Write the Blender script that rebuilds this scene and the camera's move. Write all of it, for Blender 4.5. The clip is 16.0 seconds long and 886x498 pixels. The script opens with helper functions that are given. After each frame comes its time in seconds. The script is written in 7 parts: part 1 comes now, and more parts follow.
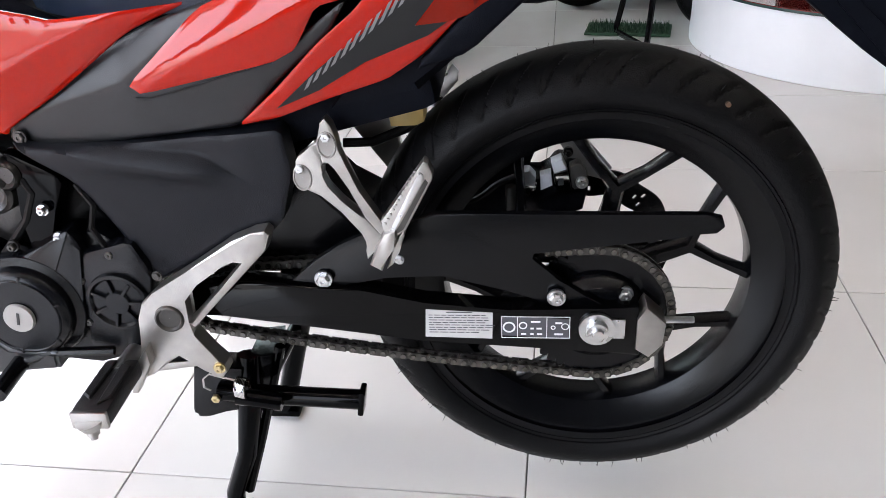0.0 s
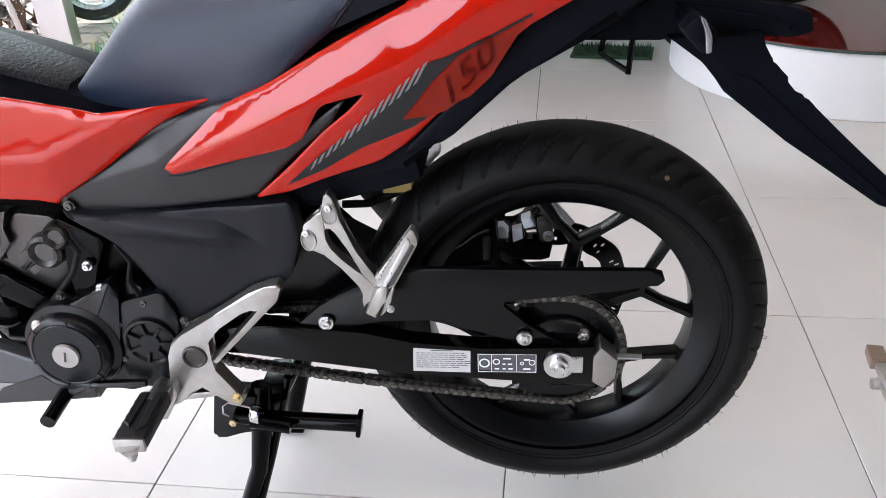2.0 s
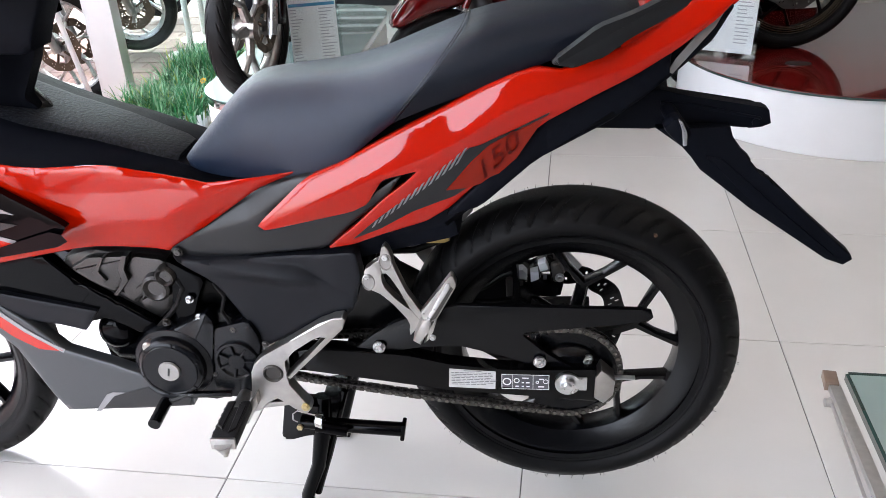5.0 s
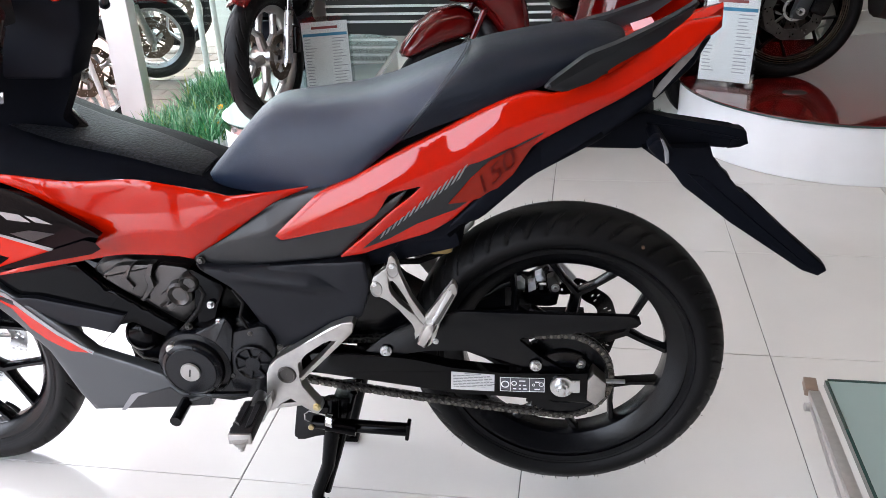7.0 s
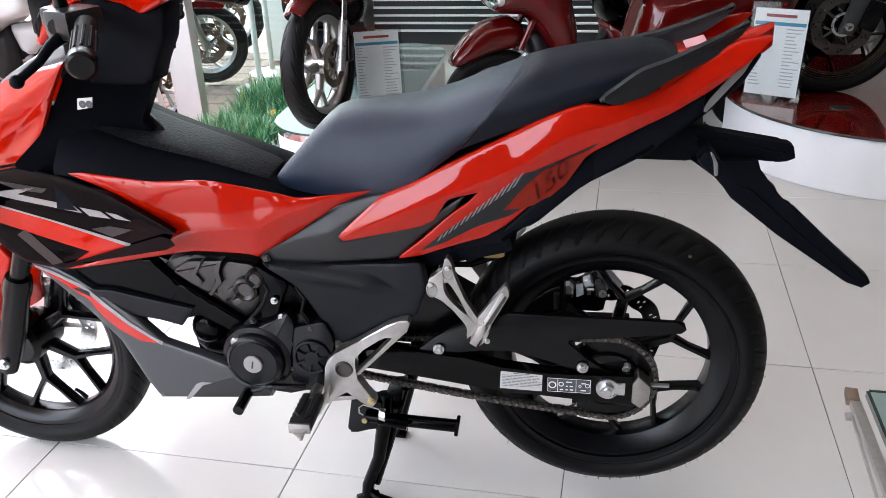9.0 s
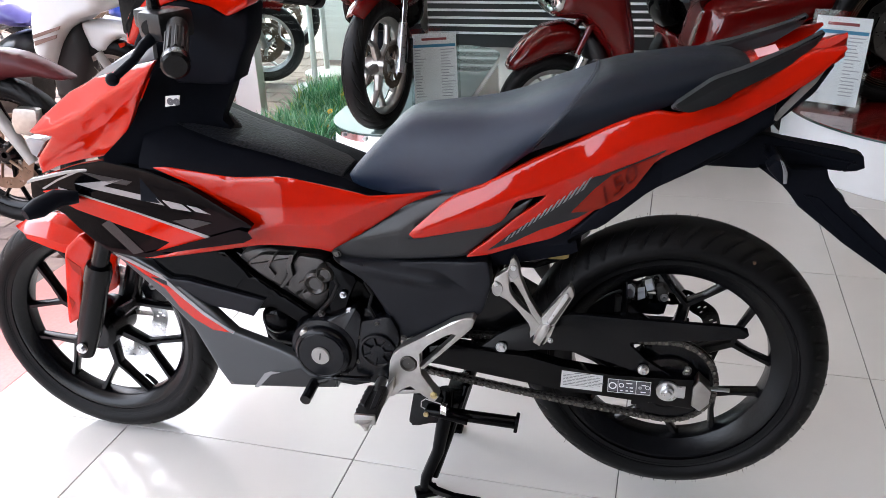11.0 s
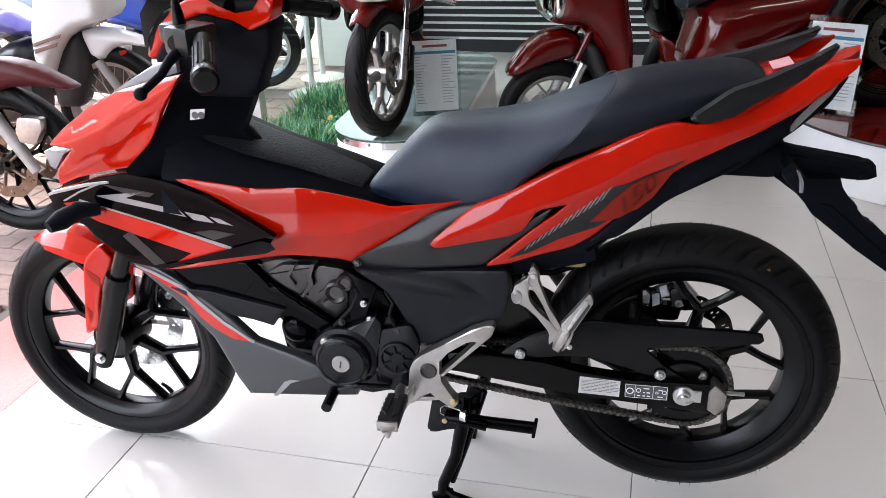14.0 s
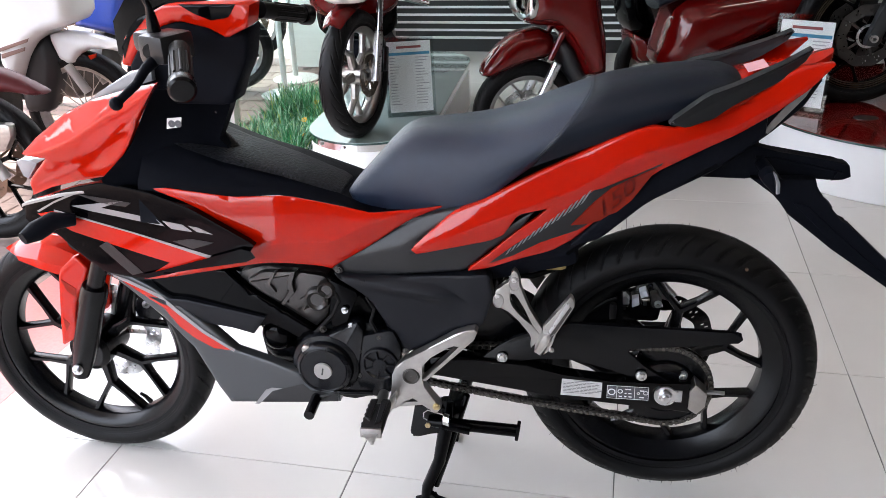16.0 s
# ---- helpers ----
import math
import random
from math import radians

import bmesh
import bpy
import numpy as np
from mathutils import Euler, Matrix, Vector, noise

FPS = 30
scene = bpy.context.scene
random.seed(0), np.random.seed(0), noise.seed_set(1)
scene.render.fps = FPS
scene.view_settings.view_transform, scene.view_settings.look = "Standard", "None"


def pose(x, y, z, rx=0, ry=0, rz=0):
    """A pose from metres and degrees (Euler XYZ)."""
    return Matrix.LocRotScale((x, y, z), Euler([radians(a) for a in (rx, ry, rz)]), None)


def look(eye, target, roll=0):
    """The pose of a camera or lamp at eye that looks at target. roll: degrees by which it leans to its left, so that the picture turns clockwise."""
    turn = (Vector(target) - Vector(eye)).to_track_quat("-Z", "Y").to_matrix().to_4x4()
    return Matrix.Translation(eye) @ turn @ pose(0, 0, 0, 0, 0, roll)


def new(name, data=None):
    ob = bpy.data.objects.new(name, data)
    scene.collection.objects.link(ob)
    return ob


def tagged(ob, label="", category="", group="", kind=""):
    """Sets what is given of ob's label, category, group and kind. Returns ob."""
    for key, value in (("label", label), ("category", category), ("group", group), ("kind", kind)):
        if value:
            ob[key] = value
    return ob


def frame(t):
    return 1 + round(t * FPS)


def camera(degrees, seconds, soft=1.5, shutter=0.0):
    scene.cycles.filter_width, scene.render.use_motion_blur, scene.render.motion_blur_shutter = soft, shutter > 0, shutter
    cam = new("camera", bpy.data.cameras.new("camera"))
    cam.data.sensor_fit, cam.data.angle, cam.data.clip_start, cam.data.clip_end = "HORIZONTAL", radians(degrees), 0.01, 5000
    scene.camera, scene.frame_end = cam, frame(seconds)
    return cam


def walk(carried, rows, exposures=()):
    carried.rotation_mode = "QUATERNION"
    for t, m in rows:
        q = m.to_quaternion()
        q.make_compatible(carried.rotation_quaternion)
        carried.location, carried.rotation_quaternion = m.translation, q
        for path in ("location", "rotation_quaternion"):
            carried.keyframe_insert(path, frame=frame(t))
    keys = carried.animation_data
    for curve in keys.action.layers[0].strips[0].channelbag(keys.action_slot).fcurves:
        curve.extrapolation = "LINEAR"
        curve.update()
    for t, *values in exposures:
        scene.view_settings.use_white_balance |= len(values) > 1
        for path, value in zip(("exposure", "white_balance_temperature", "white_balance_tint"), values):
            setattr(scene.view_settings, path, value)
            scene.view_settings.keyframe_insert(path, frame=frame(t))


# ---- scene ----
cam = camera(55.8, 16.0, soft=0.65)
PATH = [
    (0, (0.037, -0.883, 0.891), (-0.235, 0.852, -0.066), -2.8),
    (0.5, (0.042, -0.907, 0.938), (-0.226, 0.818, -0.037), -3.0),
    (1, (0.052, -0.932, 0.975), (-0.214, 0.79, -0.008), -2.9),
    (1.5, (0.065, -0.956, 1.002), (-0.201, 0.769, 0.027), -2.9),
    (2, (0.074, -0.993, 1.032), (-0.19, 0.739, 0.067), -2.8),
    (2.5, (0.091, -1.034, 1.076), (-0.183, 0.699, 0.117), -2.7),
    (3, (0.086, -1.08, 1.106), (-0.192, 0.652, 0.146), -2.7),
    (3.5, (0.076, -1.133, 1.134), (-0.209, 0.603, 0.182), -2.7),
    (4, (0.08, -1.163, 1.167), (-0.21, 0.569, 0.212), -2.7),
    (6.3, (0.074, -1.276, 1.217), (-0.236, 0.485, 0.322), -2.6),
    (6.5, (0.086, -1.289, 1.215), (-0.228, 0.476, 0.328), -2.6),
    (7, (0.107, -1.312, 1.228), (-0.215, 0.454, 0.347), -2.6),
    (7.5, (0.11, -1.332, 1.231), (-0.221, 0.438, 0.36), -2.5),
    (8, (0.105, -1.35, 1.239), (-0.242, 0.417, 0.369), -2.5),
    (8.5, (0.096, -1.368, 1.246), (-0.281, 0.395, 0.382), -2.5),
    (9, (0.088, -1.381, 1.253), (-0.32, 0.377, 0.391), -2.4),
    (9.5, (0.089, -1.393, 1.259), (-0.353, 0.357, 0.398), -2.4),
    (9.7, (0.088, -1.406, 1.257), (-0.363, 0.342, 0.397), -2.3),
    (12, (0.011, -1.438, 1.286), (-0.508, 0.294, 0.431), -2.3),
    (12.5, (-0.001, -1.451, 1.292), (-0.51, 0.282, 0.433), -2.3),
    (13, (-0.004, -1.46, 1.288), (-0.508, 0.278, 0.438), -2.2),
    (13.5, (-0.004, -1.457, 1.294), (-0.501, 0.282, 0.439), -2.3),
    (14, (-0.004, -1.46, 1.293), (-0.478, 0.286, 0.441), -2.2),
    (14.5, (-0.011, -1.458, 1.301), (-0.467, 0.291, 0.443), -2.3),
    (15, (-0.021, -1.466, 1.304), (-0.455, 0.29, 0.452), -2.1),
    (15.5, (-0.017, -1.463, 1.307), (-0.443, 0.293, 0.45), -2.3),
    (16, (-0.017, -1.457, 1.306), (-0.431, 0.301, 0.447), -2.3),
]
walk(cam, [(t, look(eye, target, roll)) for t, eye, target, roll in PATH], exposures=[(0, 1.72, 6750, 11), (4, 1.71, 6750, 11), (7, 1.67, 6750, 11), (9.5, 1.44, 6750, 11), (12, 1.35, 6750, 11), (16, 1.44, 6750, 11)])

# ---- light ----
world = bpy.data.worlds.new("sky")
scene.world = world
world.use_nodes = True
wn = world.node_tree
sky = wn.nodes.new("ShaderNodeTexSky")
sky.sky_type, sky.sun_disc = "NISHITA", False
sky.sun_elevation, sky.sun_rotation = radians(74), radians(-55)
sky.dust_density = 6.0
haze = wn.nodes.new("ShaderNodeMix")
haze.data_type = "RGBA"
haze.inputs[0].default_value = 0.65
haze.inputs[7].default_value = (1.55, 1.6, 1.68, 1)
wn.links.new(sky.outputs[0], haze.inputs[6])
wn.links.new(haze.outputs[2], wn.nodes["Background"].inputs[0])
wn.nodes["Background"].inputs[1].default_value = 1.55


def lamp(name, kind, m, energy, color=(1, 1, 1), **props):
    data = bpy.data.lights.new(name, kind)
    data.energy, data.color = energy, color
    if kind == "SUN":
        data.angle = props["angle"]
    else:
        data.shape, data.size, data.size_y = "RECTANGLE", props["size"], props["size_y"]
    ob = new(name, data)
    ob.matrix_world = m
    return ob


lamp("sun", "SUN", look((-5.1, 4.4, 9), (-3, 3.0, 0)), 2.5, (1, 0.95, 0.88), angle=radians(0.6))
# daylight that enters by the open street front
lamp("daylight_street", "AREA", look((-2.05, -2.1, 1.7), (0.5, -1.2, 0.5)), 2, (1, 0.955, 0.88), size=3.4, size_y=2.8)
# daylight through the large pane
lamp("daylight_window", "AREA", look((-1.9, 3.06, 1.6), (0, 2.2, 0.6)), 5, (0.97, 0.99, 1), size=1.6, size_y=2.4)
# fill lights added under the unseen ceiling to brighten the room
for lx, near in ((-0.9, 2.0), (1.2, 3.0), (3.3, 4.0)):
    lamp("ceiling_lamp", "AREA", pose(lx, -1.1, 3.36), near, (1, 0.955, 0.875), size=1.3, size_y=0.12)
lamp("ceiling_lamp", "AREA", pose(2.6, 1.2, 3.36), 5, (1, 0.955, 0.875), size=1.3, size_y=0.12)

# ---- materials ----


def material(name, color, rough=0.5, metal=0.0, vary=0.08, scale=30.0, bump=0.0, bump_scale=200.0, coat=0.0, spec=0.5, stains=0.0, stain_scale=3.0, rough_vary=0.1, coat_ior=1.3):
    """A surface with grain and larger blotches, both small in effect."""
    mt = bpy.data.materials.new(name)
    mt.use_nodes = True
    nt = mt.node_tree
    b = nt.nodes["Principled BSDF"]
    co = nt.nodes.new("ShaderNodeTexCoord")
    grain = nt.nodes.new("ShaderNodeTexNoise")
    grain.inputs["Scale"].default_value, grain.inputs["Detail"].default_value = scale, 5
    nt.links.new(co.outputs["Object"], grain.inputs["Vector"])
    blot = nt.nodes.new("ShaderNodeTexNoise")
    blot.inputs["Scale"].default_value, blot.inputs["Detail"].default_value = stain_scale, 3
    nt.links.new(co.outputs["Object"], blot.inputs["Vector"])
    add = nt.nodes.new("ShaderNodeMath")
    add.operation = "MULTIPLY_ADD"
    nt.links.new(blot.outputs["Fac"], add.inputs[0])
    add.inputs[1].default_value = stains
    nt.links.new(grain.outputs["Fac"], add.inputs[2])
    ramp = nt.nodes.new("ShaderNodeMapRange")
    ramp.inputs["From Min"].default_value, ramp.inputs["From Max"].default_value = 0.3 + 0.3 * stains, 0.7 + 0.7 * stains
    ramp.inputs["To Min"].default_value, ramp.inputs["To Max"].default_value = 1 - vary, 1 + vary
    nt.links.new(add.outputs[0], ramp.inputs["Value"])
    mul = nt.nodes.new("ShaderNodeVectorMath")
    mul.operation = "SCALE"
    mul.inputs[0].default_value = color[:3]
    nt.links.new(ramp.outputs[0], mul.inputs["Scale"])
    nt.links.new(mul.outputs[0], b.inputs["Base Color"])
    rr = nt.nodes.new("ShaderNodeMapRange")
    rr.inputs["To Min"].default_value, rr.inputs["To Max"].default_value = rough * (1 - rough_vary), rough * (1 + rough_vary)
    nt.links.new(grain.outputs["Fac"], rr.inputs["Value"])
    nt.links.new(rr.outputs[0], b.inputs["Roughness"])
    b.inputs["Metallic"].default_value = metal
    b.inputs["Coat Weight"].default_value, b.inputs["Coat Roughness"].default_value = coat, 0.03
    b.inputs["Specular IOR Level"].default_value = spec
    b.inputs["Coat IOR"].default_value = coat_ior
    if bump:
        bn = nt.nodes.new("ShaderNodeTexNoise")
        bn.inputs["Scale"].default_value, bn.inputs["Detail"].default_value = bump_scale, 3
        nt.links.new(co.outputs["Object"], bn.inputs["Vector"])
        bp = nt.nodes.new("ShaderNodeBump")
        bp.inputs["Strength"].default_value, bp.inputs["Distance"].default_value = bump, 0.002
        nt.links.new(bn.outputs["Fac"], bp.inputs["Height"])
        nt.links.new(bp.outputs[0], b.inputs["Normal"])
    return mt


def glass(name, color=(0.85, 0.95, 0.92), rough=0.02):
    """A thin pane: clear, with the gloss of glass."""
    mt = bpy.data.materials.new(name)
    mt.use_nodes = True
    nt = mt.node_tree
    nt.nodes.clear()
    out = nt.nodes.new("ShaderNodeOutputMaterial")
    tr = nt.nodes.new("ShaderNodeBsdfTransparent")
    tr.inputs[0].default_value = (*color, 1)
    gl = nt.nodes.new("ShaderNodeBsdfGlossy")
    gl.inputs["Roughness"].default_value = rough
    mx = nt.nodes.new("ShaderNodeMixShader")
    mx.inputs[0].default_value = 0.035
    nt.links.new(tr.outputs[0], mx.inputs[1])
    nt.links.new(gl.outputs[0], mx.inputs[2])
    nt.links.new(mx.outputs[0], out.inputs[0])
    return mt


M_RED = material("red_paint", (0.42, 0.008, 0.001), 0.35, 0, 0.02, 400, coat=1.0, spec=0.0, coat_ior=1.43)
M_REDG = material("red_graphic", (0.24, 0.012, 0.004), 0.35, 0, 0.03, 400, coat=1.0, spec=0.0)
M_MAROON = material("maroon_paint", (0.085, 0.0012, 0.0012), 0.25, 0.1, 0.06, 900, coat=1.0, spec=0.05, coat_ior=1.42)
M_PLASTIC = material("matt_black_plastic", (0.0036, 0.0045, 0.0076), 0.55, 0, 0.12, 60, 0.2, 900, spec=0.06)
M_GREYP = material("dark_grey_plastic", (0.0095, 0.0102, 0.0118), 0.32, 0, 0.08, 80, 0.15, 1200, spec=0.35)
M_GRAPHITE = material("graphite_paint", (0.036, 0.04, 0.044), 0.32, 0.4, 0.05, 500, coat=0.4)
M_GLOSSBLACK = material("gloss_black", (0.0009, 0.0009, 0.0013), 0.1, 0, 0.1, 60, coat=0.2, spec=0.03)
M_ARM = material("gloss_black_arm", (0.0012, 0.0012, 0.0015), 0.12, 0, 0.1, 60, coat=0.5, spec=0.05)
M_BLACKMETAL = material("black_painted_metal", (0.0017, 0.0019, 0.0027), 0.24, 0, 0.12, 70, 0.1, 500, spec=0.22)
M_RUBBER = material("tyre_rubber", (0.0045, 0.0045, 0.005), 0.46, 0, 0.2, 40, 0.3, 600, stains=0.5, spec=0.13)
M_SEAT = material("seat_vinyl", (0.0078, 0.0158, 0.034), 0.38, 0, 0.08, 50, 0.3, 1500, spec=0.4)
M_SEAT2 = material("seat_vinyl_rear", (0.0045, 0.0072, 0.0132), 0.42, 0, 0.08, 50, 0.25, 1500, spec=0.18)
M_ALU = material("cast_aluminium", (0.38, 0.37, 0.355), 0.3, 0.95, 0.08, 60, 0.15, 700)
M_ALUDARK = material("engine_alloy", (0.075, 0.072, 0.069), 0.4, 0.8, 0.25, 25, 0.35, 300, stains=0.6)
M_CRANK = material("crankcase_paint", (0.0035, 0.004, 0.0056), 0.24, 0, 0.15, 40, 0.2, 500, spec=0.22)
M_STEEL = material("zinc_steel", (0.6, 0.61, 0.62), 0.28, 1.0, 0.08, 90)
M_CHROME = material("chrome", (0.6, 0.6, 0.6), 0.08, 1.0, 0.03, 60)
M_CHAIN = material("chain_steel", (0.07, 0.067, 0.063), 0.3, 0.85, 0.4, 90)
M_ROLLER = material("chain_roller_steel", (0.12, 0.115, 0.105), 0.25, 0.95, 0.25, 90)
M_BRASS = material("yellow_zinc", (0.55, 0.45, 0.25), 0.35, 0.8, 0.1, 80)
M_SILVERG = material("silver_graphic", (0.24, 0.24, 0.25), 0.35, 0.4, 0.04, 400)
M_WHITE = material("white_paint", (0.78, 0.79, 0.8), 0.35, 0, 0.03, 8, stains=0.3)
M_WHITEGLOSS = material("white_gloss_paint", (0.7, 0.7, 0.7), 0.3, 0, 0.03, 8, coat=0.5)
M_PAPER = material("paper", (0.8, 0.81, 0.82), 0.7, 0, 0.03, 40)
M_STICKER = material("silver_sticker", (0.55, 0.55, 0.55), 0.45, 0.2, 0.04, 60)
M_INK = material("ink", (0.06, 0.06, 0.07), 0.6)
M_INKGREY = material("grey_ink", (0.42, 0.43, 0.45), 0.6)
M_BLUEINK = material("blue_ink", (0.05, 0.25, 0.42), 0.6)
M_WALL = material("wall_paint", (0.72, 0.73, 0.72), 0.6, 0, 0.04, 4, 0.05, 60)
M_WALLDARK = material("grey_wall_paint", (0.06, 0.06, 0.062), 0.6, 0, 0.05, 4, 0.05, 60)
M_TILE = material("polished_tile", (0.545, 0.528, 0.503), 0.12, 0, 0.03, 6, stains=0.5, stain_scale=1.2, rough_vary=0.3)
M_GROUT = material("grout", (0.12, 0.115, 0.11), 0.8)
M_PINK = material("pink_stone", (0.5, 0.2, 0.19), 0.3, 0, 0.12, 90, stains=0.4)
M_BRICK = material("paving_brick", (0.24, 0.18, 0.165), 0.8, 0, 0.2, 25, 0.4, 150, stains=0.6)
M_ASPHALT = material("asphalt", (0.13, 0.13, 0.13), 0.85, 0, 0.2, 30, 0.5, 200)
M_REDTOP = material("red_podium_top", (0.11, 0.006, 0.005), 0.12, 0, 0.08, 6, coat=1.0, coat_ior=1.5)
M_GRASS = material("plastic_grass", (0.018, 0.17, 0.055), 0.5, 0, 0.3, 12)
M_YELLOW = material("yellow_petal", (0.75, 0.42, 0.02), 0.6)
M_WICKER = material("planter_wood", (0.4, 0.32, 0.22), 0.7, 0, 0.2, 30, 0.3, 100)
M_BLUE = material("blue_paint", (0.02, 0.06, 0.35), 0.3, 0, 0.05, 60, coat=1.0)
M_BRONZE = material("bronze_rim", (0.1, 0.075, 0.055), 0.35, 0.8, 0.1, 60)
M_FLUID = material("brake_fluid_plastic", (0.5, 0.36, 0.12), 0.3, 0, 0.1, 30)
M_LENS = material("clear_lens", (0.25, 0.26, 0.28), 0.08, 0.2, 0.05, 30, coat=1.0)
M_DARK = material("dark_board", (0.012, 0.013, 0.015), 0.5, 0, 0.1, 10)
M_FILM = material("plastic_film", (0.012, 0.011, 0.011), 0.14, 0, 0.3, 20, 1.0, 38, coat=1.0, coat_ior=1.5)
M_MAROONDUST = material("dusty_maroon_paint", (0.055, 0.009, 0.011), 0.4, 0, 0.15, 20, coat=0.1, spec=0.12, stains=0.5)
M_FILMPALE = material("pale_plastic_film", (0.5, 0.48, 0.46), 0.14, 0.3, 0.4, 20, 1.0, 45, coat=1.0)
M_RUST = material("rusty_disc_steel", (0.16, 0.1, 0.07), 0.45, 0.7, 0.3, 30, stains=0.6)
M_FORK = material("grey_fork_paint", (0.3, 0.29, 0.28), 0.45, 0.2, 0.1, 20, stains=0.4)
M_BROWN = material("brown_stripe", (0.2, 0.12, 0.1), 0.4)
M_VIOLET = material("violet_graphic", (0.06, 0.06, 0.25), 0.35, coat=0.6)
M_GRASS2 = material("pale_grass", (0.22, 0.42, 0.26), 0.5, 0, 0.3, 12)
M_GRASS3 = material("yellow_grass", (0.25, 0.36, 0.06), 0.5, 0, 0.3, 12)
M_PIVOT = material("charcoal_plastic", (0.0062, 0.0072, 0.0102), 0.42, 0, 0.1, 70, 0.25, 1000, spec=0.17)
# pale non-metal colour stands in for the floor mirrored in the caliper
M_BRIGHT = material("machined_alloy", (0.6, 0.62, 0.66), 0.2, 0.0, 0.06, 60)
M_STEELMATT = material("brushed_steel", (0.42, 0.41, 0.39), 0.42, 0.6, 0.08, 90)
M_CAP = material("brown_plastic", (0.17, 0.12, 0.09), 0.5, 0, 0.1, 60)
M_TAILLENS = material("tail_lens", (0.26, 0.25, 0.25), 0.12, 0.1, 0.1, 90, coat=1.0)
M_HEAD = material("cylinder_alloy", (0.055, 0.053, 0.052), 0.34, 0.8, 0.12, 18, 0.2, 250, stains=0.5)
M_RAIL = material("grey_grab_rail", (0.012, 0.0128, 0.0148), 0.45, 0, 0.08, 80, 0.15, 1200, spec=0.25)
# footrest rubber, base colour raised so that it looks lit
M_PEG = material("worn_peg_rubber", (0.011, 0.011, 0.012), 0.42, 0, 0.2, 60, 0.3, 500, spec=0.3)
M_GLASS = glass("clear_glass")
M_ACRYLIC = glass("acrylic", (0.93, 0.95, 0.95))
M_GLASSEDGE = material("glass_edge", (0.02, 0.05, 0.045), 0.1, 0, 0.05, 10, coat=1.0)
M_FROST = material("frosted_glass_top", (0.24, 0.31, 0.3), 0.06, 0, 0.03, 5, coat=1.0)

# ---- building tools ----
from mathutils.geometry import delaunay_2d_cdt

CUR = {}


def thing(name, label, category, m=None, group="", kind=""):
    ob = new(name)
    ob.empty_display_size = 0.1
    ob.matrix_world = m or Matrix()
    return tagged(ob, label, category, group, kind)


def finish(name, bm, mat, angle=38):
    me = bpy.data.meshes.new(name)
    bmesh.ops.recalc_face_normals(bm, faces=bm.faces)
    bm.to_mesh(me)
    bm.free()
    me.materials.append(mat)
    me.shade_smooth()
    me.set_sharp_from_angle(angle=radians(angle))
    return me


def part(name, bm, mat, parent, label="", angle=38):
    ob = new(name, finish(name, bm, mat, angle))
    ob.parent = parent
    return tagged(ob, label)


def solid(name, bm, mat, label, category, m=None, group="", kind="", angle=38):
    """A thing of one mesh."""
    ob = new(name, finish(name, bm, mat, angle))
    ob.matrix_world = m or Matrix()
    return tagged(ob, label, category, group, kind)


def chaikin(pts, rounds=1, cut=0.22, closed=True):
    for _ in range(rounds):
        out = []
        n = len(pts)
        for i in range(n if closed else n - 1):
            a, b = Vector(pts[i]), Vector(pts[(i + 1) % n])
            out += [a.lerp(b, cut), a.lerp(b, 1 - cut)]
        if not closed:
            out = [Vector(pts[0])] + out + [Vector(pts[-1])]
        pts = out
    return [Vector(p) for p in pts]


def lathe(prof, n=48, centre=(0, 0, 0), bm=None, close=True, start=0.0, sweep=2 * math.pi):
    """Turns (radius, y) points about a line along y through centre."""
    bm = bm or bmesh.new()
    rings = []
    c = Vector(centre)
    full = abs(sweep - 2 * math.pi) < 1e-6
    for i in range(n if full else n + 1):
        a = start + sweep * i / n
        rings.append([bm.verts.new(c + Vector((r * math.cos(a), y, r * math.sin(a)))) for r, y in prof])
    k = len(prof)
    for i in range(n):
        p, q = rings[i], rings[(i + 1) % len(rings)]
        for j in range(k if close else k - 1):
            u = (j + 1) % k
            bm.faces.new((p[j], p[u], q[u], q[j]))
    return bm


def disc(r, y0, y1, centre, n=32, edge=0.0, bm=None):
    """A flat round plate with softened edges."""
    e = edge or min(abs(y1 - y0) * 0.2, r * 0.1)
    prof = [(0.0005, y0), (r - e, y0), (r, y0 + e), (r, y1 - e), (r - e, y1), (0.0005, y1)]
    return lathe(prof, n, centre, bm, close=False)


def tube(pts, r, n=10, bm=None, caps=True):
    """A round bar along the points; r is one radius or one for each point."""
    bm = bm or bmesh.new()
    pts = [Vector(p) for p in pts]
    rs = r if isinstance(r, (list, tuple)) else [r] * len(pts)
    rings = []
    up = None
    for i, p in enumerate(pts):
        d = (pts[min(i + 1, len(pts) - 1)] - pts[max(i - 1, 0)]).normalized()
        if up is None:
            up = d.orthogonal().normalized()
        up = (up - d * up.dot(d)).normalized()
        s = d.cross(up)
        rings.append([bm.verts.new(p + rs[i] * (up * math.cos(2 * math.pi * k / n) + s * math.sin(2 * math.pi * k / n))) for k in range(n)])
    for a, b in zip(rings, rings[1:]):
        for k in range(n):
            bm.faces.new((a[k], a[(k + 1) % n], b[(k + 1) % n], b[k]))
    if caps:
        bm.faces.new(rings[0])
        bm.faces.new(rings[-1])
    return bm


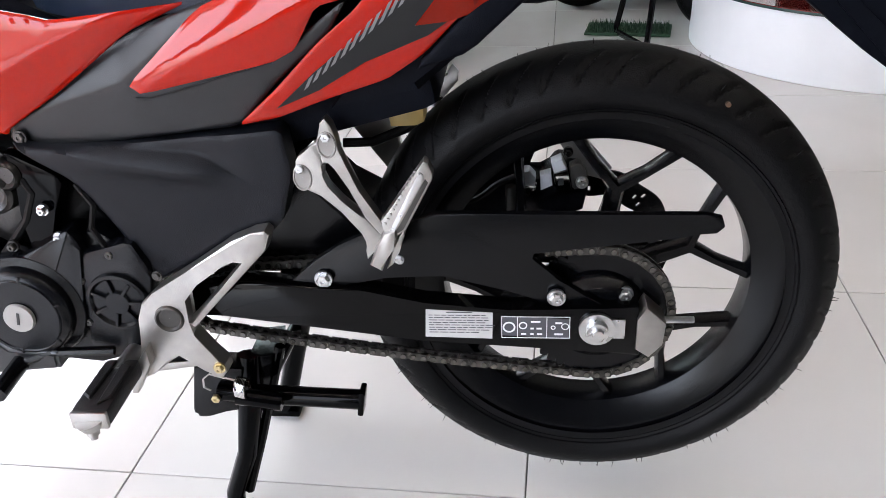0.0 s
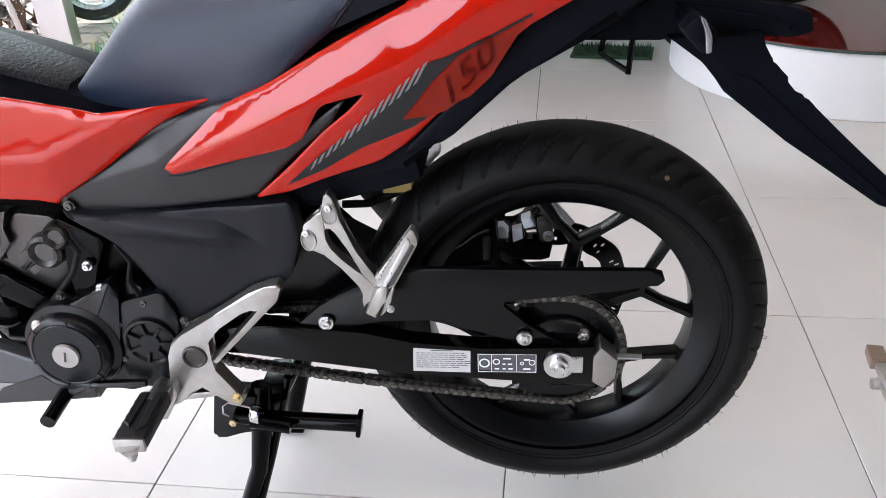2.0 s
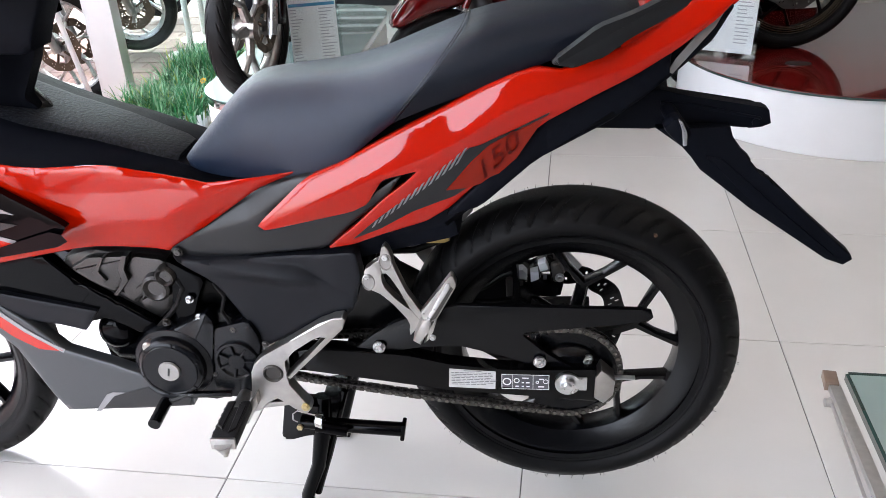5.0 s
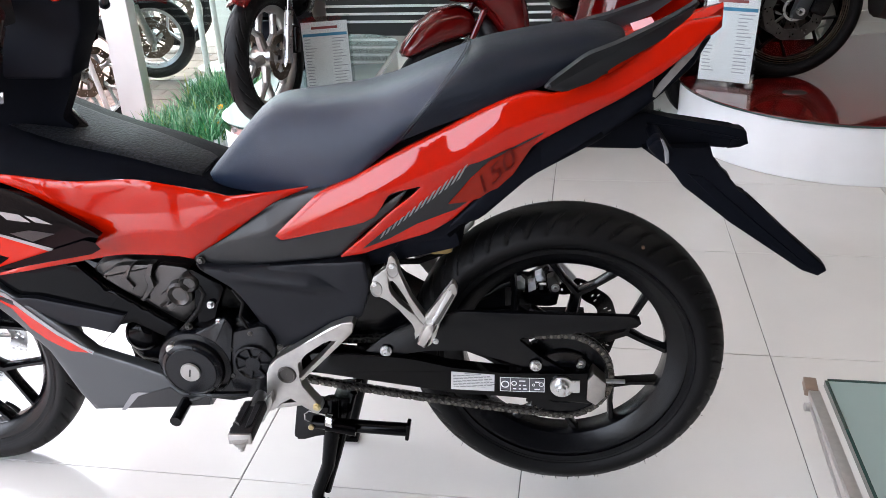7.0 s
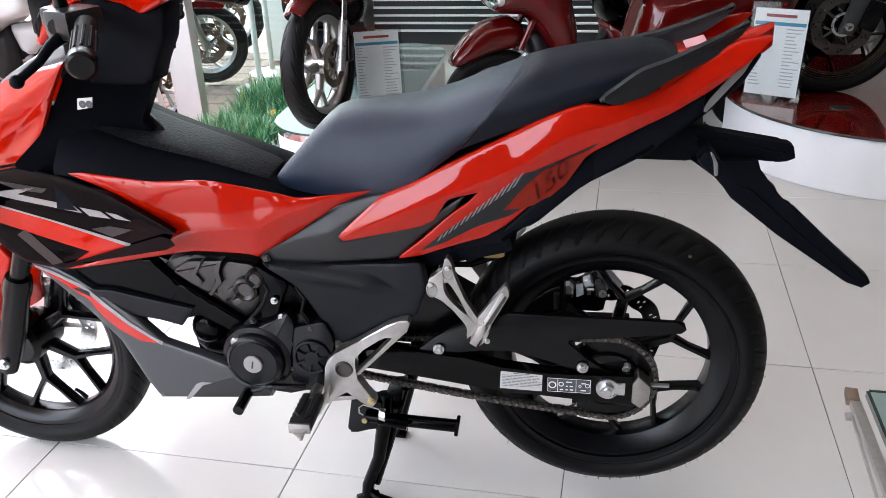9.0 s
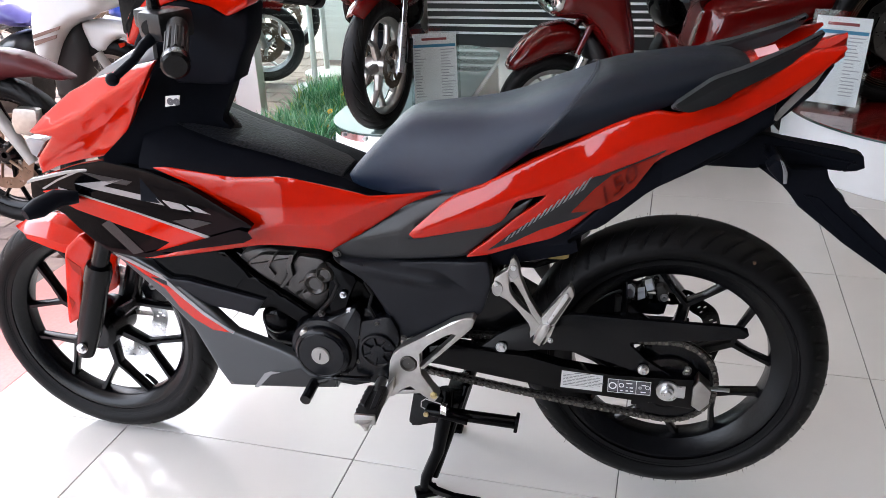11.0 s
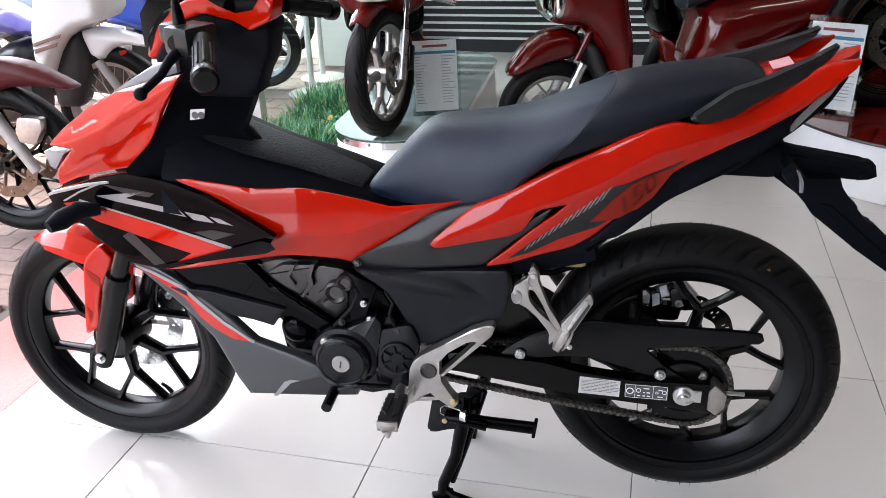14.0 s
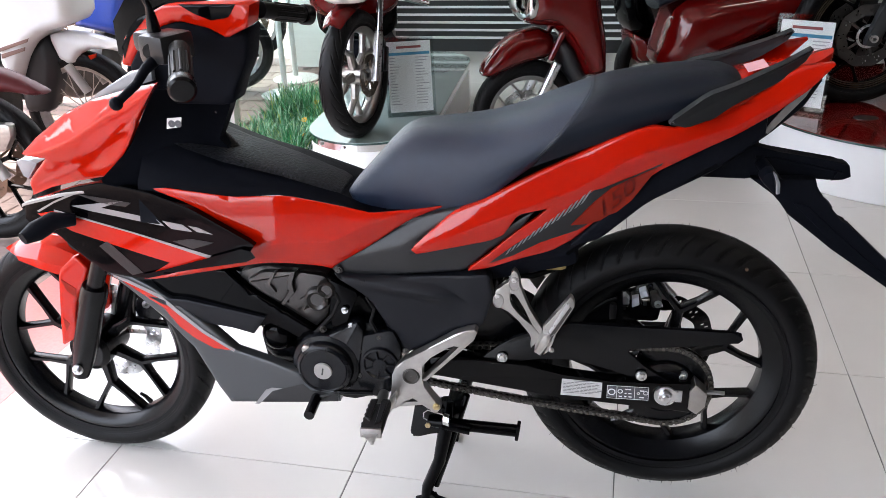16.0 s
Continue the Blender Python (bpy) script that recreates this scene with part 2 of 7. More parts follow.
def box(c, size, m=None, bevel=0.0, bm=None, seg=2):
    bm = bm or bmesh.new()
    made = bmesh.ops.create_cube(bm, size=1.0, matrix=Matrix.Translation(c) @ (m or Matrix()) @ Matrix.Diagonal((*size, 1)))
    if bevel:
        edges = list({e for v in made["verts"] for e in v.link_edges})
        bmesh.ops.bevel(bm, geom=edges, offset=bevel, segments=seg, affect="EDGES", profile=0.6)
    return bm


def prism(pts, y0, y1, bevel=0.0, bm=None, seg=2, soft=0):
    """A plate: an outline in x and z, from y0 to y1."""
    bm = bm or bmesh.new()
    if soft:
        pts = chaikin(pts, soft, 0.12)
    a = [bm.verts.new((p[0], y0, p[1])) for p in pts]
    b = [bm.verts.new((p[0], y1, p[1])) for p in pts]
    f0, f1 = bm.faces.new(a), bm.faces.new(b[::-1])
    n = len(a)
    for i in range(n):
        bm.faces.new((a[i], b[i], b[(i + 1) % n], a[(i + 1) % n]))
    if bevel:
        edges = list(f0.edges) + list(f1.edges)
        bmesh.ops.bevel(bm, geom=edges, offset=bevel, segments=seg, affect="EDGES", profile=0.6)
    return bm


def loft(rings, bm=None, caps=True):
    bm = bm or bmesh.new()
    vs = [[bm.verts.new(p) for p in ring] for ring in rings]
    n = len(vs[0])
    for a, b in zip(vs, vs[1:]):
        for k in range(n):
            bm.faces.new((a[k], a[(k + 1) % n], b[(k + 1) % n], b[k]))
    if caps:
        bm.faces.new(vs[0])
        bm.faces.new(vs[-1])
    return bm


def edge_distance(p, poly):
    best = 9.0
    n = len(poly)
    for i in range(n):
        a, b = poly[i], poly[(i + 1) % n]
        ab = b - a
        t = max(0.0, min(1.0, (p - a).dot(ab) / max(ab.dot(ab), 1e-12)))
        best = min(best, (p - a - ab * t).length)
    return best


def inside(p, poly):
    hit = False
    n = len(poly)
    for i in range(n):
        a, b = poly[i], poly[i - 1]
        if (a.y > p.y) != (b.y > p.y) and p.x < (b.x - a.x) * (p.y - a.y) / (b.y - a.y) + a.x:
            hit = not hit
    return hit


class Skin:
    """The outer face of a body panel: an outline in x and z on a plane that slants in x, crowned towards the rider's left."""

    def __init__(self, line, pts, crown=0.003, reach=0.005, soft=1, cut=0.1, bend=None, lines=()):
        if not isinstance(line, tuple):
            line = (0, line, 1, line)
        x1, y1, x2, y2 = line
        self.b = (y2 - y1) / (x2 - x1)
        self.a = y1 - self.b * x1
        self.poly = chaikin([Vector(p) for p in pts], soft, cut) if soft else [Vector(p) for p in pts]
        self.crown, self.reach, self.bend, self.lines = crown, reach, bend, lines

    def y(self, x, z):
        d = edge_distance(Vector((x, z)), self.poly) if inside(Vector((x, z)), self.poly) else 0.0
        s = 1 - (1 - min(d / self.reach, 1.0)) ** 2
        return self.a + self.b * x - self.crown * s + (self.bend(x, z) if self.bend else 0.0)


def crease_points(poly, lines, res, wide=0.0016):
    """Two close rows of points along each crease, and the edges that join them."""
    pts, edges = [], []
    for line in lines:
        for off in (-wide, wide):
            last = None
            for (xa, za), (xb, zb) in zip(line, line[1:]):
                k = max(1, int(math.hypot(xb - xa, zb - za) / res))
                for j in range(k + 1):
                    p = Vector((xa + (xb - xa) * j / k, za + (zb - za) * j / k + off))
                    if not inside(p, poly) or edge_distance(p, poly) < 0.0035:
                        last = None
                        continue
                    if pts and (pts[-1] - p).length < 1e-4:
                        continue
                    pts.append(p)
                    if last is not None:
                        edges.append((last, len(pts) - 1))
                    last = len(pts) - 1
    return pts, edges


def sheet(poly, yfun, thick, res, side=1, lines=()):
    """Fills an outline with a fine net, lays it on yfun and gives it thickness; the net follows the crease lines."""
    ring = []
    n = len(poly)
    for i in range(n):
        a, b = poly[i], poly[(i + 1) % n]
        k = max(1, int((b - a).length / res))
        ring += [a.lerp(b, j / k) for j in range(k)]
    m = len(ring)
    xs, zs = [p.x for p in ring], [p.y for p in ring]
    inner = []
    area = sum(ring[i].x * ring[(i + 1) % m].y - ring[(i + 1) % m].x * ring[i].y for i in range(m))
    for i in range(m):
        d = ring[(i + 1) % m] - ring[i - 1]
        if d.length > 1e-6:
            nrm = Vector((-d.y, d.x)).normalized() * (1 if area > 0 else -1)
            for off in (0.0018, 0.005):
                p = ring[i] + nrm * off
                if inside(p, poly) and edge_distance(p, poly) > off * 0.88:
                    inner.append(p)
    z, row = min(zs) + res * 0.5, 0
    while z < max(zs):
        x = min(xs) + (res * 0.5 if row % 2 else 0)
        while x < max(xs):
            p = Vector((x, z))
            if inside(p, poly) and edge_distance(p, poly) > max(res * 0.45, 0.0075):
                inner.append(p)
            x += res
        z += res * 0.87
        row += 1
    crease, joins = crease_points(poly, lines, res)
    if crease:
        inner = [p for p in inner if min((p - c).length for c in crease) > 0.0035]
    verts, _, faces, _, _, _ = delaunay_2d_cdt(ring + crease + inner, [(i, (i + 1) % m) for i in range(m)] + [(m + a, m + b) for a, b in joins], [], 1, 1e-7)
    bm = bmesh.new()
    front = [bm.verts.new((v.x, side * yfun(v.x, v.y), v.y)) for v in verts]
    back = [bm.verts.new((v.x, side * (yfun(v.x, v.y) + thick), v.y)) for v in verts]
    count = {}
    for f in faces:
        bm.faces.new([front[i] for i in f])
        bm.faces.new([back[i] for i in reversed(f)])
        for i in range(len(f)):
            e = (f[i], f[(i + 1) % len(f)])
            count[tuple(sorted(e))] = (count.get(tuple(sorted(e)), (0, e))[0] + 1, e)
    for k, e in count.values():
        if k == 1:
            bm.faces.new((front[e[0]], back[e[0]], back[e[1]], front[e[1]]))
    return bm


def panel(name, parent, mat, skin, thick=0.012, res=0.012, label="", pair=False, drop=0.0):
    ob = part(name, sheet(skin.poly, skin.y, thick, res, 1, skin.lines), mat, parent, label, angle=50)
    if pair:
        part(name, sheet(skin.poly, skin.y, thick, res * 2, side=-1), mat, parent, label, angle=50).location = (0, 0, -drop)
    return ob


def decal(name, parent, mat, skin, pts, lift=0.0012, res=0.012, label="", soft=0):
    """A thin printed piece that lies on a skin."""
    poly = chaikin(pts, soft, 0.15) if soft else [Vector(p) for p in pts]
    return part(name, sheet(poly, lambda x, z: skin.y(x, z) - lift, 0.0008, res), mat, parent, label)


def bolt(parent, c, r=0.008, h=0.008, mat=None, name="bolt", flange=True, label=""):
    """A hexagon-headed bolt that points to the rider's left."""
    bm = bmesh.new()
    c = Vector(c)
    if flange:
        disc(r * 1.35, 0, -h * 0.3, c, 16, bm=bm)
    lathe([(0.0003, -h * 0.2), (r, -h * 0.2), (r, -h * 0.85), (r * 0.8, -h), (r * 0.35, -h), (r * 0.3, -h * 0.75), (0.0003, -h * 0.75)], 6, c, bm, close=False)
    return part(name, bm, mat or M_STEEL, parent, label, angle=25)


def writing(name, text, size, mat, parent, m, shear=0.0, label="", extrude=0.0004):
    """Letters in the built-in font, as a mesh, in the plane of m."""
    cu = bpy.data.curves.new(name, "FONT")
    cu.body, cu.size, cu.extrude, cu.shear, cu.align_x, cu.align_y = text, size, extrude, shear, "CENTER", "CENTER"
    tmp = bpy.data.objects.new(name, cu)
    me = bpy.data.meshes.new_from_object(tmp)
    bpy.data.objects.remove(tmp)
    me.transform(m)
    me.materials.clear()
    me.materials.append(mat)
    ob = new(name, me)
    ob.parent = parent
    return tagged(ob, label)

# ---- the showroom ----
X0, X1, Y0, Y1, TOP = -1.63, 5.0, -3.6, 5.2, 3.4
floor = solid("floor", box((1.685, 0.8, -0.053), (6.63, 8.8, 0.1)), M_GROUT, "pale polished showroom floor of square tiles with dark joints", "floor", kind="structure")
solid("threshold", box((-1.805, 0.8, -0.052), (0.35, 8.8, 0.104), bevel=0.004), M_PINK, "pinkish red stone threshold at the open street front", "threshold", kind="structure")
solid("ceiling", box((1.6, 0.8, TOP + 0.06), (7.2, 9.0, 0.12)), M_WALL, "plain white showroom ceiling", "ceiling", kind="structure")
solid("wall_north", box((1.6, Y1 + 0.08, TOP / 2), (7.2, 0.16, TOP)), M_WALL, "plain light grey rear wall", "wall", kind="structure")
# east and south walls are out of view, dark so the gloss mirrors little
solid("wall_east", box((X1 + 0.08, 0.8, TOP / 2), (0.16, 8.8, TOP)), M_WALLDARK, "unseen side wall, set dark to keep reflections low", "wall", kind="structure")
south = solid("wall_south", box((1.56, Y0 - 0.08, TOP - 0.1), (7.28, 0.16, 0.2)), M_WALLDARK, "unseen wall, set dark to keep reflections low, with an open doorway to the street", "wall", kind="structure")
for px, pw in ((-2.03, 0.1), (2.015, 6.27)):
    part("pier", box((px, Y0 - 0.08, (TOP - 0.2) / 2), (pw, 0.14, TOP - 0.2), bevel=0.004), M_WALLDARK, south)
# unseen canopy, added to keep direct sun off the near paving
solid("canopy", box((-2.8, 0.5, 3.3), (1.64, 9.4, 0.1)), M_WALL, "white canopy added out of view to shade the pavement", "canopy", kind="structure")
solid("wall_west", box((-1.9, 0.5, 3.2), (0.16, 9.4, 0.4)), M_WALL, "white beam over the open street front", "beam", kind="structure")
solid("ground", box((0, 0, -0.35), (400, 400, 0.5)), M_ASPHALT, "grey asphalt ground of the street outside", "ground", kind="structure")
# house fronts added out of view, to darken the low sky in reflections
M_FACADE = material("weathered_plaster", (0.3, 0.29, 0.27), 0.8, 0, 0.15, 2, 0.2, 20, stains=0.5, stain_scale=0.4)
rnd = random.Random(12)
for k in range(12):
    hh = rnd.uniform(3.6, 7.0)
    solid("backdrop", box((-17 - rnd.uniform(0, 0.4), -33 + 6 * k, hh / 2 - 0.1), (5, 5.8, hh), bevel=0.03, seg=1), M_FACADE, "plain plaster house front added out of view for reflections", "house front", kind="structure")
solid("pavement", box((-4.6, 2.0, -0.09), (5.24, 16, 0.1)), M_GROUT, "sunlit paved sidewalk of reddish grey bricks", "pavement", kind="structure")

# ---- the red underbone motorcycle ----
bike = thing("motorcycle", "new orange-red and black underbone motorcycle on its centre stand", "motorcycle", pose(0.085, 0.055, 0, 0, 0, 2.9))
RC = Vector((-0.002, 0.008, 0.342))
FC = Vector((-1.29, 0.028, 0.2905))


def tyre_mesh(R, half, rim, step, lean, hairs=0, seed=1, n=330):
    """A tyre with slanting grooves cut in its tread, ridged sidewalls and a few moulding hairs."""
    sec = []
    K = 56
    for k in range(K + 1):
        u = -1 + 2 * k / K
        a = abs(u)
        if a < 0.62:
            y, r = half * u * 1.42, R - 0.2 * (half * a * 1.42) ** 2 / half - 0.055 * half * (a / 0.62) ** 4 * 4
        else:
            k2 = (a - 0.62) / 0.38
            y = math.copysign(half * (0.88 + 0.13 * math.sin(math.pi * min(k2 * 1.25, 1.0)) - 0.16 * max(0, k2 - 0.6)), u)
            r = R - 0.2 * half * 0.775 - 0.22 * half - (R - 0.42 * half - rim) * (k2 ** 1.1)
        sec.append((r, y))
    bm = bmesh.new()
    rings = []
    for i in range(n):
        a = 2 * math.pi * i / n
        ring = []
        for r, y in sec:
            q = abs(y) / half
            d = 0.0
            if 0.3 < q < 0.97 and r > R - half * 0.62:
                ph = ((a - lean * q + (0.5 * step if y > 0 else 0)) % step) / step
                wide = 0.13 + 0.1 * q
                if ph < wide:
                    d = 0.0045 * math.sin(math.pi * ph / wide) ** 0.5 * min(1.0, (q - 0.3) * 5, (0.97 - q) * 12)
            ring.append(bm.verts.new(((r - d) * math.cos(a), y, (r - d) * math.sin(a))))
        rings.append(ring)
    for i in range(n):
        p, q = rings[i], rings[(i + 1) % n]
        for j in range(K):
            bm.faces.new((p[j], p[j + 1], q[j + 1], q[j]))
    for rr in (rim + 0.012, rim + 0.016):
        k = min(range(K // 2), key=lambda j: abs(sec[j][0] - rr))
        lathe([(rr - 0.0007, sec[k][1] + 0.002), (rr, sec[k][1] - 0.0012), (rr + 0.0007, sec[k][1] + 0.002)], 120, bm=bm, close=False)
    rnd = random.Random(seed)
    for _ in range(hairs):
        a, r, y = rnd.uniform(0, 2 * math.pi), *sec[rnd.choice((11, 12, 14, 28, 42, 44))]
        p = Vector((r * math.cos(a), y, r * math.sin(a)))
        d = Vector((math.cos(a + rnd.uniform(-0.5, 0.5)), rnd.uniform(-0.5, 0.5) - (0.4 if y < 0 else -0.4), math.sin(a + rnd.uniform(-0.3, 0.3)))).normalized()
        tube([p - d * 0.002, p + d * rnd.uniform(0.004, 0.009)], [0.0007, 0.0003], 3, bm, caps=False)
    return bm


def spoke(bm, a, spread, r0, rj, r1, w0, w1, depth, fork=0.4):
    """A Y-shaped spoke about the y axis."""
    def pt(ang, r):
        return Vector((r * math.cos(ang), 0, r * math.sin(ang)))

    def bar(p, q, wa, wb, da, db):
        d = (q - p).normalized()
        s = Vector((-d.z, 0, d.x))
        loft([[c + s * w * u + Vector((0, dy * v, 0)) for u, v in ((-1, -0.5), (-0.55, -1), (0.55, -1), (1, -0.5), (1, 0.5), (0.55, 1), (-0.55, 1), (-1, 0.5))] for c, w, dy in ((p, wa, da), (q, wb, db))], bm)

    j = pt(a, rj)
    bar(pt(a, r0), j, w0 * 1.3, w0, depth * 1.25, depth)
    for sgn in (-1, 1):
        mid = pt(a + sgn * spread * 0.62, rj + (r1 - rj) * 0.42)
        bar(j - (mid - j) * 0.12, mid, w0 * 0.8, w1, depth, depth * 0.9)
        bar(mid - (mid - j) * 0.05, pt(a + sgn * spread, r1), w1, w1 * 1.25, depth * 0.9, depth)


def wheel(name, parent, c, R, half, rim, inner, base, spread, mat, rim_w, hairs, step, lean, rj=0.1, hub=0.05, seed=1, n=330, count=6, thin=1.0, label="matt black cast wheel with six forked spokes"):
    bm = bmesh.new()
    lathe([(rim + 0.006, -rim_w), (rim + 0.007, -rim_w + 0.006), (rim - 0.004, -rim_w + 0.008), (inner + 0.012, -rim_w * 0.45), (inner + 0.012, rim_w * 0.45), (rim - 0.004, rim_w - 0.008), (rim + 0.007, rim_w - 0.006), (rim + 0.006, rim_w),
           (rim - 0.008, rim_w - 0.002), (inner + 0.002, rim_w * 0.5), (inner, 0.012), (inner, -0.012), (inner + 0.002, -rim_w * 0.5), (rim - 0.008, -rim_w + 0.002)], 120, (0, 0, 0), bm)
    w = part(name, bm, mat, parent, label)
    w.location = c
    part("hub", lathe([(0.012, -0.055), (hub * 0.75, -0.055), (hub, -0.045), (hub, 0.045), (hub * 0.75, 0.055), (0.012, 0.055)], 40), mat, w)
    for k in range(count):
        bm = bmesh.new()
        spoke(bm, base + 2 * math.pi * k / count, spread, hub * 0.9, rj, inner + 0.006, 0.0098 * thin, 0.0056 * thin, 0.0135 * min(1.0, thin))
        part("spoke", bm, mat, w)
    part("tyre", tyre_mesh(R, half, rim - 0.004, step, lean, hairs, seed, n), M_RUBBER, w, "black rubber tyre with slanting tread grooves")
    return w


def brake_disc(parent, y, r, r_in, holes, mat, phase=0.0):
    """A steel disc with a scalloped rim, drilled through, on five arms."""
    bm = bmesh.new()
    n, rows = holes * 5, 5
    grid = []
    for i in range(n):
        a = phase + 2 * math.pi * i / n
        ri, ro = r_in * (1 + 0.03 * math.cos(10 * a)), r * (1 + 0.018 * math.cos(10 * a))
        grid.append([bm.verts.new(((ri + (ro - ri) * k / rows) * math.cos(a), y - 0.002, (ri + (ro - ri) * k / rows) * math.sin(a))) for k in range(rows + 1)])
    faces = []
    for i in range(n):
        p, q = grid[i], grid[(i + 1) % n]
        for k in range(rows):
            if (i + 2 * k) % 5 or (i // 5 + k) % 2 or k in (0, rows - 1):
                faces.append(bm.faces.new((p[k], p[k + 1], q[k + 1], q[k])))
    back = bmesh.ops.extrude_face_region(bm, geom=faces)["geom"]
    bmesh.ops.translate(bm, verts=[v for v in back if isinstance(v, bmesh.types.BMVert)], vec=(0, 0.004, 0))
    bm.faces.ensure_lookup_table()
    bmesh.ops.dissolve_degenerate(bm, dist=1e-6, edges=bm.edges[:])
    for k in range(5):
        a = phase + 2 * math.pi * k / 5
        d = Vector((math.cos(a), 0, math.sin(a)))
        tube([d * 0.03 + Vector((0, y, 0)), d * (r_in + 0.004) + Vector((0, y, 0))], 0.006, 6, bm)
    return part("brake_disc", bm, mat, parent, "steel brake disc drilled with small holes")


rear = wheel("rear_wheel", bike, RC, 0.2955, 0.062, 0.226, 0.189, radians(79.5), radians(19.5), M_BLACKMETAL, 0.045, 190, 2 * math.pi / 46, 0.2, rj=0.122, n=920)
part("paint_dot", disc(0.003, -0.056, -0.0595, (0.129, 0, 0.242), 12), M_RUST, rear, "small orange paint mark")
brake_disc(rear, 0.075, 0.11, 0.075, 30, M_BLACKMETAL)
front = wheel("front_wheel", bike, FC, 0.286, 0.046, 0.228, 0.198, radians(274), radians(18.5), M_BLACKMETAL, 0.036, 30, 2 * math.pi / 38, 0.3, rj=0.11, seed=4, n=760)
brake_disc(front, 0.05, 0.128, 0.09, 40, M_STEEL)
part("valve", tube([(0.104, -0.012, -0.158), (0.095, -0.016, -0.14), (0.088, -0.022, -0.128)], [0.006, 0.0045, 0.004], 8), M_RUBBER, front)
fcal = part("front_caliper", prism([(-1.22, 0.36), (-1.19, 0.41), (-1.15, 0.4), (-1.14, 0.35), (-1.17, 0.31), (-1.21, 0.32)], 0.075, 0.125, 0.008, soft=1), M_CRANK, bike, "dark front brake caliper")
bolt(fcal, (-1.18, 0.072, 0.37), 0.007, 0.008)

# body panels of the rider's left, each with its twin
TAIL_CREASE = [(-0.505, 0.637), (-0.376, 0.689), (-0.281, 0.729), (-0.189, 0.767), (-0.095, 0.826), (-0.013, 0.853), (0.07, 0.88), (0.218, 0.973)]


def above(line, x, z, blur=0.03):
    """How far z lies over a smoothed line of (x, z) points."""
    if not blur:
        for (xa, za), (xb, zb) in zip(line, line[1:]):
            if x <= xb:
                break
        return z - (za + (zb - za) * (x - xa) / (xb - xa))
    got = 0.0
    for q in (-1.0, -0.6, -0.2, 0.2, 0.6, 1.0):
        xx = x + q * blur
        for (xa, za), (xb, zb) in zip(line, line[1:]):
            if xx <= xb:
                break
        got += za + (zb - za) * (xx - xa) / (xb - xa)
    return z - got / 6


def soft(d, w=0.02):
    """d where it is over nought, with a rounded turn."""
    return 0.5 * (d + math.sqrt(d * d + w * w))


S_TAIL = Skin((-0.48, -0.145, 0.22, -0.10), [(-0.389, 0.595), (-0.346, 0.601), (-0.297, 0.618), (-0.231, 0.637), (-0.192, 0.662), (-0.127, 0.726), (-0.056, 0.795), (0.021, 0.838), (0.071, 0.864), (0.123, 0.897), (0.173, 0.937), (0.213, 0.982), (0.158, 0.974), (0.061, 0.903), (-0.027, 0.872), (-0.065, 0.876), (-0.095, 0.868), (-0.143, 0.848), (-0.2, 0.818), (-0.259, 0.79), (-0.31, 0.764), (-0.353, 0.741), (-0.41, 0.717), (-0.487, 0.647), (-0.476, 0.637), (-0.341, 0.663), (-0.317, 0.675), (-0.291, 0.717), (-0.238, 0.729), (-0.258, 0.709), (-0.293, 0.682), (-0.343, 0.634)], 0.0014, 0.005, bend=lambda x, z: 0.36 * soft(above(TAIL_CREASE, x, z, 0.015), 0.007) + 0.22 * soft(-above(TAIL_CREASE, x, z, 0.015), 0.007) - 0.006, lines=(TAIL_CREASE,))
tail = panel("tail_cowl", bike, M_RED, S_TAIL, 0.01, 0.0065, "glossy orange-red tail cowl with dark graphics", pair=True)
GREY_CREASE = [(-0.66, 0.588), (-0.639, 0.6), (-0.573, 0.622), (-0.509, 0.642), (-0.416, 0.709), (-0.321, 0.77)]
S_GREY = Skin((-0.64, -0.112, -0.38, -0.13), [(-0.655, 0.577), (-0.646, 0.597), (-0.583, 0.643), (-0.488, 0.692), (-0.413, 0.719), (-0.35, 0.733), (-0.416, 0.694), (-0.476, 0.65), (-0.462, 0.637), (-0.342, 0.667), (-0.322, 0.68), (-0.262, 0.722), (-0.283, 0.689), (-0.344, 0.638), (-0.391, 0.59), (-0.49, 0.579), (-0.612, 0.566)], 0.002, 0.004,
              bend=lambda x, z: 0.45 * soft(above(GREY_CREASE, x, z, 0), 0.002) + 0.12 * soft(-above(GREY_CREASE, x, z, 0), 0.002), lines=(GREY_CREASE,))
grey = panel("centre_cover", bike, M_GREYP, S_GREY, 0.02, 0.009, "matt dark grey plastic cover", pair=True)
decal("seam", grey, M_RAIL, S_GREY, [(-0.495, 0.6255), (-0.48, 0.624), (-0.343, 0.6615), (-0.344, 0.6595), (-0.48, 0.6215), (-0.496, 0.6235)], 0.0016, label="pale moulded edge")
LOW_RIDGE = [(-0.66, 0.577), (-0.615, 0.573), (-0.533, 0.5705), (-0.449, 0.5635), (-0.429, 0.557), (-0.407, 0.543), (-0.33, 0.497)]
LOW_CREASE = [(-0.66, 0.576), (-0.615, 0.5725), (-0.572, 0.564), (-0.532, 0.5565), (-0.46, 0.5455), (-0.412, 0.5425), (-0.33, 0.4965)]
LOW_FACET = [(-0.625, 0.545), (-0.575, 0.512), (-0.545, 0.47), (-0.528, 0.42), (-0.505, 0.395), (-0.336, 0.36)]


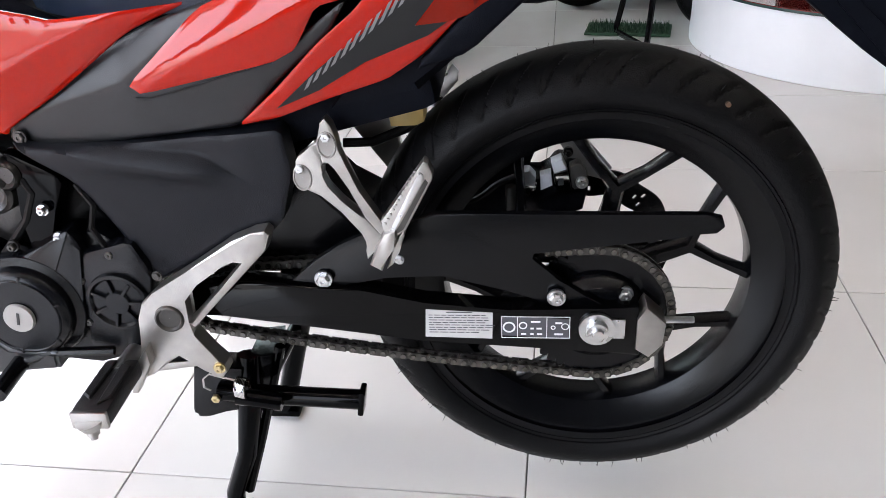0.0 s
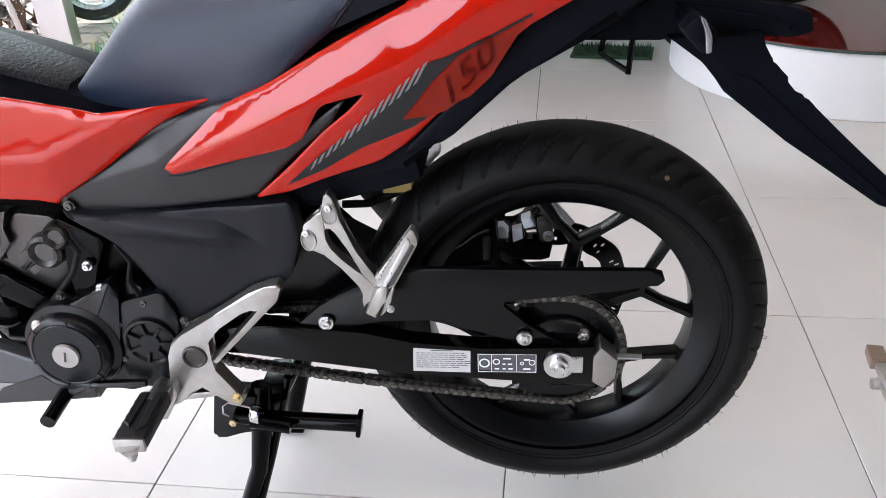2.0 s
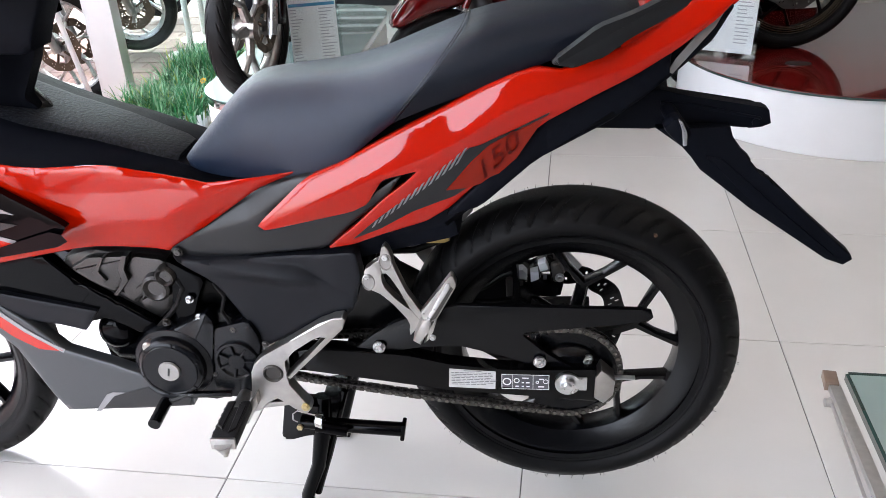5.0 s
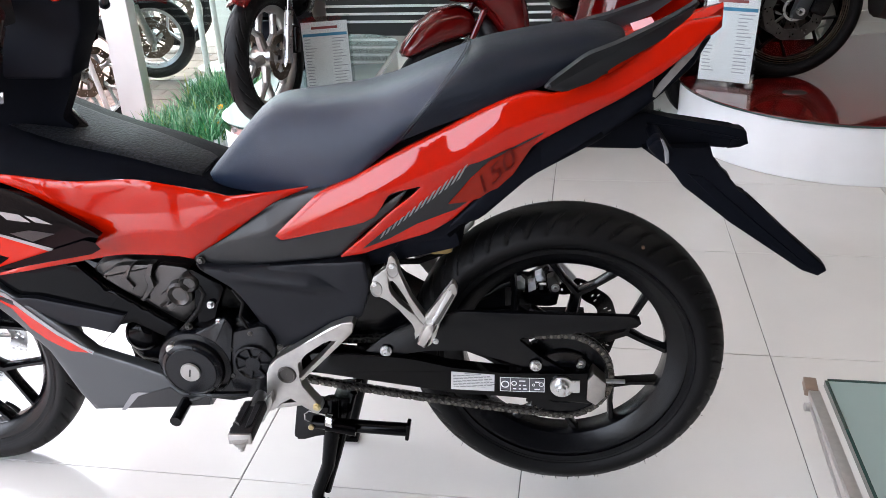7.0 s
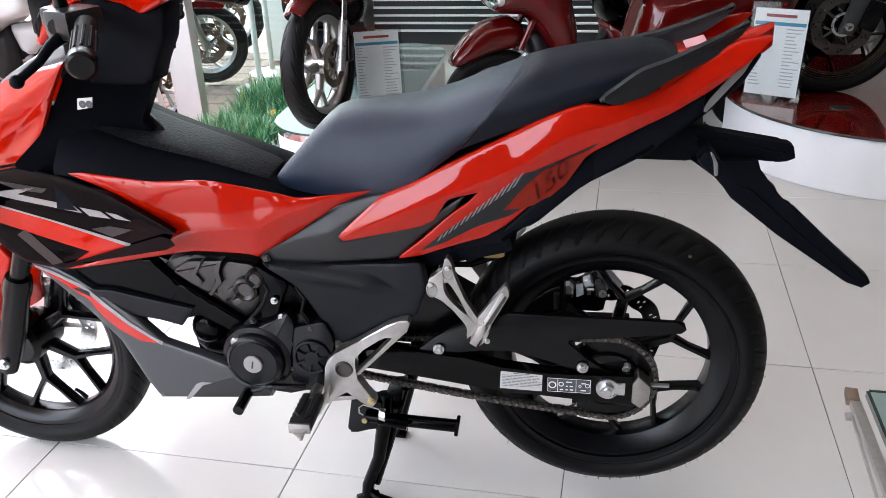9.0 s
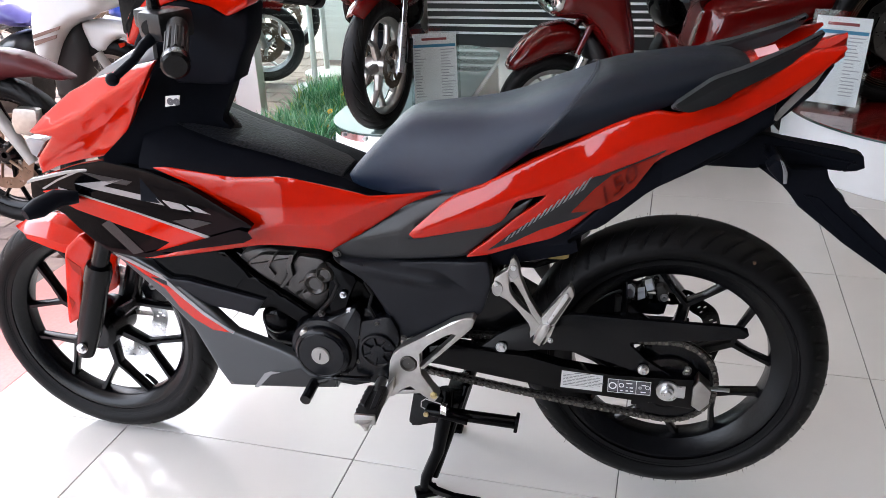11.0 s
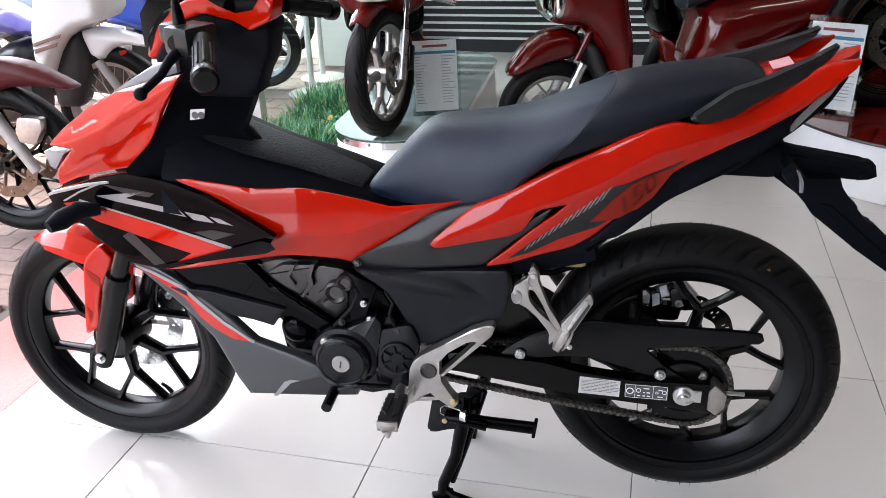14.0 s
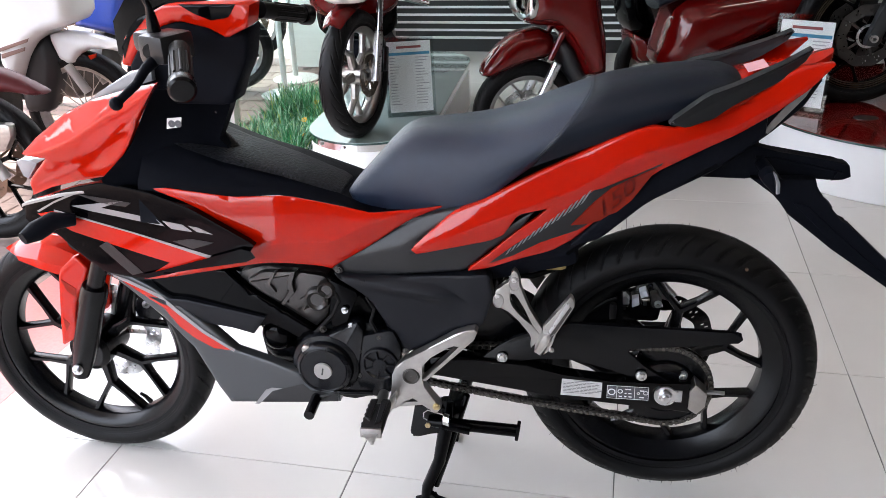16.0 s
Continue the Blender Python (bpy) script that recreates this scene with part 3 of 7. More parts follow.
def low_form(x, z):
    """Recess over the ridge, a slanting band, then the broad face with a turned front edge."""
    ridge, crease, facet = above(LOW_RIDGE, x, z, 0), above(LOW_CREASE, x, z, 0), above(LOW_FACET, x, z, 0)
    fade = min(1.0, max(0.0, (-0.385 - x) / 0.06))
    band = min(1.0, max(0.0, -ridge / 0.004)) * fade + (1 - fade)
    return -0.006 * band - 0.55 * min(0.02, max(0.0, -ridge)) * fade - 0.011 * (1 - fade) + 0.5 * min(0.02, max(0.0, -crease)) * fade + 0.01 * (1 - fade) + 0.06 * max(0.0, -crease) + 0.45 * soft(-facet, 0.002)


S_LOW = Skin(-0.12, [(-0.649, 0.578), (-0.616, 0.572), (-0.509, 0.574), (-0.401, 0.584), (-0.345, 0.59), (-0.339, 0.542), (-0.356, 0.484), (-0.375, 0.466), (-0.415, 0.459), (-0.524, 0.397), (-0.538, 0.411), (-0.547, 0.435), (-0.557, 0.478), (-0.572, 0.512), (-0.591, 0.535), (-0.63, 0.562)], 0.002, 0.004, bend=low_form, lines=(LOW_RIDGE, LOW_CREASE, LOW_FACET))
panel("pivot_cover", bike, M_PIVOT, S_LOW, 0.03, 0.009, "matt black moulded cover over the pivot", pair=True)
SIDE_CREASE = [(-1.007, 0.565), (-0.911, 0.597), (-0.795, 0.636), (-0.728, 0.653), (-0.642, 0.652), (-0.577, 0.682), (-0.41, 0.745)]
S_MID = Skin((-1.0, -0.185, -0.42, -0.115), [(-0.97, 0.759), (-0.941, 0.76), (-0.82, 0.742), (-0.719, 0.744), (-0.585, 0.715), (-0.563, 0.709), (-0.487, 0.715), (-0.424, 0.72), (-0.493, 0.692), (-0.58, 0.631), (-0.642, 0.594), (-0.65, 0.585), (-0.674, 0.593), (-0.772, 0.605), (-0.913, 0.588), (-0.998, 0.578), (-0.807, 0.629), (-0.787, 0.649), (-0.897, 0.727)], 0.0022, 0.007, bend=lambda x, z: 0.35 * soft(-above(SIDE_CREASE, x, z, 0), 0.003) + 0.1 * soft(above(SIDE_CREASE, x, z, 0), 0.003), lines=(SIDE_CREASE,))
panel("side_panel", bike, M_RED, S_MID, 0.0015, 0.012, "glossy orange-red side panel", pair=True, drop=0.045)
S_SHR = Skin((-1.3, -0.12, -0.78, -0.19), [(-1.271, 0.704), (-1.15, 0.747), (-1.077, 0.764), (-0.981, 0.752), (-0.896, 0.727), (-0.77, 0.664), (-0.782, 0.648), (-0.885, 0.608), (-1.016, 0.561), (-1.111, 0.568), (-1.147, 0.59), (-1.188, 0.623), (-1.205, 0.64), (-1.279, 0.666)], crown=0.001, reach=0.006)
shroud = panel("side_fairing", bike, M_GLOSSBLACK, S_SHR, 0.014, 0.012, "gloss black side fairing with red and silver stripes", pair=True)
decal("stripe", shroud, M_RED, S_SHR, [(-1.245, 0.685), (-1.203, 0.694), (-1.029, 0.663), (-0.867, 0.629), (-0.806, 0.646), (-0.82, 0.63), (-1.002, 0.568), (-1.025, 0.566), (-0.959, 0.608), (-1.018, 0.62), (-1.167, 0.653), (-1.23, 0.678)], label="orange-red stripe")
decal("stripe", shroud, M_SILVERG, S_SHR, [(-1.202, 0.698), (-1.028, 0.666), (-0.864, 0.633), (-0.872, 0.627), (-1.029, 0.663), (-1.203, 0.694)], 0.0016, label="thin silver line")
for pts in ([(-1.158, 0.709), (-1.039, 0.729), (-1.09, 0.711), (-0.97, 0.698), (-0.955, 0.685), (-1.116, 0.702)], [(-0.958, 0.696), (-0.915, 0.692), (-0.896, 0.679), (-0.941, 0.681)], [(-0.904, 0.691), (-0.882, 0.689), (-0.854, 0.678), (-0.886, 0.68)]):
    decal("stripe", shroud, M_SILVERG, S_SHR, pts, label="silver-grey stripe")
decal("stripe", shroud, M_SILVERG, S_SHR, [(-1.244, 0.691), (-1.201, 0.714), (-1.146, 0.738), (-1.144, 0.734), (-1.199, 0.711), (-1.239, 0.689)], label="thin silver outline")
for pts in ([(-1.115, 0.627), (-1.093, 0.64), (-1.025, 0.579), (-1.051, 0.57)], [(-1.142, 0.736), (-1.019, 0.727), (-1.033, 0.718), (-1.085, 0.72)], [(-0.943, 0.655), (-0.903, 0.664), (-0.854, 0.661), (-0.902, 0.643)]):
    decal("graphic", shroud, M_GREYP, S_SHR, pts, label="faint dark grey graphic")
COWL_CREASE = [(-1.33, 0.772), (-1.233, 0.801), (-1.138, 0.84), (-1.064, 0.883), (-0.981, 0.923), (-0.898, 0.962)]
COWL_LOW = [(-1.363, 0.68), (-1.254, 0.735), (-1.156, 0.78), (-1.062, 0.836), (-0.975, 0.893), (-0.902, 0.942)]
S_COWL = Skin((-1.37, -0.03, -0.93, -0.19), [(-0.904, 0.965), (-0.976, 0.946), (-1.083, 0.913), (-1.173, 0.874), (-1.261, 0.818), (-1.305, 0.782), (-1.295, 0.78), (-1.239, 0.78), (-1.268, 0.757), (-1.307, 0.726), (-1.324, 0.708), (-1.336, 0.674), (-1.264, 0.706), (-1.178, 0.735), (-1.089, 0.759), (-1.057, 0.788), (-1.021, 0.824), (-0.978, 0.882)], 0.002, 0.004, soft=0, bend=lambda x, z: 0.55 * soft(above(COWL_CREASE, x, z, 0), 0.003) + 0.25 * soft(-above(COWL_LOW, x, z, 0), 0.003) + 0.35 * soft(-above(COWL_CREASE, x, z, 0) - 0.004, 0.003) - 0.5 * soft(-above(COWL_LOW, x, z, 0) - 0.012, 0.003), lines=(COWL_CREASE, COWL_LOW))
cowl = panel("front_cowl", bike, M_RED, S_COWL, 0.012, 0.01, "glossy orange-red front cowl", pair=True)
part("screen", prism([(-1.13, 0.888), (-1.074, 0.924), (-1.002, 0.963), (-0.961, 0.972), (-0.962, 0.945), (-1.02, 0.929), (-1.095, 0.91)], -0.1, -0.085, 0.003), M_LENS, cowl, "pale grey tinted screen piece")
decal("trim", shroud, M_GLOSSBLACK, Skin((-1.3, -0.122, -0.78, -0.195), [(-1.3, 0.5), (-0.7, 0.5), (-0.7, 0.8), (-1.3, 0.8)], 0, 0.005), [(-1.033, 0.574), (-0.975, 0.593), (-0.796, 0.657), (-0.776, 0.654), (-0.768, 0.643), (-0.788, 0.632), (-0.92, 0.599), (-1.015, 0.57)], 0.004, label="gloss black lower trim")
part("position_lamp", prism([(-1.262, 0.711), (-1.25, 0.717), (-1.17, 0.736), (-1.092, 0.748), (-1.09, 0.742), (-1.17, 0.73), (-1.25, 0.71), (-1.264, 0.704)], -0.145, -0.128, 0.002), M_TAILLENS, shroud, "clear position lamp strip under the cowl")
S_LEG = Skin((-1.08, -0.185, -0.86, -0.02), [(-1.067, 0.773), (-1.013, 0.828), (-0.966, 0.93), (-0.915, 0.917), (-0.851, 0.895), (-0.859, 0.869), (-0.881, 0.815), (-0.867, 0.796), (-0.883, 0.728), (-0.878, 0.685), (-1.004, 0.733)], -0.004, 0.02)
panel("leg_shield", bike, M_PLASTIC, S_LEG, 0.03, 0.014, "matt black inner leg shield")
S_BELLY = Skin((-1.12, -0.12, -0.7, -0.15), [(-1.139, 0.581), (-1.114, 0.571), (-1.033, 0.53), (-0.979, 0.494), (-0.918, 0.448), (-0.867, 0.399), (-0.781, 0.375), (-0.732, 0.358), (-0.711, 0.327), (-0.649, 0.322), (-0.65, 0.299), (-0.733, 0.286), (-0.898, 0.265), (-0.92, 0.301), (-0.961, 0.394), (-1.019, 0.46), (-1.076, 0.512), (-1.12, 0.549)], soft=0)
belly = panel("belly_pan", bike, M_GRAPHITE, S_BELLY, 0.02, 0.012, "graphite grey belly pan with a red stripe", pair=True)
decal("stripe", belly, M_RED, S_BELLY, [(-1.109, 0.548), (-1.084, 0.54), (-1.019, 0.51), (-0.982, 0.475), (-0.933, 0.436), (-0.871, 0.398), (-0.915, 0.399), (-0.957, 0.421), (-0.985, 0.444), (-1.012, 0.484), (-1.067, 0.521)], label="orange-red stripe")
decal("stripe", belly, M_SILVERG, S_BELLY, [(-1.114, 0.552), (-1.083, 0.544), (-1.016, 0.515), (-0.977, 0.48), (-0.93, 0.44), (-0.868, 0.4), (-0.871, 0.395), (-0.934, 0.433), (-0.982, 0.472), (-1.02, 0.508), (-1.085, 0.537), (-1.115, 0.547)], 0.0016, label="thin silver line")
decal("stripe", belly, M_GREYP, S_BELLY, [(-0.84, 0.273), (-0.8, 0.306), (-0.775, 0.316), (-0.728, 0.334), (-0.712, 0.32), (-0.653, 0.317), (-0.654, 0.3), (-0.733, 0.287)], label="dark grey lower field")
S_INN = Skin(-0.115, [(-1.056, 0.564), (-0.878, 0.576), (-0.83, 0.527), (-0.697, 0.439), (-0.734, 0.42), (-0.79, 0.451), (-0.81, 0.446), (-0.833, 0.44), (-0.872, 0.437), (-0.93, 0.45), (-0.986, 0.47)])
panel("inner_fairing", bike, M_GLOSSBLACK, S_INN, 0.02, 0.014, "black inner fairing", pair=True)

S_BLADE = Skin((-1.05, -0.132, -0.74, -0.124), [(-1.04, 0.508), (-0.96, 0.505), (-0.8, 0.47), (-0.828, 0.432), (-0.872, 0.444), (-0.925, 0.452), (-0.99, 0.478)], 0.002, 0.006, soft=0)
panel("fairing_blade", bike, M_PIVOT, S_BLADE, 0.012, 0.012, "matt charcoal fairing blade", pair=True)
bm = lathe([(0.0005, -0.112), (0.018, -0.112), (0.028, -0.107), (0.034, -0.097), (0.036, -0.085), (0.036, -0.06), (0.0005, -0.06)], 36, (-0.79, 0, 0.412), close=False)
part("pump_cover", bm, M_GLOSSBLACK, bike, "gloss black rounded pump cover")
decal("stripe", belly, M_SILVERG, S_BELLY, [(-0.843, 0.268), (-0.833, 0.269), (-0.797, 0.308), (-0.775, 0.317), (-0.798, 0.316), (-0.812, 0.309)], 0.0016, label="pale grey flash")

# seat
def seat_ring(x, zt, zb, hw, n=22):
    ring = []
    k0 = 0.85 * max(0.0, 1 - abs(x + 0.165) / 0.26)
    for k in range(n + 1):
        a = math.pi * k / n
        c, s = math.cos(a), math.sin(a)
        h = s ** 0.72
        ring.append((x - k0 * (zt - zb) * (1 - h), -hw * math.copysign(abs(c) ** 0.68, c) * (0.93 + 0.07 * min(1.0, h / 0.35)), zb + (zt - zb) * h))
    ring += [(x - k0 * (zt - zb), hw * 0.5, zb - 0.004), (x - k0 * (zt - zb), -hw * 0.5, zb - 0.004)]
    return ring


FRONT = [(-0.626, 0.72, 0.714, 0.045), (-0.617, 0.731, 0.706, 0.058), (-0.6, 0.749, 0.702, 0.068), (-0.575, 0.776, 0.699, 0.077), (-0.55, 0.803, 0.698, 0.085), (-0.53, 0.823, 0.699, 0.092), (-0.513, 0.836, 0.701, 0.097), (-0.495, 0.843, 0.703, 0.102),
         (-0.47, 0.8465, 0.705, 0.108), (-0.43, 0.85, 0.709, 0.117), (-0.38, 0.855, 0.714, 0.125), (-0.34, 0.862, 0.72, 0.129), (-0.29, 0.876, 0.738, 0.131), (-0.24, 0.896, 0.759, 0.13), (-0.2, 0.911, 0.78, 0.128), (-0.165, 0.923, 0.8, 0.126)]
REAR = [(-0.163, 0.925, 0.8, 0.126), (-0.13, 0.934, 0.822, 0.122), (-0.08, 0.943, 0.85, 0.115), (-0.03, 0.95, 0.876, 0.106), (0.02, 0.954, 0.9, 0.096), (0.055, 0.951, 0.915, 0.083), (0.076, 0.944, 0.925, 0.062), (0.087, 0.935, 0.928, 0.035)]
seat = part("seat", loft([seat_ring(*s) for s in FRONT]), M_SEAT, bike, "black vinyl rider seat with fine grain", angle=60)
part("pillion_pad", loft([seat_ring(*s) for s in REAR]), M_SEAT2, seat, "smooth black vinyl pillion pad", angle=60)
part("seat_base", loft([[(x, -w, zb), (x, -w, zt), (x, w, zt), (x, w, zb)] for x, w, zb, zt in ((-0.55, 0.06, 0.66, 0.72), (-0.4, 0.085, 0.66, 0.74), (-0.26, 0.08, 0.7, 0.79), (-0.1, 0.07, 0.78, 0.87), (0.04, 0.05, 0.86, 0.92))]), M_PLASTIC, seat, "black seat base")
st = [Vector(p) for p in seat_ring(-0.166, 0.9255, 0.802, 0.1285)[:23]]
for shift in (0.0, -0.004):
    part("stitching", tube([p + Vector((shift, 0, 0.0008)) for p in st], 0.0007, 5), M_GRAPHITE, seat, "pale seam stitching")

# tail: lamp, top cover, grab rails, under-tail and rear fender
bm = loft([[(x, y * w, z + dz) for y, dz in ((-1, -0.03), (-0.8, 0), (-0.3, 0.006), (0.3, 0.006), (0.8, 0), (1, -0.03))] for x, w, z in ((0.05, 0.1, 0.928), (0.1, 0.095, 0.938), (0.16, 0.07, 0.954), (0.21, 0.035, 0.971), (0.228, 0.01, 0.977))])
part("tail_top", bm, M_RED, bike, "glossy orange-red tail top", angle=60)
M_PINKLABEL = material("pink_label", (0.6, 0.3, 0.33), 0.4)
part("tail_label", box((0.108, 0.0, 0.9525), (0.034, 0.055, 0.001), pose(0, 0, 0, 0, -17, 0)), M_PINKLABEL, bike, "pale pink warning label")
S_UT = Skin((-0.2, -0.115, 0.22, -0.065), [(-0.203, 0.647), (-0.128, 0.721), (-0.056, 0.79), (0.022, 0.833), (0.127, 0.891), (0.179, 0.93), (0.204, 0.948), (0.178, 0.9), (0.13, 0.856), (0.084, 0.819), (0.042, 0.789), (-0.064, 0.734), (-0.147, 0.662)])
panel("under_tail", bike, M_PLASTIC, S_UT, 0.012, 0.014, "matt black under-tail panel", pair=True)
part("tail_lamp", loft([[(x, y, z) for y, z in ((-w, zb), (-w * 0.9, zt), (w * 0.9, zt), (w, zb))] for x, w, zb, zt in ((0.11, 0.06, 0.862, 0.888), (0.16, 0.055, 0.897, 0.92), (0.205, 0.035, 0.936, 0.955), (0.222, 0.012, 0.956, 0.966))]), M_LENS, bike, "clear tail lamp lens")
for s in (1, -1):
    rail = [(-0.046, 0.891), (-0.036, 0.901), (0.016, 0.936), (0.064, 0.95), (0.152, 0.986), (0.174, 1.001), (0.179, 0.997), (0.171, 0.984), (0.127, 0.949), (0.058, 0.917), (0.026, 0.896), (-0.015, 0.883)]
    bm = prism(rail, -0.152 * s, -0.128 * s, 0.006, soft=1)
    for v in bm.verts:
        v.co.y += s * max(0, v.co.x + 0.03) * 0.32
    part("grab_rail", bm, M_RAIL, bike, "matt dark grey grab rail")
part("tail_lens", prism([(0.117, 0.858), (0.129, 0.878), (0.157, 0.914), (0.187, 0.955), (0.194, 0.953), (0.177, 0.919), (0.142, 0.876), (0.126, 0.855)], -0.08, -0.066, 0.002), M_TAILLENS, bike, "pale clear tail lamp edge")
# the plate holder and rear fender
HOLD = [(0.097, 0.811), (0.116, 0.818), (0.156, 0.808), (0.256, 0.788), (0.272, 0.788), (0.28, 0.783), (0.285, 0.763), (0.272, 0.757), (0.253, 0.755), (0.248, 0.76), (0.205, 0.761), (0.121, 0.756), (0.107, 0.759), (0.016, 0.757), (0.058, 0.779)]
hold = part("fender_bracket", prism(HOLD, -0.03, -0.002, 0.003), M_PLASTIC, bike, "matt black rear fender bracket")
part("groove_lip", prism([(0.12, 0.8), (0.16, 0.796), (0.268, 0.774), (0.27, 0.77), (0.16, 0.791), (0.12, 0.795)], -0.033, -0.029, 0.001), M_PLASTIC, hold)
part("plate_stud", tube([(0.262, -0.034, 0.766), (0.262, -0.02, 0.766)], 0.006, 10), M_PLASTIC, hold)
FEND = [(0.114, 0.763), (0.222, 0.765), (0.229, 0.741), (0.236, 0.737), (0.238, 0.729), (0.257, 0.714), (0.258, 0.703), (0.264, 0.696), (0.275, 0.688), (0.285, 0.68), (0.294, 0.677), (0.298, 0.668), (0.43, 0.553), (0.434, 0.544), (0.421, 0.534), (0.393, 0.544), (0.264, 0.634), (0.184, 0.697), (0.156, 0.737)]
flap = part("rear_fender", prism(FEND, -0.051, -0.022, 0.003), M_PLASTIC, bike, "matt black rear fender flap")
part("flap_rib", prism([(0.19, 0.72), (0.215, 0.715), (0.29, 0.648), (0.404, 0.552), (0.395, 0.55), (0.28, 0.632)], -0.0535, -0.05, 0.001), M_PLASTIC, flap, "raised rib of the flap")
for s in (1, -1):
    bm = tube([(0.13, -0.04 * s, 0.79), (0.14, -0.13 * s, 0.785)], 0.011, 10)
    sig = part("turn_signal", bm, M_PLASTIC, bike, "black turn signal with clear lens")
    so = [(0.111, 0.793), (0.123, 0.807), (0.134, 0.808), (0.143, 0.792), (0.145, 0.772), (0.136, 0.767)]
    body = prism(so, -s * 0.135, -s * 0.1, 0.006, soft=1)
    part("housing", body, M_PLASTIC, sig)
    part("lens", prism([(0.129, 0.809), (0.136, 0.805), (0.144, 0.787), (0.145, 0.77), (0.139, 0.769), (0.136, 0.792)], -s * 0.139, -s * 0.128, 0.002, soft=1), M_LENS, sig, "clear lens rim")

# centre tunnel with a speckled step cover
def tunnel_ring(x, zt, hw, zb):
    return [(x, -max(hw, 0.172 - 0.118 * (x + 1)), zb - 0.006), (x, -hw * 0.96, zb + (zt - zb) * 0.45), (x, -hw * 0.75, zb + (zt - zb) * 0.72), (x, -hw * 0.6, zt - 0.012), (x, -hw * 0.45, zt), (x, hw * 0.45, zt), (x, hw * 0.6, zt - 0.012), (x, hw * 0.95, zb + (zt - zb) * 0.78), (x, hw * 1.3, zb + (zt - zb) * 0.6), (x, hw * 1.4, zb)]


TUN = [(-1.0, 0.85, 0.16, 0.7), (-0.93, 0.81, 0.155, 0.69), (-0.86, 0.783, 0.145, 0.68), (-0.76, 0.755, 0.125, 0.68), (-0.66, 0.72, 0.105, 0.675), (-0.6, 0.692, 0.1, 0.67), (-0.55, 0.69, 0.1, 0.67)]
part("tunnel_cover", loft([tunnel_ring(*t) for t in TUN]), M_PLASTIC, bike, "matt black centre tunnel cover", angle=30)
M_CAMO = material("speckled_cover", (0.0095, 0.0115, 0.016), 0.5, 0, 1.0, 190, 1.0, 190, spec=0.22)
part("step_pad", loft([[(x, -w, z), (x, -w * 0.8, z + 0.006), (x, w * 0.8, z + 0.006), (x, w, z)] for x, z, w in ((-0.95, 0.821, 0.085), (-0.93, 0.811, 0.085), (-0.86, 0.784, 0.08), (-0.76, 0.756, 0.068), (-0.66, 0.721, 0.055), (-0.64, 0.712, 0.045))]), M_CAMO, bike, "dark grey speckled pad")

# swing arm, chain guard, adjuster, labels
ARM = [(-0.505, 0.39), (-0.505, 0.352), (-0.45, 0.352), (-0.21, 0.319), (-0.02, 0.307), (0.044, 0.3), (0.04, 0.368), (0.007, 0.366), (-0.109, 0.363), (-0.207, 0.372), (-0.273, 0.387), (-0.419, 0.401)]
arm = part("swing_arm", prism(ARM, -0.118, -0.09, 0.005, soft=0), M_ARM, bike, "gloss black box-section swing arm")
part("swing_arm", prism(ARM, 0.088, 0.118, 0.005), M_GLOSSBLACK, bike, "gloss black box-section swing arm")
part("swing_arm_bridge", box((-0.36, 0, 0.37), (0.05, 0.18, 0.05), bevel=0.008), M_GLOSSBLACK, bike)
GUARD = [(-0.303, 0.442), (-0.276, 0.455), (-0.19, 0.483), (-0.047, 0.481), (0.105, 0.48), (0.122, 0.477), (0.126, 0.465), (0.118, 0.457), (0.077, 0.455), (0.047, 0.448), (-0.083, 0.435), (-0.085, 0.424), (-0.051, 0.397), (0.012, 0.358), (-0.03, 0.356), (-0.083, 0.371), (-0.112, 0.387), (-0.185, 0.406), (-0.25, 0.4), (-0.308, 0.388), (-0.377, 0.382), (-0.332, 0.424)]
part("chain_guard", prism(GUARD, -0.108, -0.098, 0.003), M_BLACKMETAL, bike, "matt black chain guard")
ADJ = [(0.038, 0.353), (0.048, 0.37), (0.071, 0.348), (0.069, 0.319), (0.054, 0.301), (0.038, 0.312)]
part("chain_adjuster", prism(ADJ, -0.122, -0.086, 0.003), M_ALU, bike, "cast aluminium chain adjuster")
part("adjuster_bolt", tube([Vector((0.06, -0.104, 0.343)), Vector((0.105, -0.104, 0.343))], 0.004, 8), M_STEEL, bike)
lab = part("label_plate", prism([(-0.205, 0.364), (-0.127, 0.36), (-0.128, 0.324), (-0.207, 0.326)], -0.1192, -0.1185), M_STICKER, arm, "silver printed data label")
LX, LZ = lab.data.vertices[0].co.x, lab.data.vertices[0].co.z
bm = bmesh.new()
rnd = random.Random(3)
box((LX + 0.039, -0.1194, LZ - 0.0035), (0.03, 0.0004, 0.0012), bm=bm)
for k in range(8):
    x = 0.003
    while x < (0.06 if k == 7 else 0.07):
        w = rnd.uniform(0.003, 0.011)
        box((LX + x + w / 2, -0.1194, LZ - 0.0075 - 0.0034 * k), (w, 0.0004, 0.0009), bm=bm)
        x += w + 0.0014
part("print", bm, M_INK, lab, "rows of small dark print")
lab = part("label_plate", prism([(-0.118, 0.356), (-0.038, 0.352), (-0.037, 0.325), (-0.118, 0.329)], -0.1192, -0.1185), M_INK, arm, "black warning label with white symbols")
a, b = lab.data.vertices[0].co.copy(), lab.data.vertices[2].co.copy()
bm = bmesh.new()
w, h = b.x - a.x, a.z - b.z
for u in (0.015, 0.24, 0.66, 0.985):
    box((a.x + w * u, -0.1194, a.z - h * 0.5), (0.0008, 0.0004, h * 0.95), bm=bm)
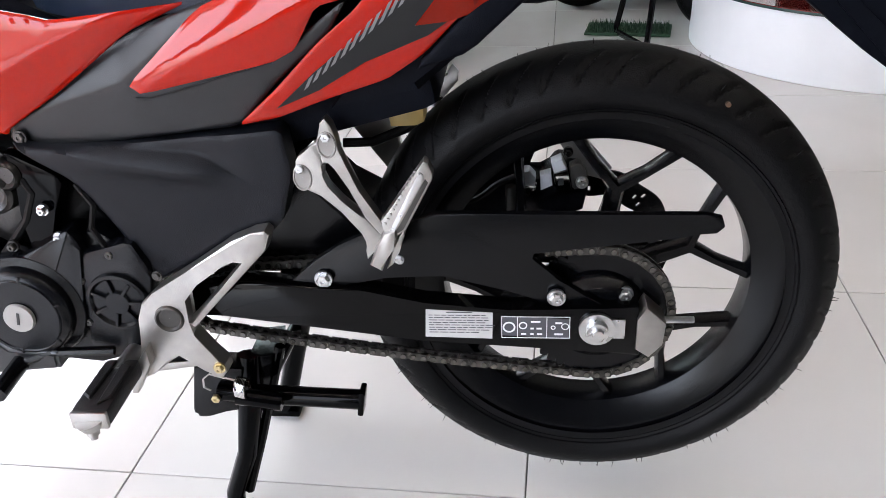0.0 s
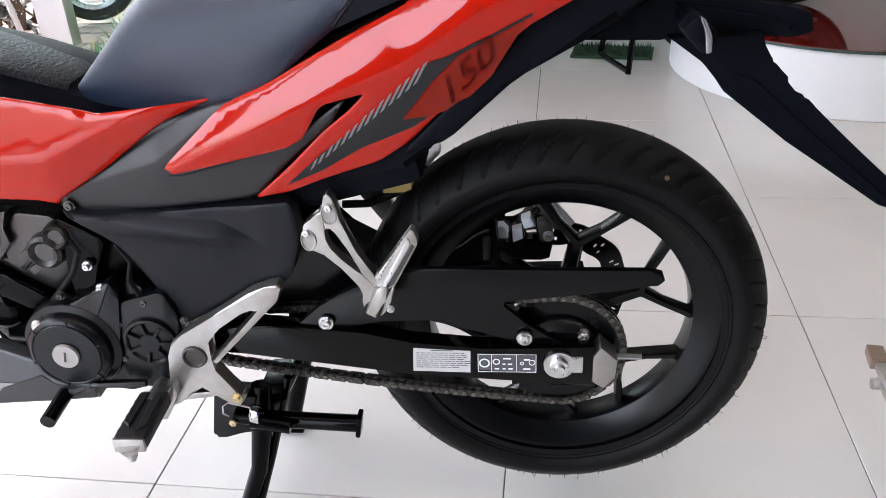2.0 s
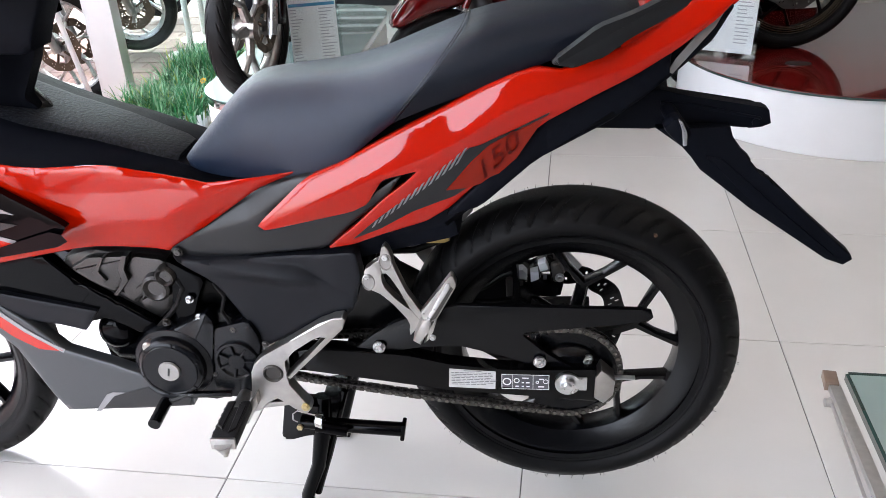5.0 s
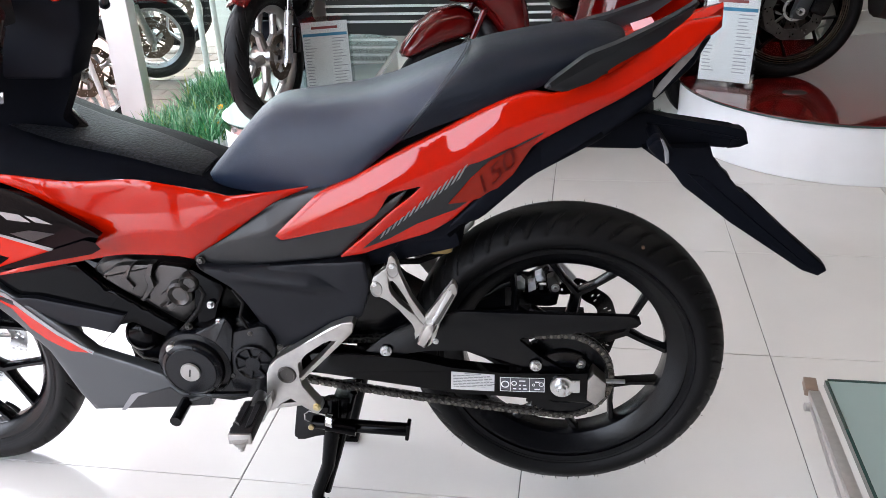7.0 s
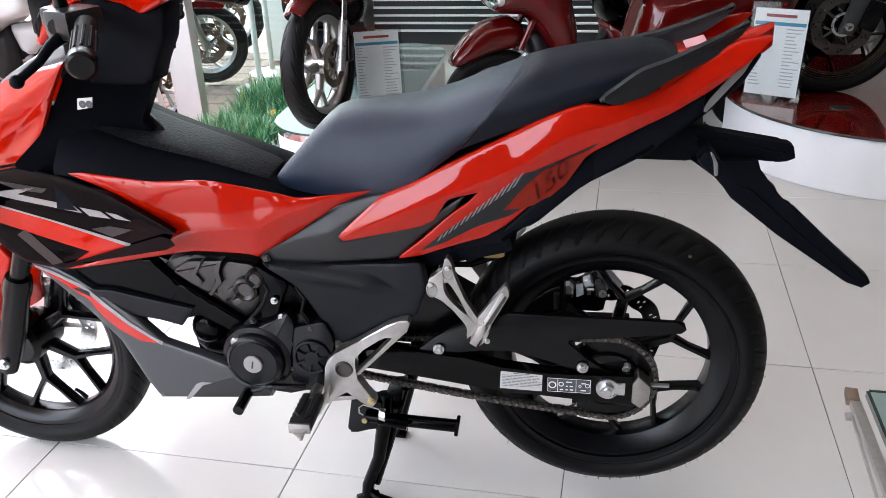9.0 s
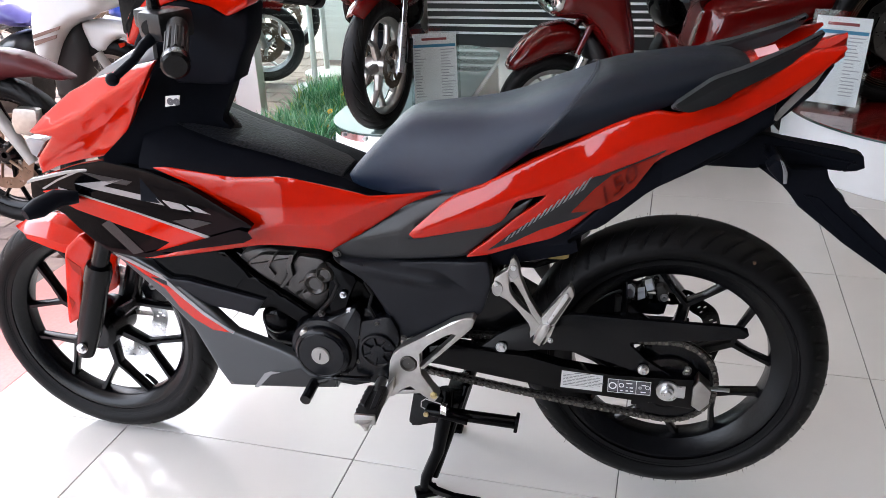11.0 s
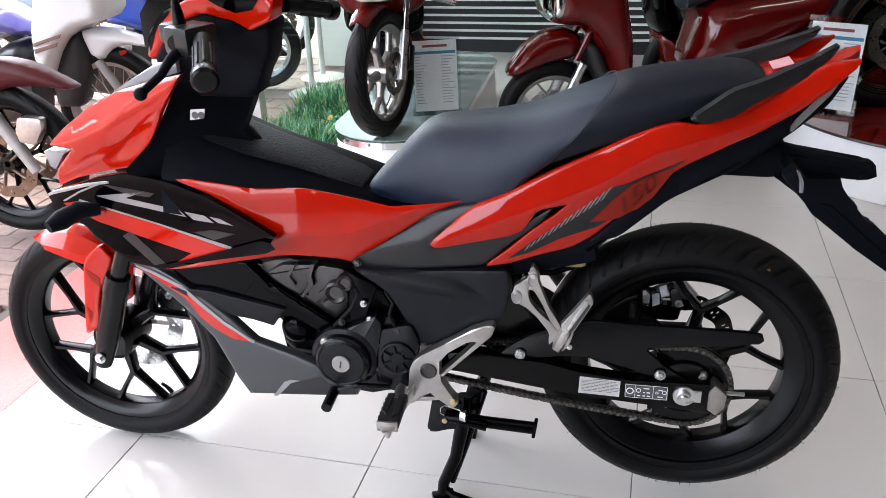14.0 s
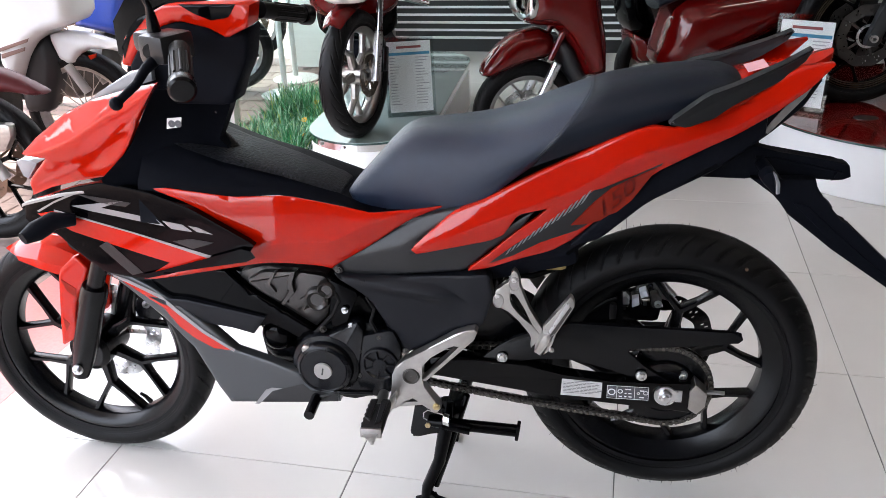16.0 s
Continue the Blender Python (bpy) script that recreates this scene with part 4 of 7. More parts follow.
for v in (0.03, 0.97):
    box((a.x + w * 0.5, -0.1194, a.z - h * v), (w * 0.97, 0.0004, 0.0008), bm=bm)
lathe([(0.0055, -0.0002), (0.0055, 0.0002), (0.0075, 0.0002), (0.0075, -0.0002)], 20, (a.x + w * 0.12, -0.1194, a.z - h * 0.5), bm)
lathe([(0.0035, -0.0002), (0.0035, 0.0002), (0.005, 0.0002), (0.005, -0.0002)], 20, (a.x + w * 0.32, -0.1194, a.z - h * 0.42), bm)
lathe([(0.0035, -0.0002), (0.0035, 0.0002), (0.0045, 0.0002), (0.0045, -0.0002)], 20, (a.x + w * 0.92, -0.1194, a.z - h * 0.45), bm)
lathe([(0.0018, -0.0002), (0.0018, 0.0002), (0.0028, 0.0002), (0.0028, -0.0002)], 20, (a.x + w * 0.75, -0.1194, a.z - h * 0.5), bm)
for u, v, ww in ((0.5, 0.25, 0.011), (0.45, 0.55, 0.004), (0.55, 0.55, 0.006), (0.45, 0.8, 0.004), (0.56, 0.8, 0.006), (0.83, 0.8, 0.01), (0.33, 0.8, 0.006), (0.83, 0.3, 0.008)):
    box((a.x + w * u, -0.1194, a.z - h * v), (ww, 0.0004, 0.0022), bm=bm)
part("print", bm, M_PAPER, lab, "white lines and symbols")
nut = part("axle_nut", lathe([(0.0005, -0.136), (0.007, -0.136), (0.0075, -0.131), (0.0125, -0.131), (0.013, -0.123), (0.021, -0.123), (0.021, -0.118), (0.0005, -0.118)], 24, (-0.007, 0, 0.34), close=False), M_STEEL, bike, "large zinc axle nut with washer")
part("washer_plate", box((0.01, -0.1195, 0.34), (0.03, 0.003, 0.026), bevel=0.001), M_STEEL, nut)
for px in [(-0.323, 0.401), (-0.054, 0.378)]:
    bolt(bike, (px[0], -0.112, px[1]), 0.008, 0.009)

# chain and sprocket
SPR = Vector((-0.005, -0.078, 0.336))
def chain_path():
    big, small = 0.088, 0.045
    c2 = Vector((-0.47, 0, 0.353))
    out = []
    d = (Vector((SPR.x, 0, SPR.z)) - c2)
    L0 = d.length
    th = math.atan2(d.z, d.x)
    off = math.acos((small - big) / L0)
    a_top = th + math.pi - off
    p1, q1 = c2 + small * Vector((math.cos(th + off), 0, math.sin(th + off))), Vector((SPR.x, 0, SPR.z)) + big * Vector((math.cos(th + off), 0, math.sin(th + off)))
    p2, q2 = c2 + small * Vector((math.cos(th - off), 0, math.sin(th - off))), Vector((SPR.x, 0, SPR.z)) + big * Vector((math.cos(th - off), 0, math.sin(th - off)))
    for k in range(40):
        out.append(p1.lerp(q1, k / 40))
    for k in range(40):
        a = th + off - 2 * off * k / 40
        out.append(Vector((SPR.x, 0, SPR.z)) + big * Vector((math.cos(a), 0, math.sin(a))))
    for k in range(40):
        s = k / 40
        out.append(q2.lerp(p2, s) + Vector((0, 0, -0.005 * math.sin(math.pi * s))))
    for k in range(20):
        a = th - off - (2 * math.pi - 2 * off) * k / 20
        out.append(c2 + small * Vector((math.cos(a), 0, math.sin(a))))
    return out


path = chain_path()
path.append(path[0])
dist = [0.0]
for p, q in zip(path, path[1:]):
    dist.append(dist[-1] + (q - p).length)
N = 2 * round(dist[-1] / 0.0127 / 2)
pins = []
i = 0
for k in range(N):
    s = dist[-1] * k / N
    while dist[i + 1] < s:
        i += 1
    pins.append(path[i].lerp(path[i + 1], (s - dist[i]) / max(1e-9, dist[i + 1] - dist[i])))
bm = bmesh.new()
for p in pins:
    tube([p + Vector((0, SPR.y - 0.0095, 0)), p + Vector((0, SPR.y + 0.0095, 0))], 0.0036, 8, bm)
chain = part("chain", bm, M_ROLLER, bike, "oily steel drive chain")


def link_mesh(yo):
    out = []
    for k in range(14):
        a = 2 * math.pi * k / 14
        c, s = math.cos(a), math.sin(a)
        out.append((c * 0.0058 + math.copysign(0.0064, c), s * 0.0068 * (0.78 if abs(c) < 0.4 else 1)))
    bm = prism(out, -yo - 0.0017, -yo)
    prism(out, yo, yo + 0.0017, bm=bm)
    return finish("chain_link", bm, M_CHAIN)


LINKS = (link_mesh(0.0035), link_mesh(0.0058))
for k in range(N):
    p, q = pins[k], pins[(k + 1) % N]
    ob = new("chain_link", LINKS[k % 2])
    ob.parent = chain
    ob.matrix_basis = Matrix.Translation((p + q) / 2 + Vector((0, SPR.y, 0))) @ pose(0, 0, 0, 0, -math.degrees(math.atan2((q - p).z, (q - p).x)), 0)
bm = bmesh.new()
ring = []
T = 42
for k in range(T * 4):
    a = 2 * math.pi * k / (T * 4)
    ring.append((0.0845 + 0.005 * (1, 0.6, -0.6, 0.6)[k % 4]) * Vector((math.cos(a), math.sin(a))))
prism(ring, -0.003, 0.003, bm=bm)
lathe([(0.055, -0.012), (0.06, -0.004), (0.06, 0.01), (0.03, 0.02), (0.02, 0.02), (0.02, -0.02), (0.045, -0.02)], 36, bm=bm)
spr = part("sprocket", bm, M_BLACKMETAL, bike, "black rear sprocket")
spr.location = SPR
for k in range(4):
    a = radians(48 + 90 * k)
    bolt(spr, (0.046 * math.cos(a), -0.012, 0.046 * math.sin(a)), 0.0075, 0.012)

# footrest brackets
bk = prism([(-0.245, 0.46), (-0.254, 0.448), (-0.266, 0.434), (-0.267, 0.445), (-0.264, 0.457), (-0.268, 0.468), (-0.29, 0.494), (-0.309, 0.515), (-0.323, 0.519), (-0.332, 0.527), (-0.335, 0.54), (-0.334, 0.553), (-0.331, 0.559), (-0.323, 0.564), (-0.315, 0.569), (-0.308, 0.576), (-0.305, 0.55), (-0.308, 0.535), (-0.302, 0.524), (-0.289, 0.507), (-0.273, 0.489), (-0.265, 0.487)], -0.126, -0.108, 0.0018)
prism([(-0.308, 0.576), (-0.305, 0.587), (-0.303, 0.596), (-0.298, 0.601), (-0.292, 0.594), (-0.287, 0.578), (-0.286, 0.564), (-0.282, 0.548), (-0.269, 0.519), (-0.251, 0.488), (-0.245, 0.48), (-0.245, 0.46), (-0.265, 0.487), (-0.279, 0.521), (-0.291, 0.546), (-0.298, 0.554), (-0.305, 0.55)], -0.126, -0.108, 0.0018, bk)
pb = part("pillion_bracket", bk, M_ALU, bike, "cast aluminium pillion footrest bracket", angle=25)
part("pillion_bracket", prism([(-0.333, 0.552), (-0.31, 0.569), (-0.297, 0.599), (-0.278, 0.589), (-0.279, 0.567), (-0.25, 0.468), (-0.269, 0.437), (-0.322, 0.512)], 0.106, 0.122, 0.004), M_ALU, bike, "cast aluminium pillion footrest bracket")
pp = part("pillion_peg", prism([(-0.243, 0.494), (-0.194, 0.563), (-0.189, 0.56), (-0.185, 0.548), (-0.186, 0.541), (-0.217, 0.483), (-0.228, 0.475), (-0.24, 0.475)], -0.15, -0.132, 0.003), M_ALU, bike, "folded aluminium pillion footrest")
part("peg_face", prism([(-0.237, 0.478), (-0.199, 0.551), (-0.195, 0.549), (-0.195, 0.541), (-0.225, 0.491), (-0.234, 0.474)], -0.1525, -0.149, 0.0008), M_STEEL, pp, "ribbed bright face")
# shade of the channel, laid on as a strip of darker alloy
part("peg_channel", prism([(-0.231, 0.477), (-0.222, 0.492), (-0.193, 0.543), (-0.19, 0.539), (-0.219, 0.485)], -0.151, -0.149, 0.0005), M_ALUDARK, pp, "dark strip painted for the shade of the footrest channel")
part("peg_clamp", prism([(-0.258, 0.444), (-0.245, 0.436), (-0.233, 0.465), (-0.226, 0.475), (-0.228, 0.485), (-0.24, 0.482), (-0.248, 0.466)], -0.156, -0.12, 0.003), M_ALU, pp)
part("peg_clamp", prism([(-0.241, 0.435), (-0.234, 0.441), (-0.23, 0.446), (-0.227, 0.458), (-0.219, 0.475), (-0.219, 0.484), (-0.226, 0.474), (-0.232, 0.46)], -0.15, -0.126, 0.002), M_ALU, pp)
TOOTH = box((0, 0, 0), (0.0026, 0.0022, 0.0026), None, 0.0006)
ta, tb = Vector((-0.238, 0.492)), Vector((-0.203, 0.552))
for k in range(12):
    bm = TOOTH.copy()
    bm.transform(Matrix.Translation((ta.x + (tb.x - ta.x) * k / 11, -0.1505, ta.y + (tb.y - ta.y) * k / 11)))
    part("peg_tooth", bm, M_ALU, pp)
for px, q in zip([(-0.298, 0.572), (-0.328, 0.535)], [(-0.298, 0.582), (-0.33, 0.547)]):
    bm = lathe([(0.0005, -0.1262), (0.0082, -0.1262), (0.0092, -0.128), (0.0102, -0.1275), (0.011, -0.124), (0.0005, -0.122)], 24, close=False)
    bm.transform(Matrix.Translation((px[0], 0, px[1])) @ Matrix.Diagonal((1, 1, 1.45, 1)))
    part("bolt_recess", bm, M_FORK, pb, "long cast bolt recess")
    bolt(pb, (q[0], -0.1262, q[1] - 0.001), 0.0052, 0.004, M_STEEL, flange=False)
bolt(pp, (-0.226, -0.15, 0.448), 0.004, 0.005)
fk = prism([(-0.541, 0.342), (-0.539, 0.368), (-0.531, 0.388), (-0.513, 0.404), (-0.462, 0.436), (-0.411, 0.471), (-0.387, 0.48), (-0.371, 0.484), (-0.366, 0.478), (-0.373, 0.459), (-0.472, 0.357), (-0.48, 0.363), (-0.393, 0.447), (-0.413, 0.449), (-0.427, 0.443), (-0.462, 0.418), (-0.481, 0.395), (-0.482, 0.365), (-0.479, 0.344), (-0.445, 0.305), (-0.443, 0.295), (-0.451, 0.285), (-0.462, 0.285), (-0.468, 0.298), (-0.5, 0.323), (-0.513, 0.306), (-0.536, 0.289), (-0.551, 0.281), (-0.553, 0.287), (-0.543, 0.307)], -0.152, -0.128, 0.004)
prism([(-0.537, 0.295), (-0.473, 0.303), (-0.471, 0.295), (-0.536, 0.284)], -0.14, -0.126, 0.002, fk)
fb = part("foot_bracket", fk, M_ALU, bike, "cast aluminium rider footrest bracket", angle=25)
hp = [(-0.5, 0.37)][0]
part("boss", lathe([(0.0005, -0.1525), (0.0125, -0.1525), (0.0145, -0.156), (0.0165, -0.1555), (0.018, -0.151), (0.0005, -0.15)], 32, (hp[0], 0, hp[1]), close=False), M_ALUDARK, fb, "round recessed boss")
hp = [(-0.452, 0.301)][0]
bolt(fb, (hp[0], -0.152, hp[1]), 0.0055, 0.007, M_BRASS)
BASE, END = [(-0.562, 0.31)][0], [(-0.559, 0.312)][0]
P0, P1 = Vector((BASE[0], -0.165, BASE[1])), Vector((END[0], -0.262, END[1]))
dd = P1 - P0
peg = part("foot_peg", tube([P0 - dd * 0.35, P0 + dd * 0.2], [0.011, 0.013], 10), M_ALU, bike, "rider footrest with black rubber")
part("peg_plate", prism([(-0.558, 0.298), (-0.53, 0.338), (-0.529, 0.315), (-0.553, 0.272), (-0.56, 0.272)], -0.168, -0.152, 0.002), M_ALU, peg)
q = dd.to_track_quat("Z", "Y").to_matrix().to_4x4()
bm = box((0, 0, 0), (0.042, 0.022, dd.length * 1.02), bevel=0.006)
for sg, z0, z1 in ((-1, -0.042, 0.03), (1, -0.036, 0.038)):
    prism([(sg * 0.004, z0), (sg * 0.017, z0 + 0.006), (sg * 0.017, z1 - 0.01), (sg * 0.006, z1)], 0.01, 0.0145, 0.0015, bm, 1)
for k in range(5):
    box((-0.0205, 0.004, -0.03 + 0.015 * k), (0.004, 0.008, 0.006), None, 0.001, bm, 1)
bm.transform(Matrix.Translation(P0.lerp(P1, 0.5)) @ q)
tagged(part("peg_rubber", bm, M_PEG, peg, "ribbed black rubber"), kind="stuff")
TIP = [(-0.557, 0.289)][0]
T = Vector((TIP[0], -0.268, TIP[1]))
bm = tube([P1 + dd * 0.03, P1.lerp(T, 0.45), P1.lerp(T, 0.5), P1.lerp(T, 0.78), P1.lerp(T, 0.8), T], [0.0155, 0.0105, 0.0075, 0.0068, 0.0045, 0.004], 14)
box((0, 0, dd.length * 0.515), (0.041, 0.021, 0.006), None, 0.002, bm)
plate = bm.verts[:]
bm.verts.ensure_lookup_table()
for v in plate:
    if v.co.length < 0.2:
        v.co = Matrix.Translation(P0.lerp(P1, 0.5)) @ q @ v.co
part("peg_tip", bm, M_ALU, peg, "bright end plate and feeler tip")

# stands
def at(t):
    return Vector((t[0][0], t[1], t[0][1]))


cs = bmesh.new()
SA, SB, SC, SD = [(-0.44, 0.272)][0], [(-0.445, 0.206)][0], [(-0.461, 0.122)][0], [(-0.49, 0.047)][0]
tube([at((SA, -0.085)), at((SB, -0.1)), at((SC, -0.1)), at((SD, -0.1)), (SD[0] - 0.004, -0.1, 0.012)], [0.016, 0.016, 0.0135, 0.013, 0.013], 12, cs)
tube([(SA[0] + 0.04, -0.08, SA[1] + 0.01), (SC[0] + 0.02, -0.09, SC[1] + 0.02), (SD[0] + 0.018, -0.095, SD[1])], 0.007, 8, cs)
tube([(SA[0] + 0.03, 0.1, SA[1]), (SB[0] + 0.02, 0.11, SB[1]), (SD[0] + 0.01, 0.13, 0.014)], 0.016, 12, cs)
tube([(SB[0] - 0.005, -0.1, SB[1] - 0.02), (SB[0] + 0.01, 0.11, SB[1] - 0.02)], 0.011, 10, cs)
box((SD[0] - 0.002, -0.1, 0.007), (0.05, 0.032, 0.013), pose(0, 0, 0, 0, 0, 25), 0.004, cs)
box((SD[0] + 0.01, 0.13, 0.007), (0.05, 0.032, 0.013), None, 0.004, cs)
tube([(SD[0], -0.1, 0.03), (SD[0] + 0.02, -0.106, 0.018), (SD[0] + 0.06, -0.112, 0.012), (SD[0] + 0.12, -0.115, 0.012)], [0.009, 0.009, 0.008, 0.007], 8, cs)
part("centre_stand", cs, M_GLOSSBLACK, bike, "gloss black steel centre stand")
S1, S2, S3 = [(-0.477, 0.233)][0], [(-0.391, 0.233)][0], [(-0.293, 0.232)][0]
ss = bmesh.new()
tube([at((S1, -0.112)), at((S2, -0.118)), at((S3, -0.122))], [0.012, 0.0125, 0.013], 12, ss)
tube([Vector((0, -0.012, 0)) + at(([(-0.442, 0.251)][0], -0.13)), Vector((0, -0.012, 0)) + at(([(-0.386, 0.242)][0], -0.13))], 0.0115, 12, ss)
box((S3[0] + 0.002, -0.122, S3[1]), (0.008, 0.024, 0.036), pose(0, 0, 0, 0, 8, 0), 0.003, ss)
side = part("side_stand", ss, M_GLOSSBLACK, bike, "gloss black side stand, folded up")
A, B = at(([(-0.44, 0.264)][0], -0.142)), at(([(-0.428, 0.261)][0], -0.142))
sp = []
for k in range(64):
    sp.append(A.lerp(B, k / 63) + Vector((0, 0.0125 * math.cos(k * 0.7), 0.0125 * math.sin(k * 0.7))))
part("stand_spring", tube(sp, 0.0013, 5), M_CHROME, side, "bright return spring")
part("spring_hook", tube([Vector((v[0], -0.142, v[1])) for v in [(-0.437, 0.273), (-0.472, 0.283), (-0.481, 0.275), (-0.482, 0.263), (-0.474, 0.258)]], 0.0014, 6), M_CHROME, side)
part("stand_bracket", prism([(-0.507, 0.267), (-0.444, 0.265), (-0.456, 0.199), (-0.502, 0.192), (-0.504, 0.186), (-0.515, 0.186), (-0.514, 0.197), (-0.52, 0.199)], -0.108, -0.07, 0.004), M_BLACKMETAL, bike, "black stand bracket")
bolt(side, (S1[0], -0.124, S1[1]), 0.006, 0.006, M_BRASS, flange=False)
part("stand_lug", prism([(-0.441, 0.27), (-0.407, 0.275), (-0.416, 0.225), (-0.438, 0.186), (-0.457, 0.195)], -0.09, -0.02, 0.005), M_BLACKMETAL, bike)

# engine
CC = [(-0.679, 0.373)][0]
eng = bmesh.new()
prism([(-0.754, 0.381), (-0.733, 0.407), (-0.696, 0.426), (-0.625, 0.464), (-0.582, 0.465), (-0.534, 0.431), (-0.54, 0.344), (-0.562, 0.304), (-0.62, 0.289), (-0.723, 0.278), (-0.765, 0.296), (-0.769, 0.336)], -0.115, 0.1, 0.012, eng, soft=1)
prism([(-0.696, 0.412), (-0.681, 0.437), (-0.634, 0.458), (-0.607, 0.477), (-0.595, 0.459), (-0.61, 0.38), (-0.636, 0.316), (-0.701, 0.294)], -0.135, -0.1, 0.008, eng, soft=1)
tube([at(([(-0.815, 0.376)][0], -0.06)), at(([(-0.795, 0.371)][0], -0.07)), at(([(-0.767, 0.358)][0], -0.06))], [0.026, 0.03, 0.028], 14, eng)
engine = part("engine", eng, M_CRANK, bike, "dark painted engine with alloy cylinder")
bm = lathe([(0.0005, -0.156), (0.0465, -0.156), (0.048, -0.1545), (0.0495, -0.1555), (0.055, -0.153), (0.058, -0.148), (0.059, -0.139), (0.068, -0.136), (0.0705, -0.132), (0.0705, -0.11), (0.0005, -0.11)], 64, (CC[0], 0, CC[1]), close=False)
cov = part("generator_cover", bm, M_CRANK, engine, "round dark engine cover")
for k in range(6):
    a = 2 * math.pi * k / 6 + 0.3
    part("rib", box((CC[0] + 0.048 * math.cos(a), -0.153, CC[1] + 0.048 * math.sin(a)), (0.012, 0.006, 0.003), pose(0, 0, 0, 0, -math.degrees(a), 0), 0.001), M_CRANK, cov)
part("cap", lathe([(0.0005, -0.161), (0.018, -0.161), (0.019, -0.157), (0.0005, -0.157)], 28, (CC[0], 0, CC[1]), close=False), M_FORK, cov, "slotted alloy cap")
part("slot", box((CC[0], -0.1613, CC[1]), (0.003, 0.001, 0.016), pose(0, 0, 0, 0, 12, 0)), M_DARK, cov)
pl = [(-0.711, 0.415)][0]
part("plug", lathe([(0.0005, -0.153), (0.008, -0.153), (0.0105, -0.15), (0.0105, -0.12), (0.0005, -0.12)], 20, (pl[0], 0, pl[1]), close=False), M_ALU, engine, "bright plug")
sc = [(-0.566, 0.382)][0]
sprc = part("sprocket_cover", prism([(-0.609, 0.441), (-0.537, 0.461), (-0.521, 0.425), (-0.532, 0.326), (-0.571, 0.298), (-0.62, 0.303)], -0.132, -0.1, 0.008, soft=1), M_CRANK, engine, "dark sprocket cover")
bm = lathe([(0.0005, -0.14), (0.014, -0.14), (0.016, -0.136), (0.03, -0.136), (0.033, -0.14), (0.037, -0.139), (0.038, -0.13), (0.0005, -0.13)], 32, (sc[0], 0, sc[1]), close=False)
for k in range(7):
    a = 2 * math.pi * k / 7
    box((sc[0] + 0.023 * math.cos(a), -0.138, sc[1] + 0.023 * math.sin(a)), (0.018, 0.005, 0.004), pose(0, 0, 0, 0, -math.degrees(a), 0), 0.001, bm)
part("vent", bm, M_CRANK, sprc)
# inclined cylinder and head
head = part("cylinder_head", prism([(-0.864, 0.541), (-0.846, 0.562), (-0.805, 0.576), (-0.669, 0.567), (-0.655, 0.523), (-0.678, 0.462), (-0.71, 0.432), (-0.766, 0.473), (-0.819, 0.516)], -0.1, 0.09, 0.014, soft=1), M_HEAD, engine, "cast alloy cylinder head")
part("head_cover", prism([(-0.836, 0.545), (-0.799, 0.568), (-0.73, 0.571), (-0.746, 0.546), (-0.742, 0.525), (-0.767, 0.499), (-0.802, 0.524)], -0.114, -0.09, 0.008, soft=1), M_HEAD, head, "smooth cast head cover")
part("cylinder", prism([(-0.722, 0.569), (-0.671, 0.563), (-0.662, 0.534), (-0.715, 0.498), (-0.736, 0.476), (-0.761, 0.497), (-0.738, 0.525), (-0.74, 0.546)], -0.11, -0.09, 0.007, soft=1), M_HEAD, head, "cast cylinder barrel")
for pts in ([(-0.736, 0.574), (-0.726, 0.574), (-0.739, 0.549), (-0.733, 0.528), (-0.76, 0.497), (-0.766, 0.501), (-0.743, 0.528), (-0.748, 0.549)], [(-0.773, 0.569), (-0.766, 0.571), (-0.785, 0.543), (-0.771, 0.527), (-0.777, 0.52), (-0.794, 0.541)], [(-0.725, 0.512), (-0.687, 0.536), (-0.683, 0.531), (-0.72, 0.505)], [(-0.719, 0.489), (-0.679, 0.511), (-0.678, 0.504), (-0.715, 0.477)]):
    part("rib", prism(pts, -0.119, -0.1, 0.0015), M_HEAD, head, "cast rib")
bm = bmesh.new()
for px, rr in zip([(-0.667, 0.538), (-0.688, 0.515)], (0.018, 0.024)):
    lathe([(0.0005, -0.122), (rr * 0.55, -0.122), (rr * 0.8, -0.127), (rr, -0.123), (rr * 1.12, -0.1), (0.0005, -0.1)], 28, (px[0], 0, px[1]), bm, close=False)
part("tensioner", bm, M_HEAD, head, "round cast tensioner boss")
part("hose", tube([Vector((x, -0.118, z)) for x, z in [(-0.65, 0.533), (-0.643, 0.515), (-0.659, 0.482), (-0.684, 0.453), (-0.705, 0.431)]], 0.005, 8), M_RUBBER, engine, "black rubber hose")
part("wire", tube([Vector((x, -0.124, z)) for x, z in [(-0.586, 0.529), (-0.572, 0.503), (-0.581, 0.474), (-0.571, 0.45)]], 0.0035, 6), M_RUBBER, engine, "black cable")
for px in [(-0.631, 0.498), (-0.68, 0.452), (-0.621, 0.463), (-0.565, 0.442), (-0.612, 0.35), (-0.607, 0.408)]:
    bolt(engine, (px[0], -0.125, px[1]), 0.0052, 0.009, M_ALUDARK if px[1] < 0.46 else M_STEEL)
part("frame_plate", prism([(-0.665, 0.568), (-0.601, 0.533), (-0.626, 0.482), (-0.646, 0.415), (-0.663, 0.415), (-0.664, 0.487), (-0.657, 0.534)], -0.12, -0.1, 0.004, soft=1), M_GLOSSBLACK, bike, "gloss black frame plate")
cb = [(-0.639, 0.581)][0]
bolt(bike, (cb[0], -0.116, cb[1]), 0.006, 0.005, M_ALUDARK)
cb = [(-0.511, 0.418)][0]
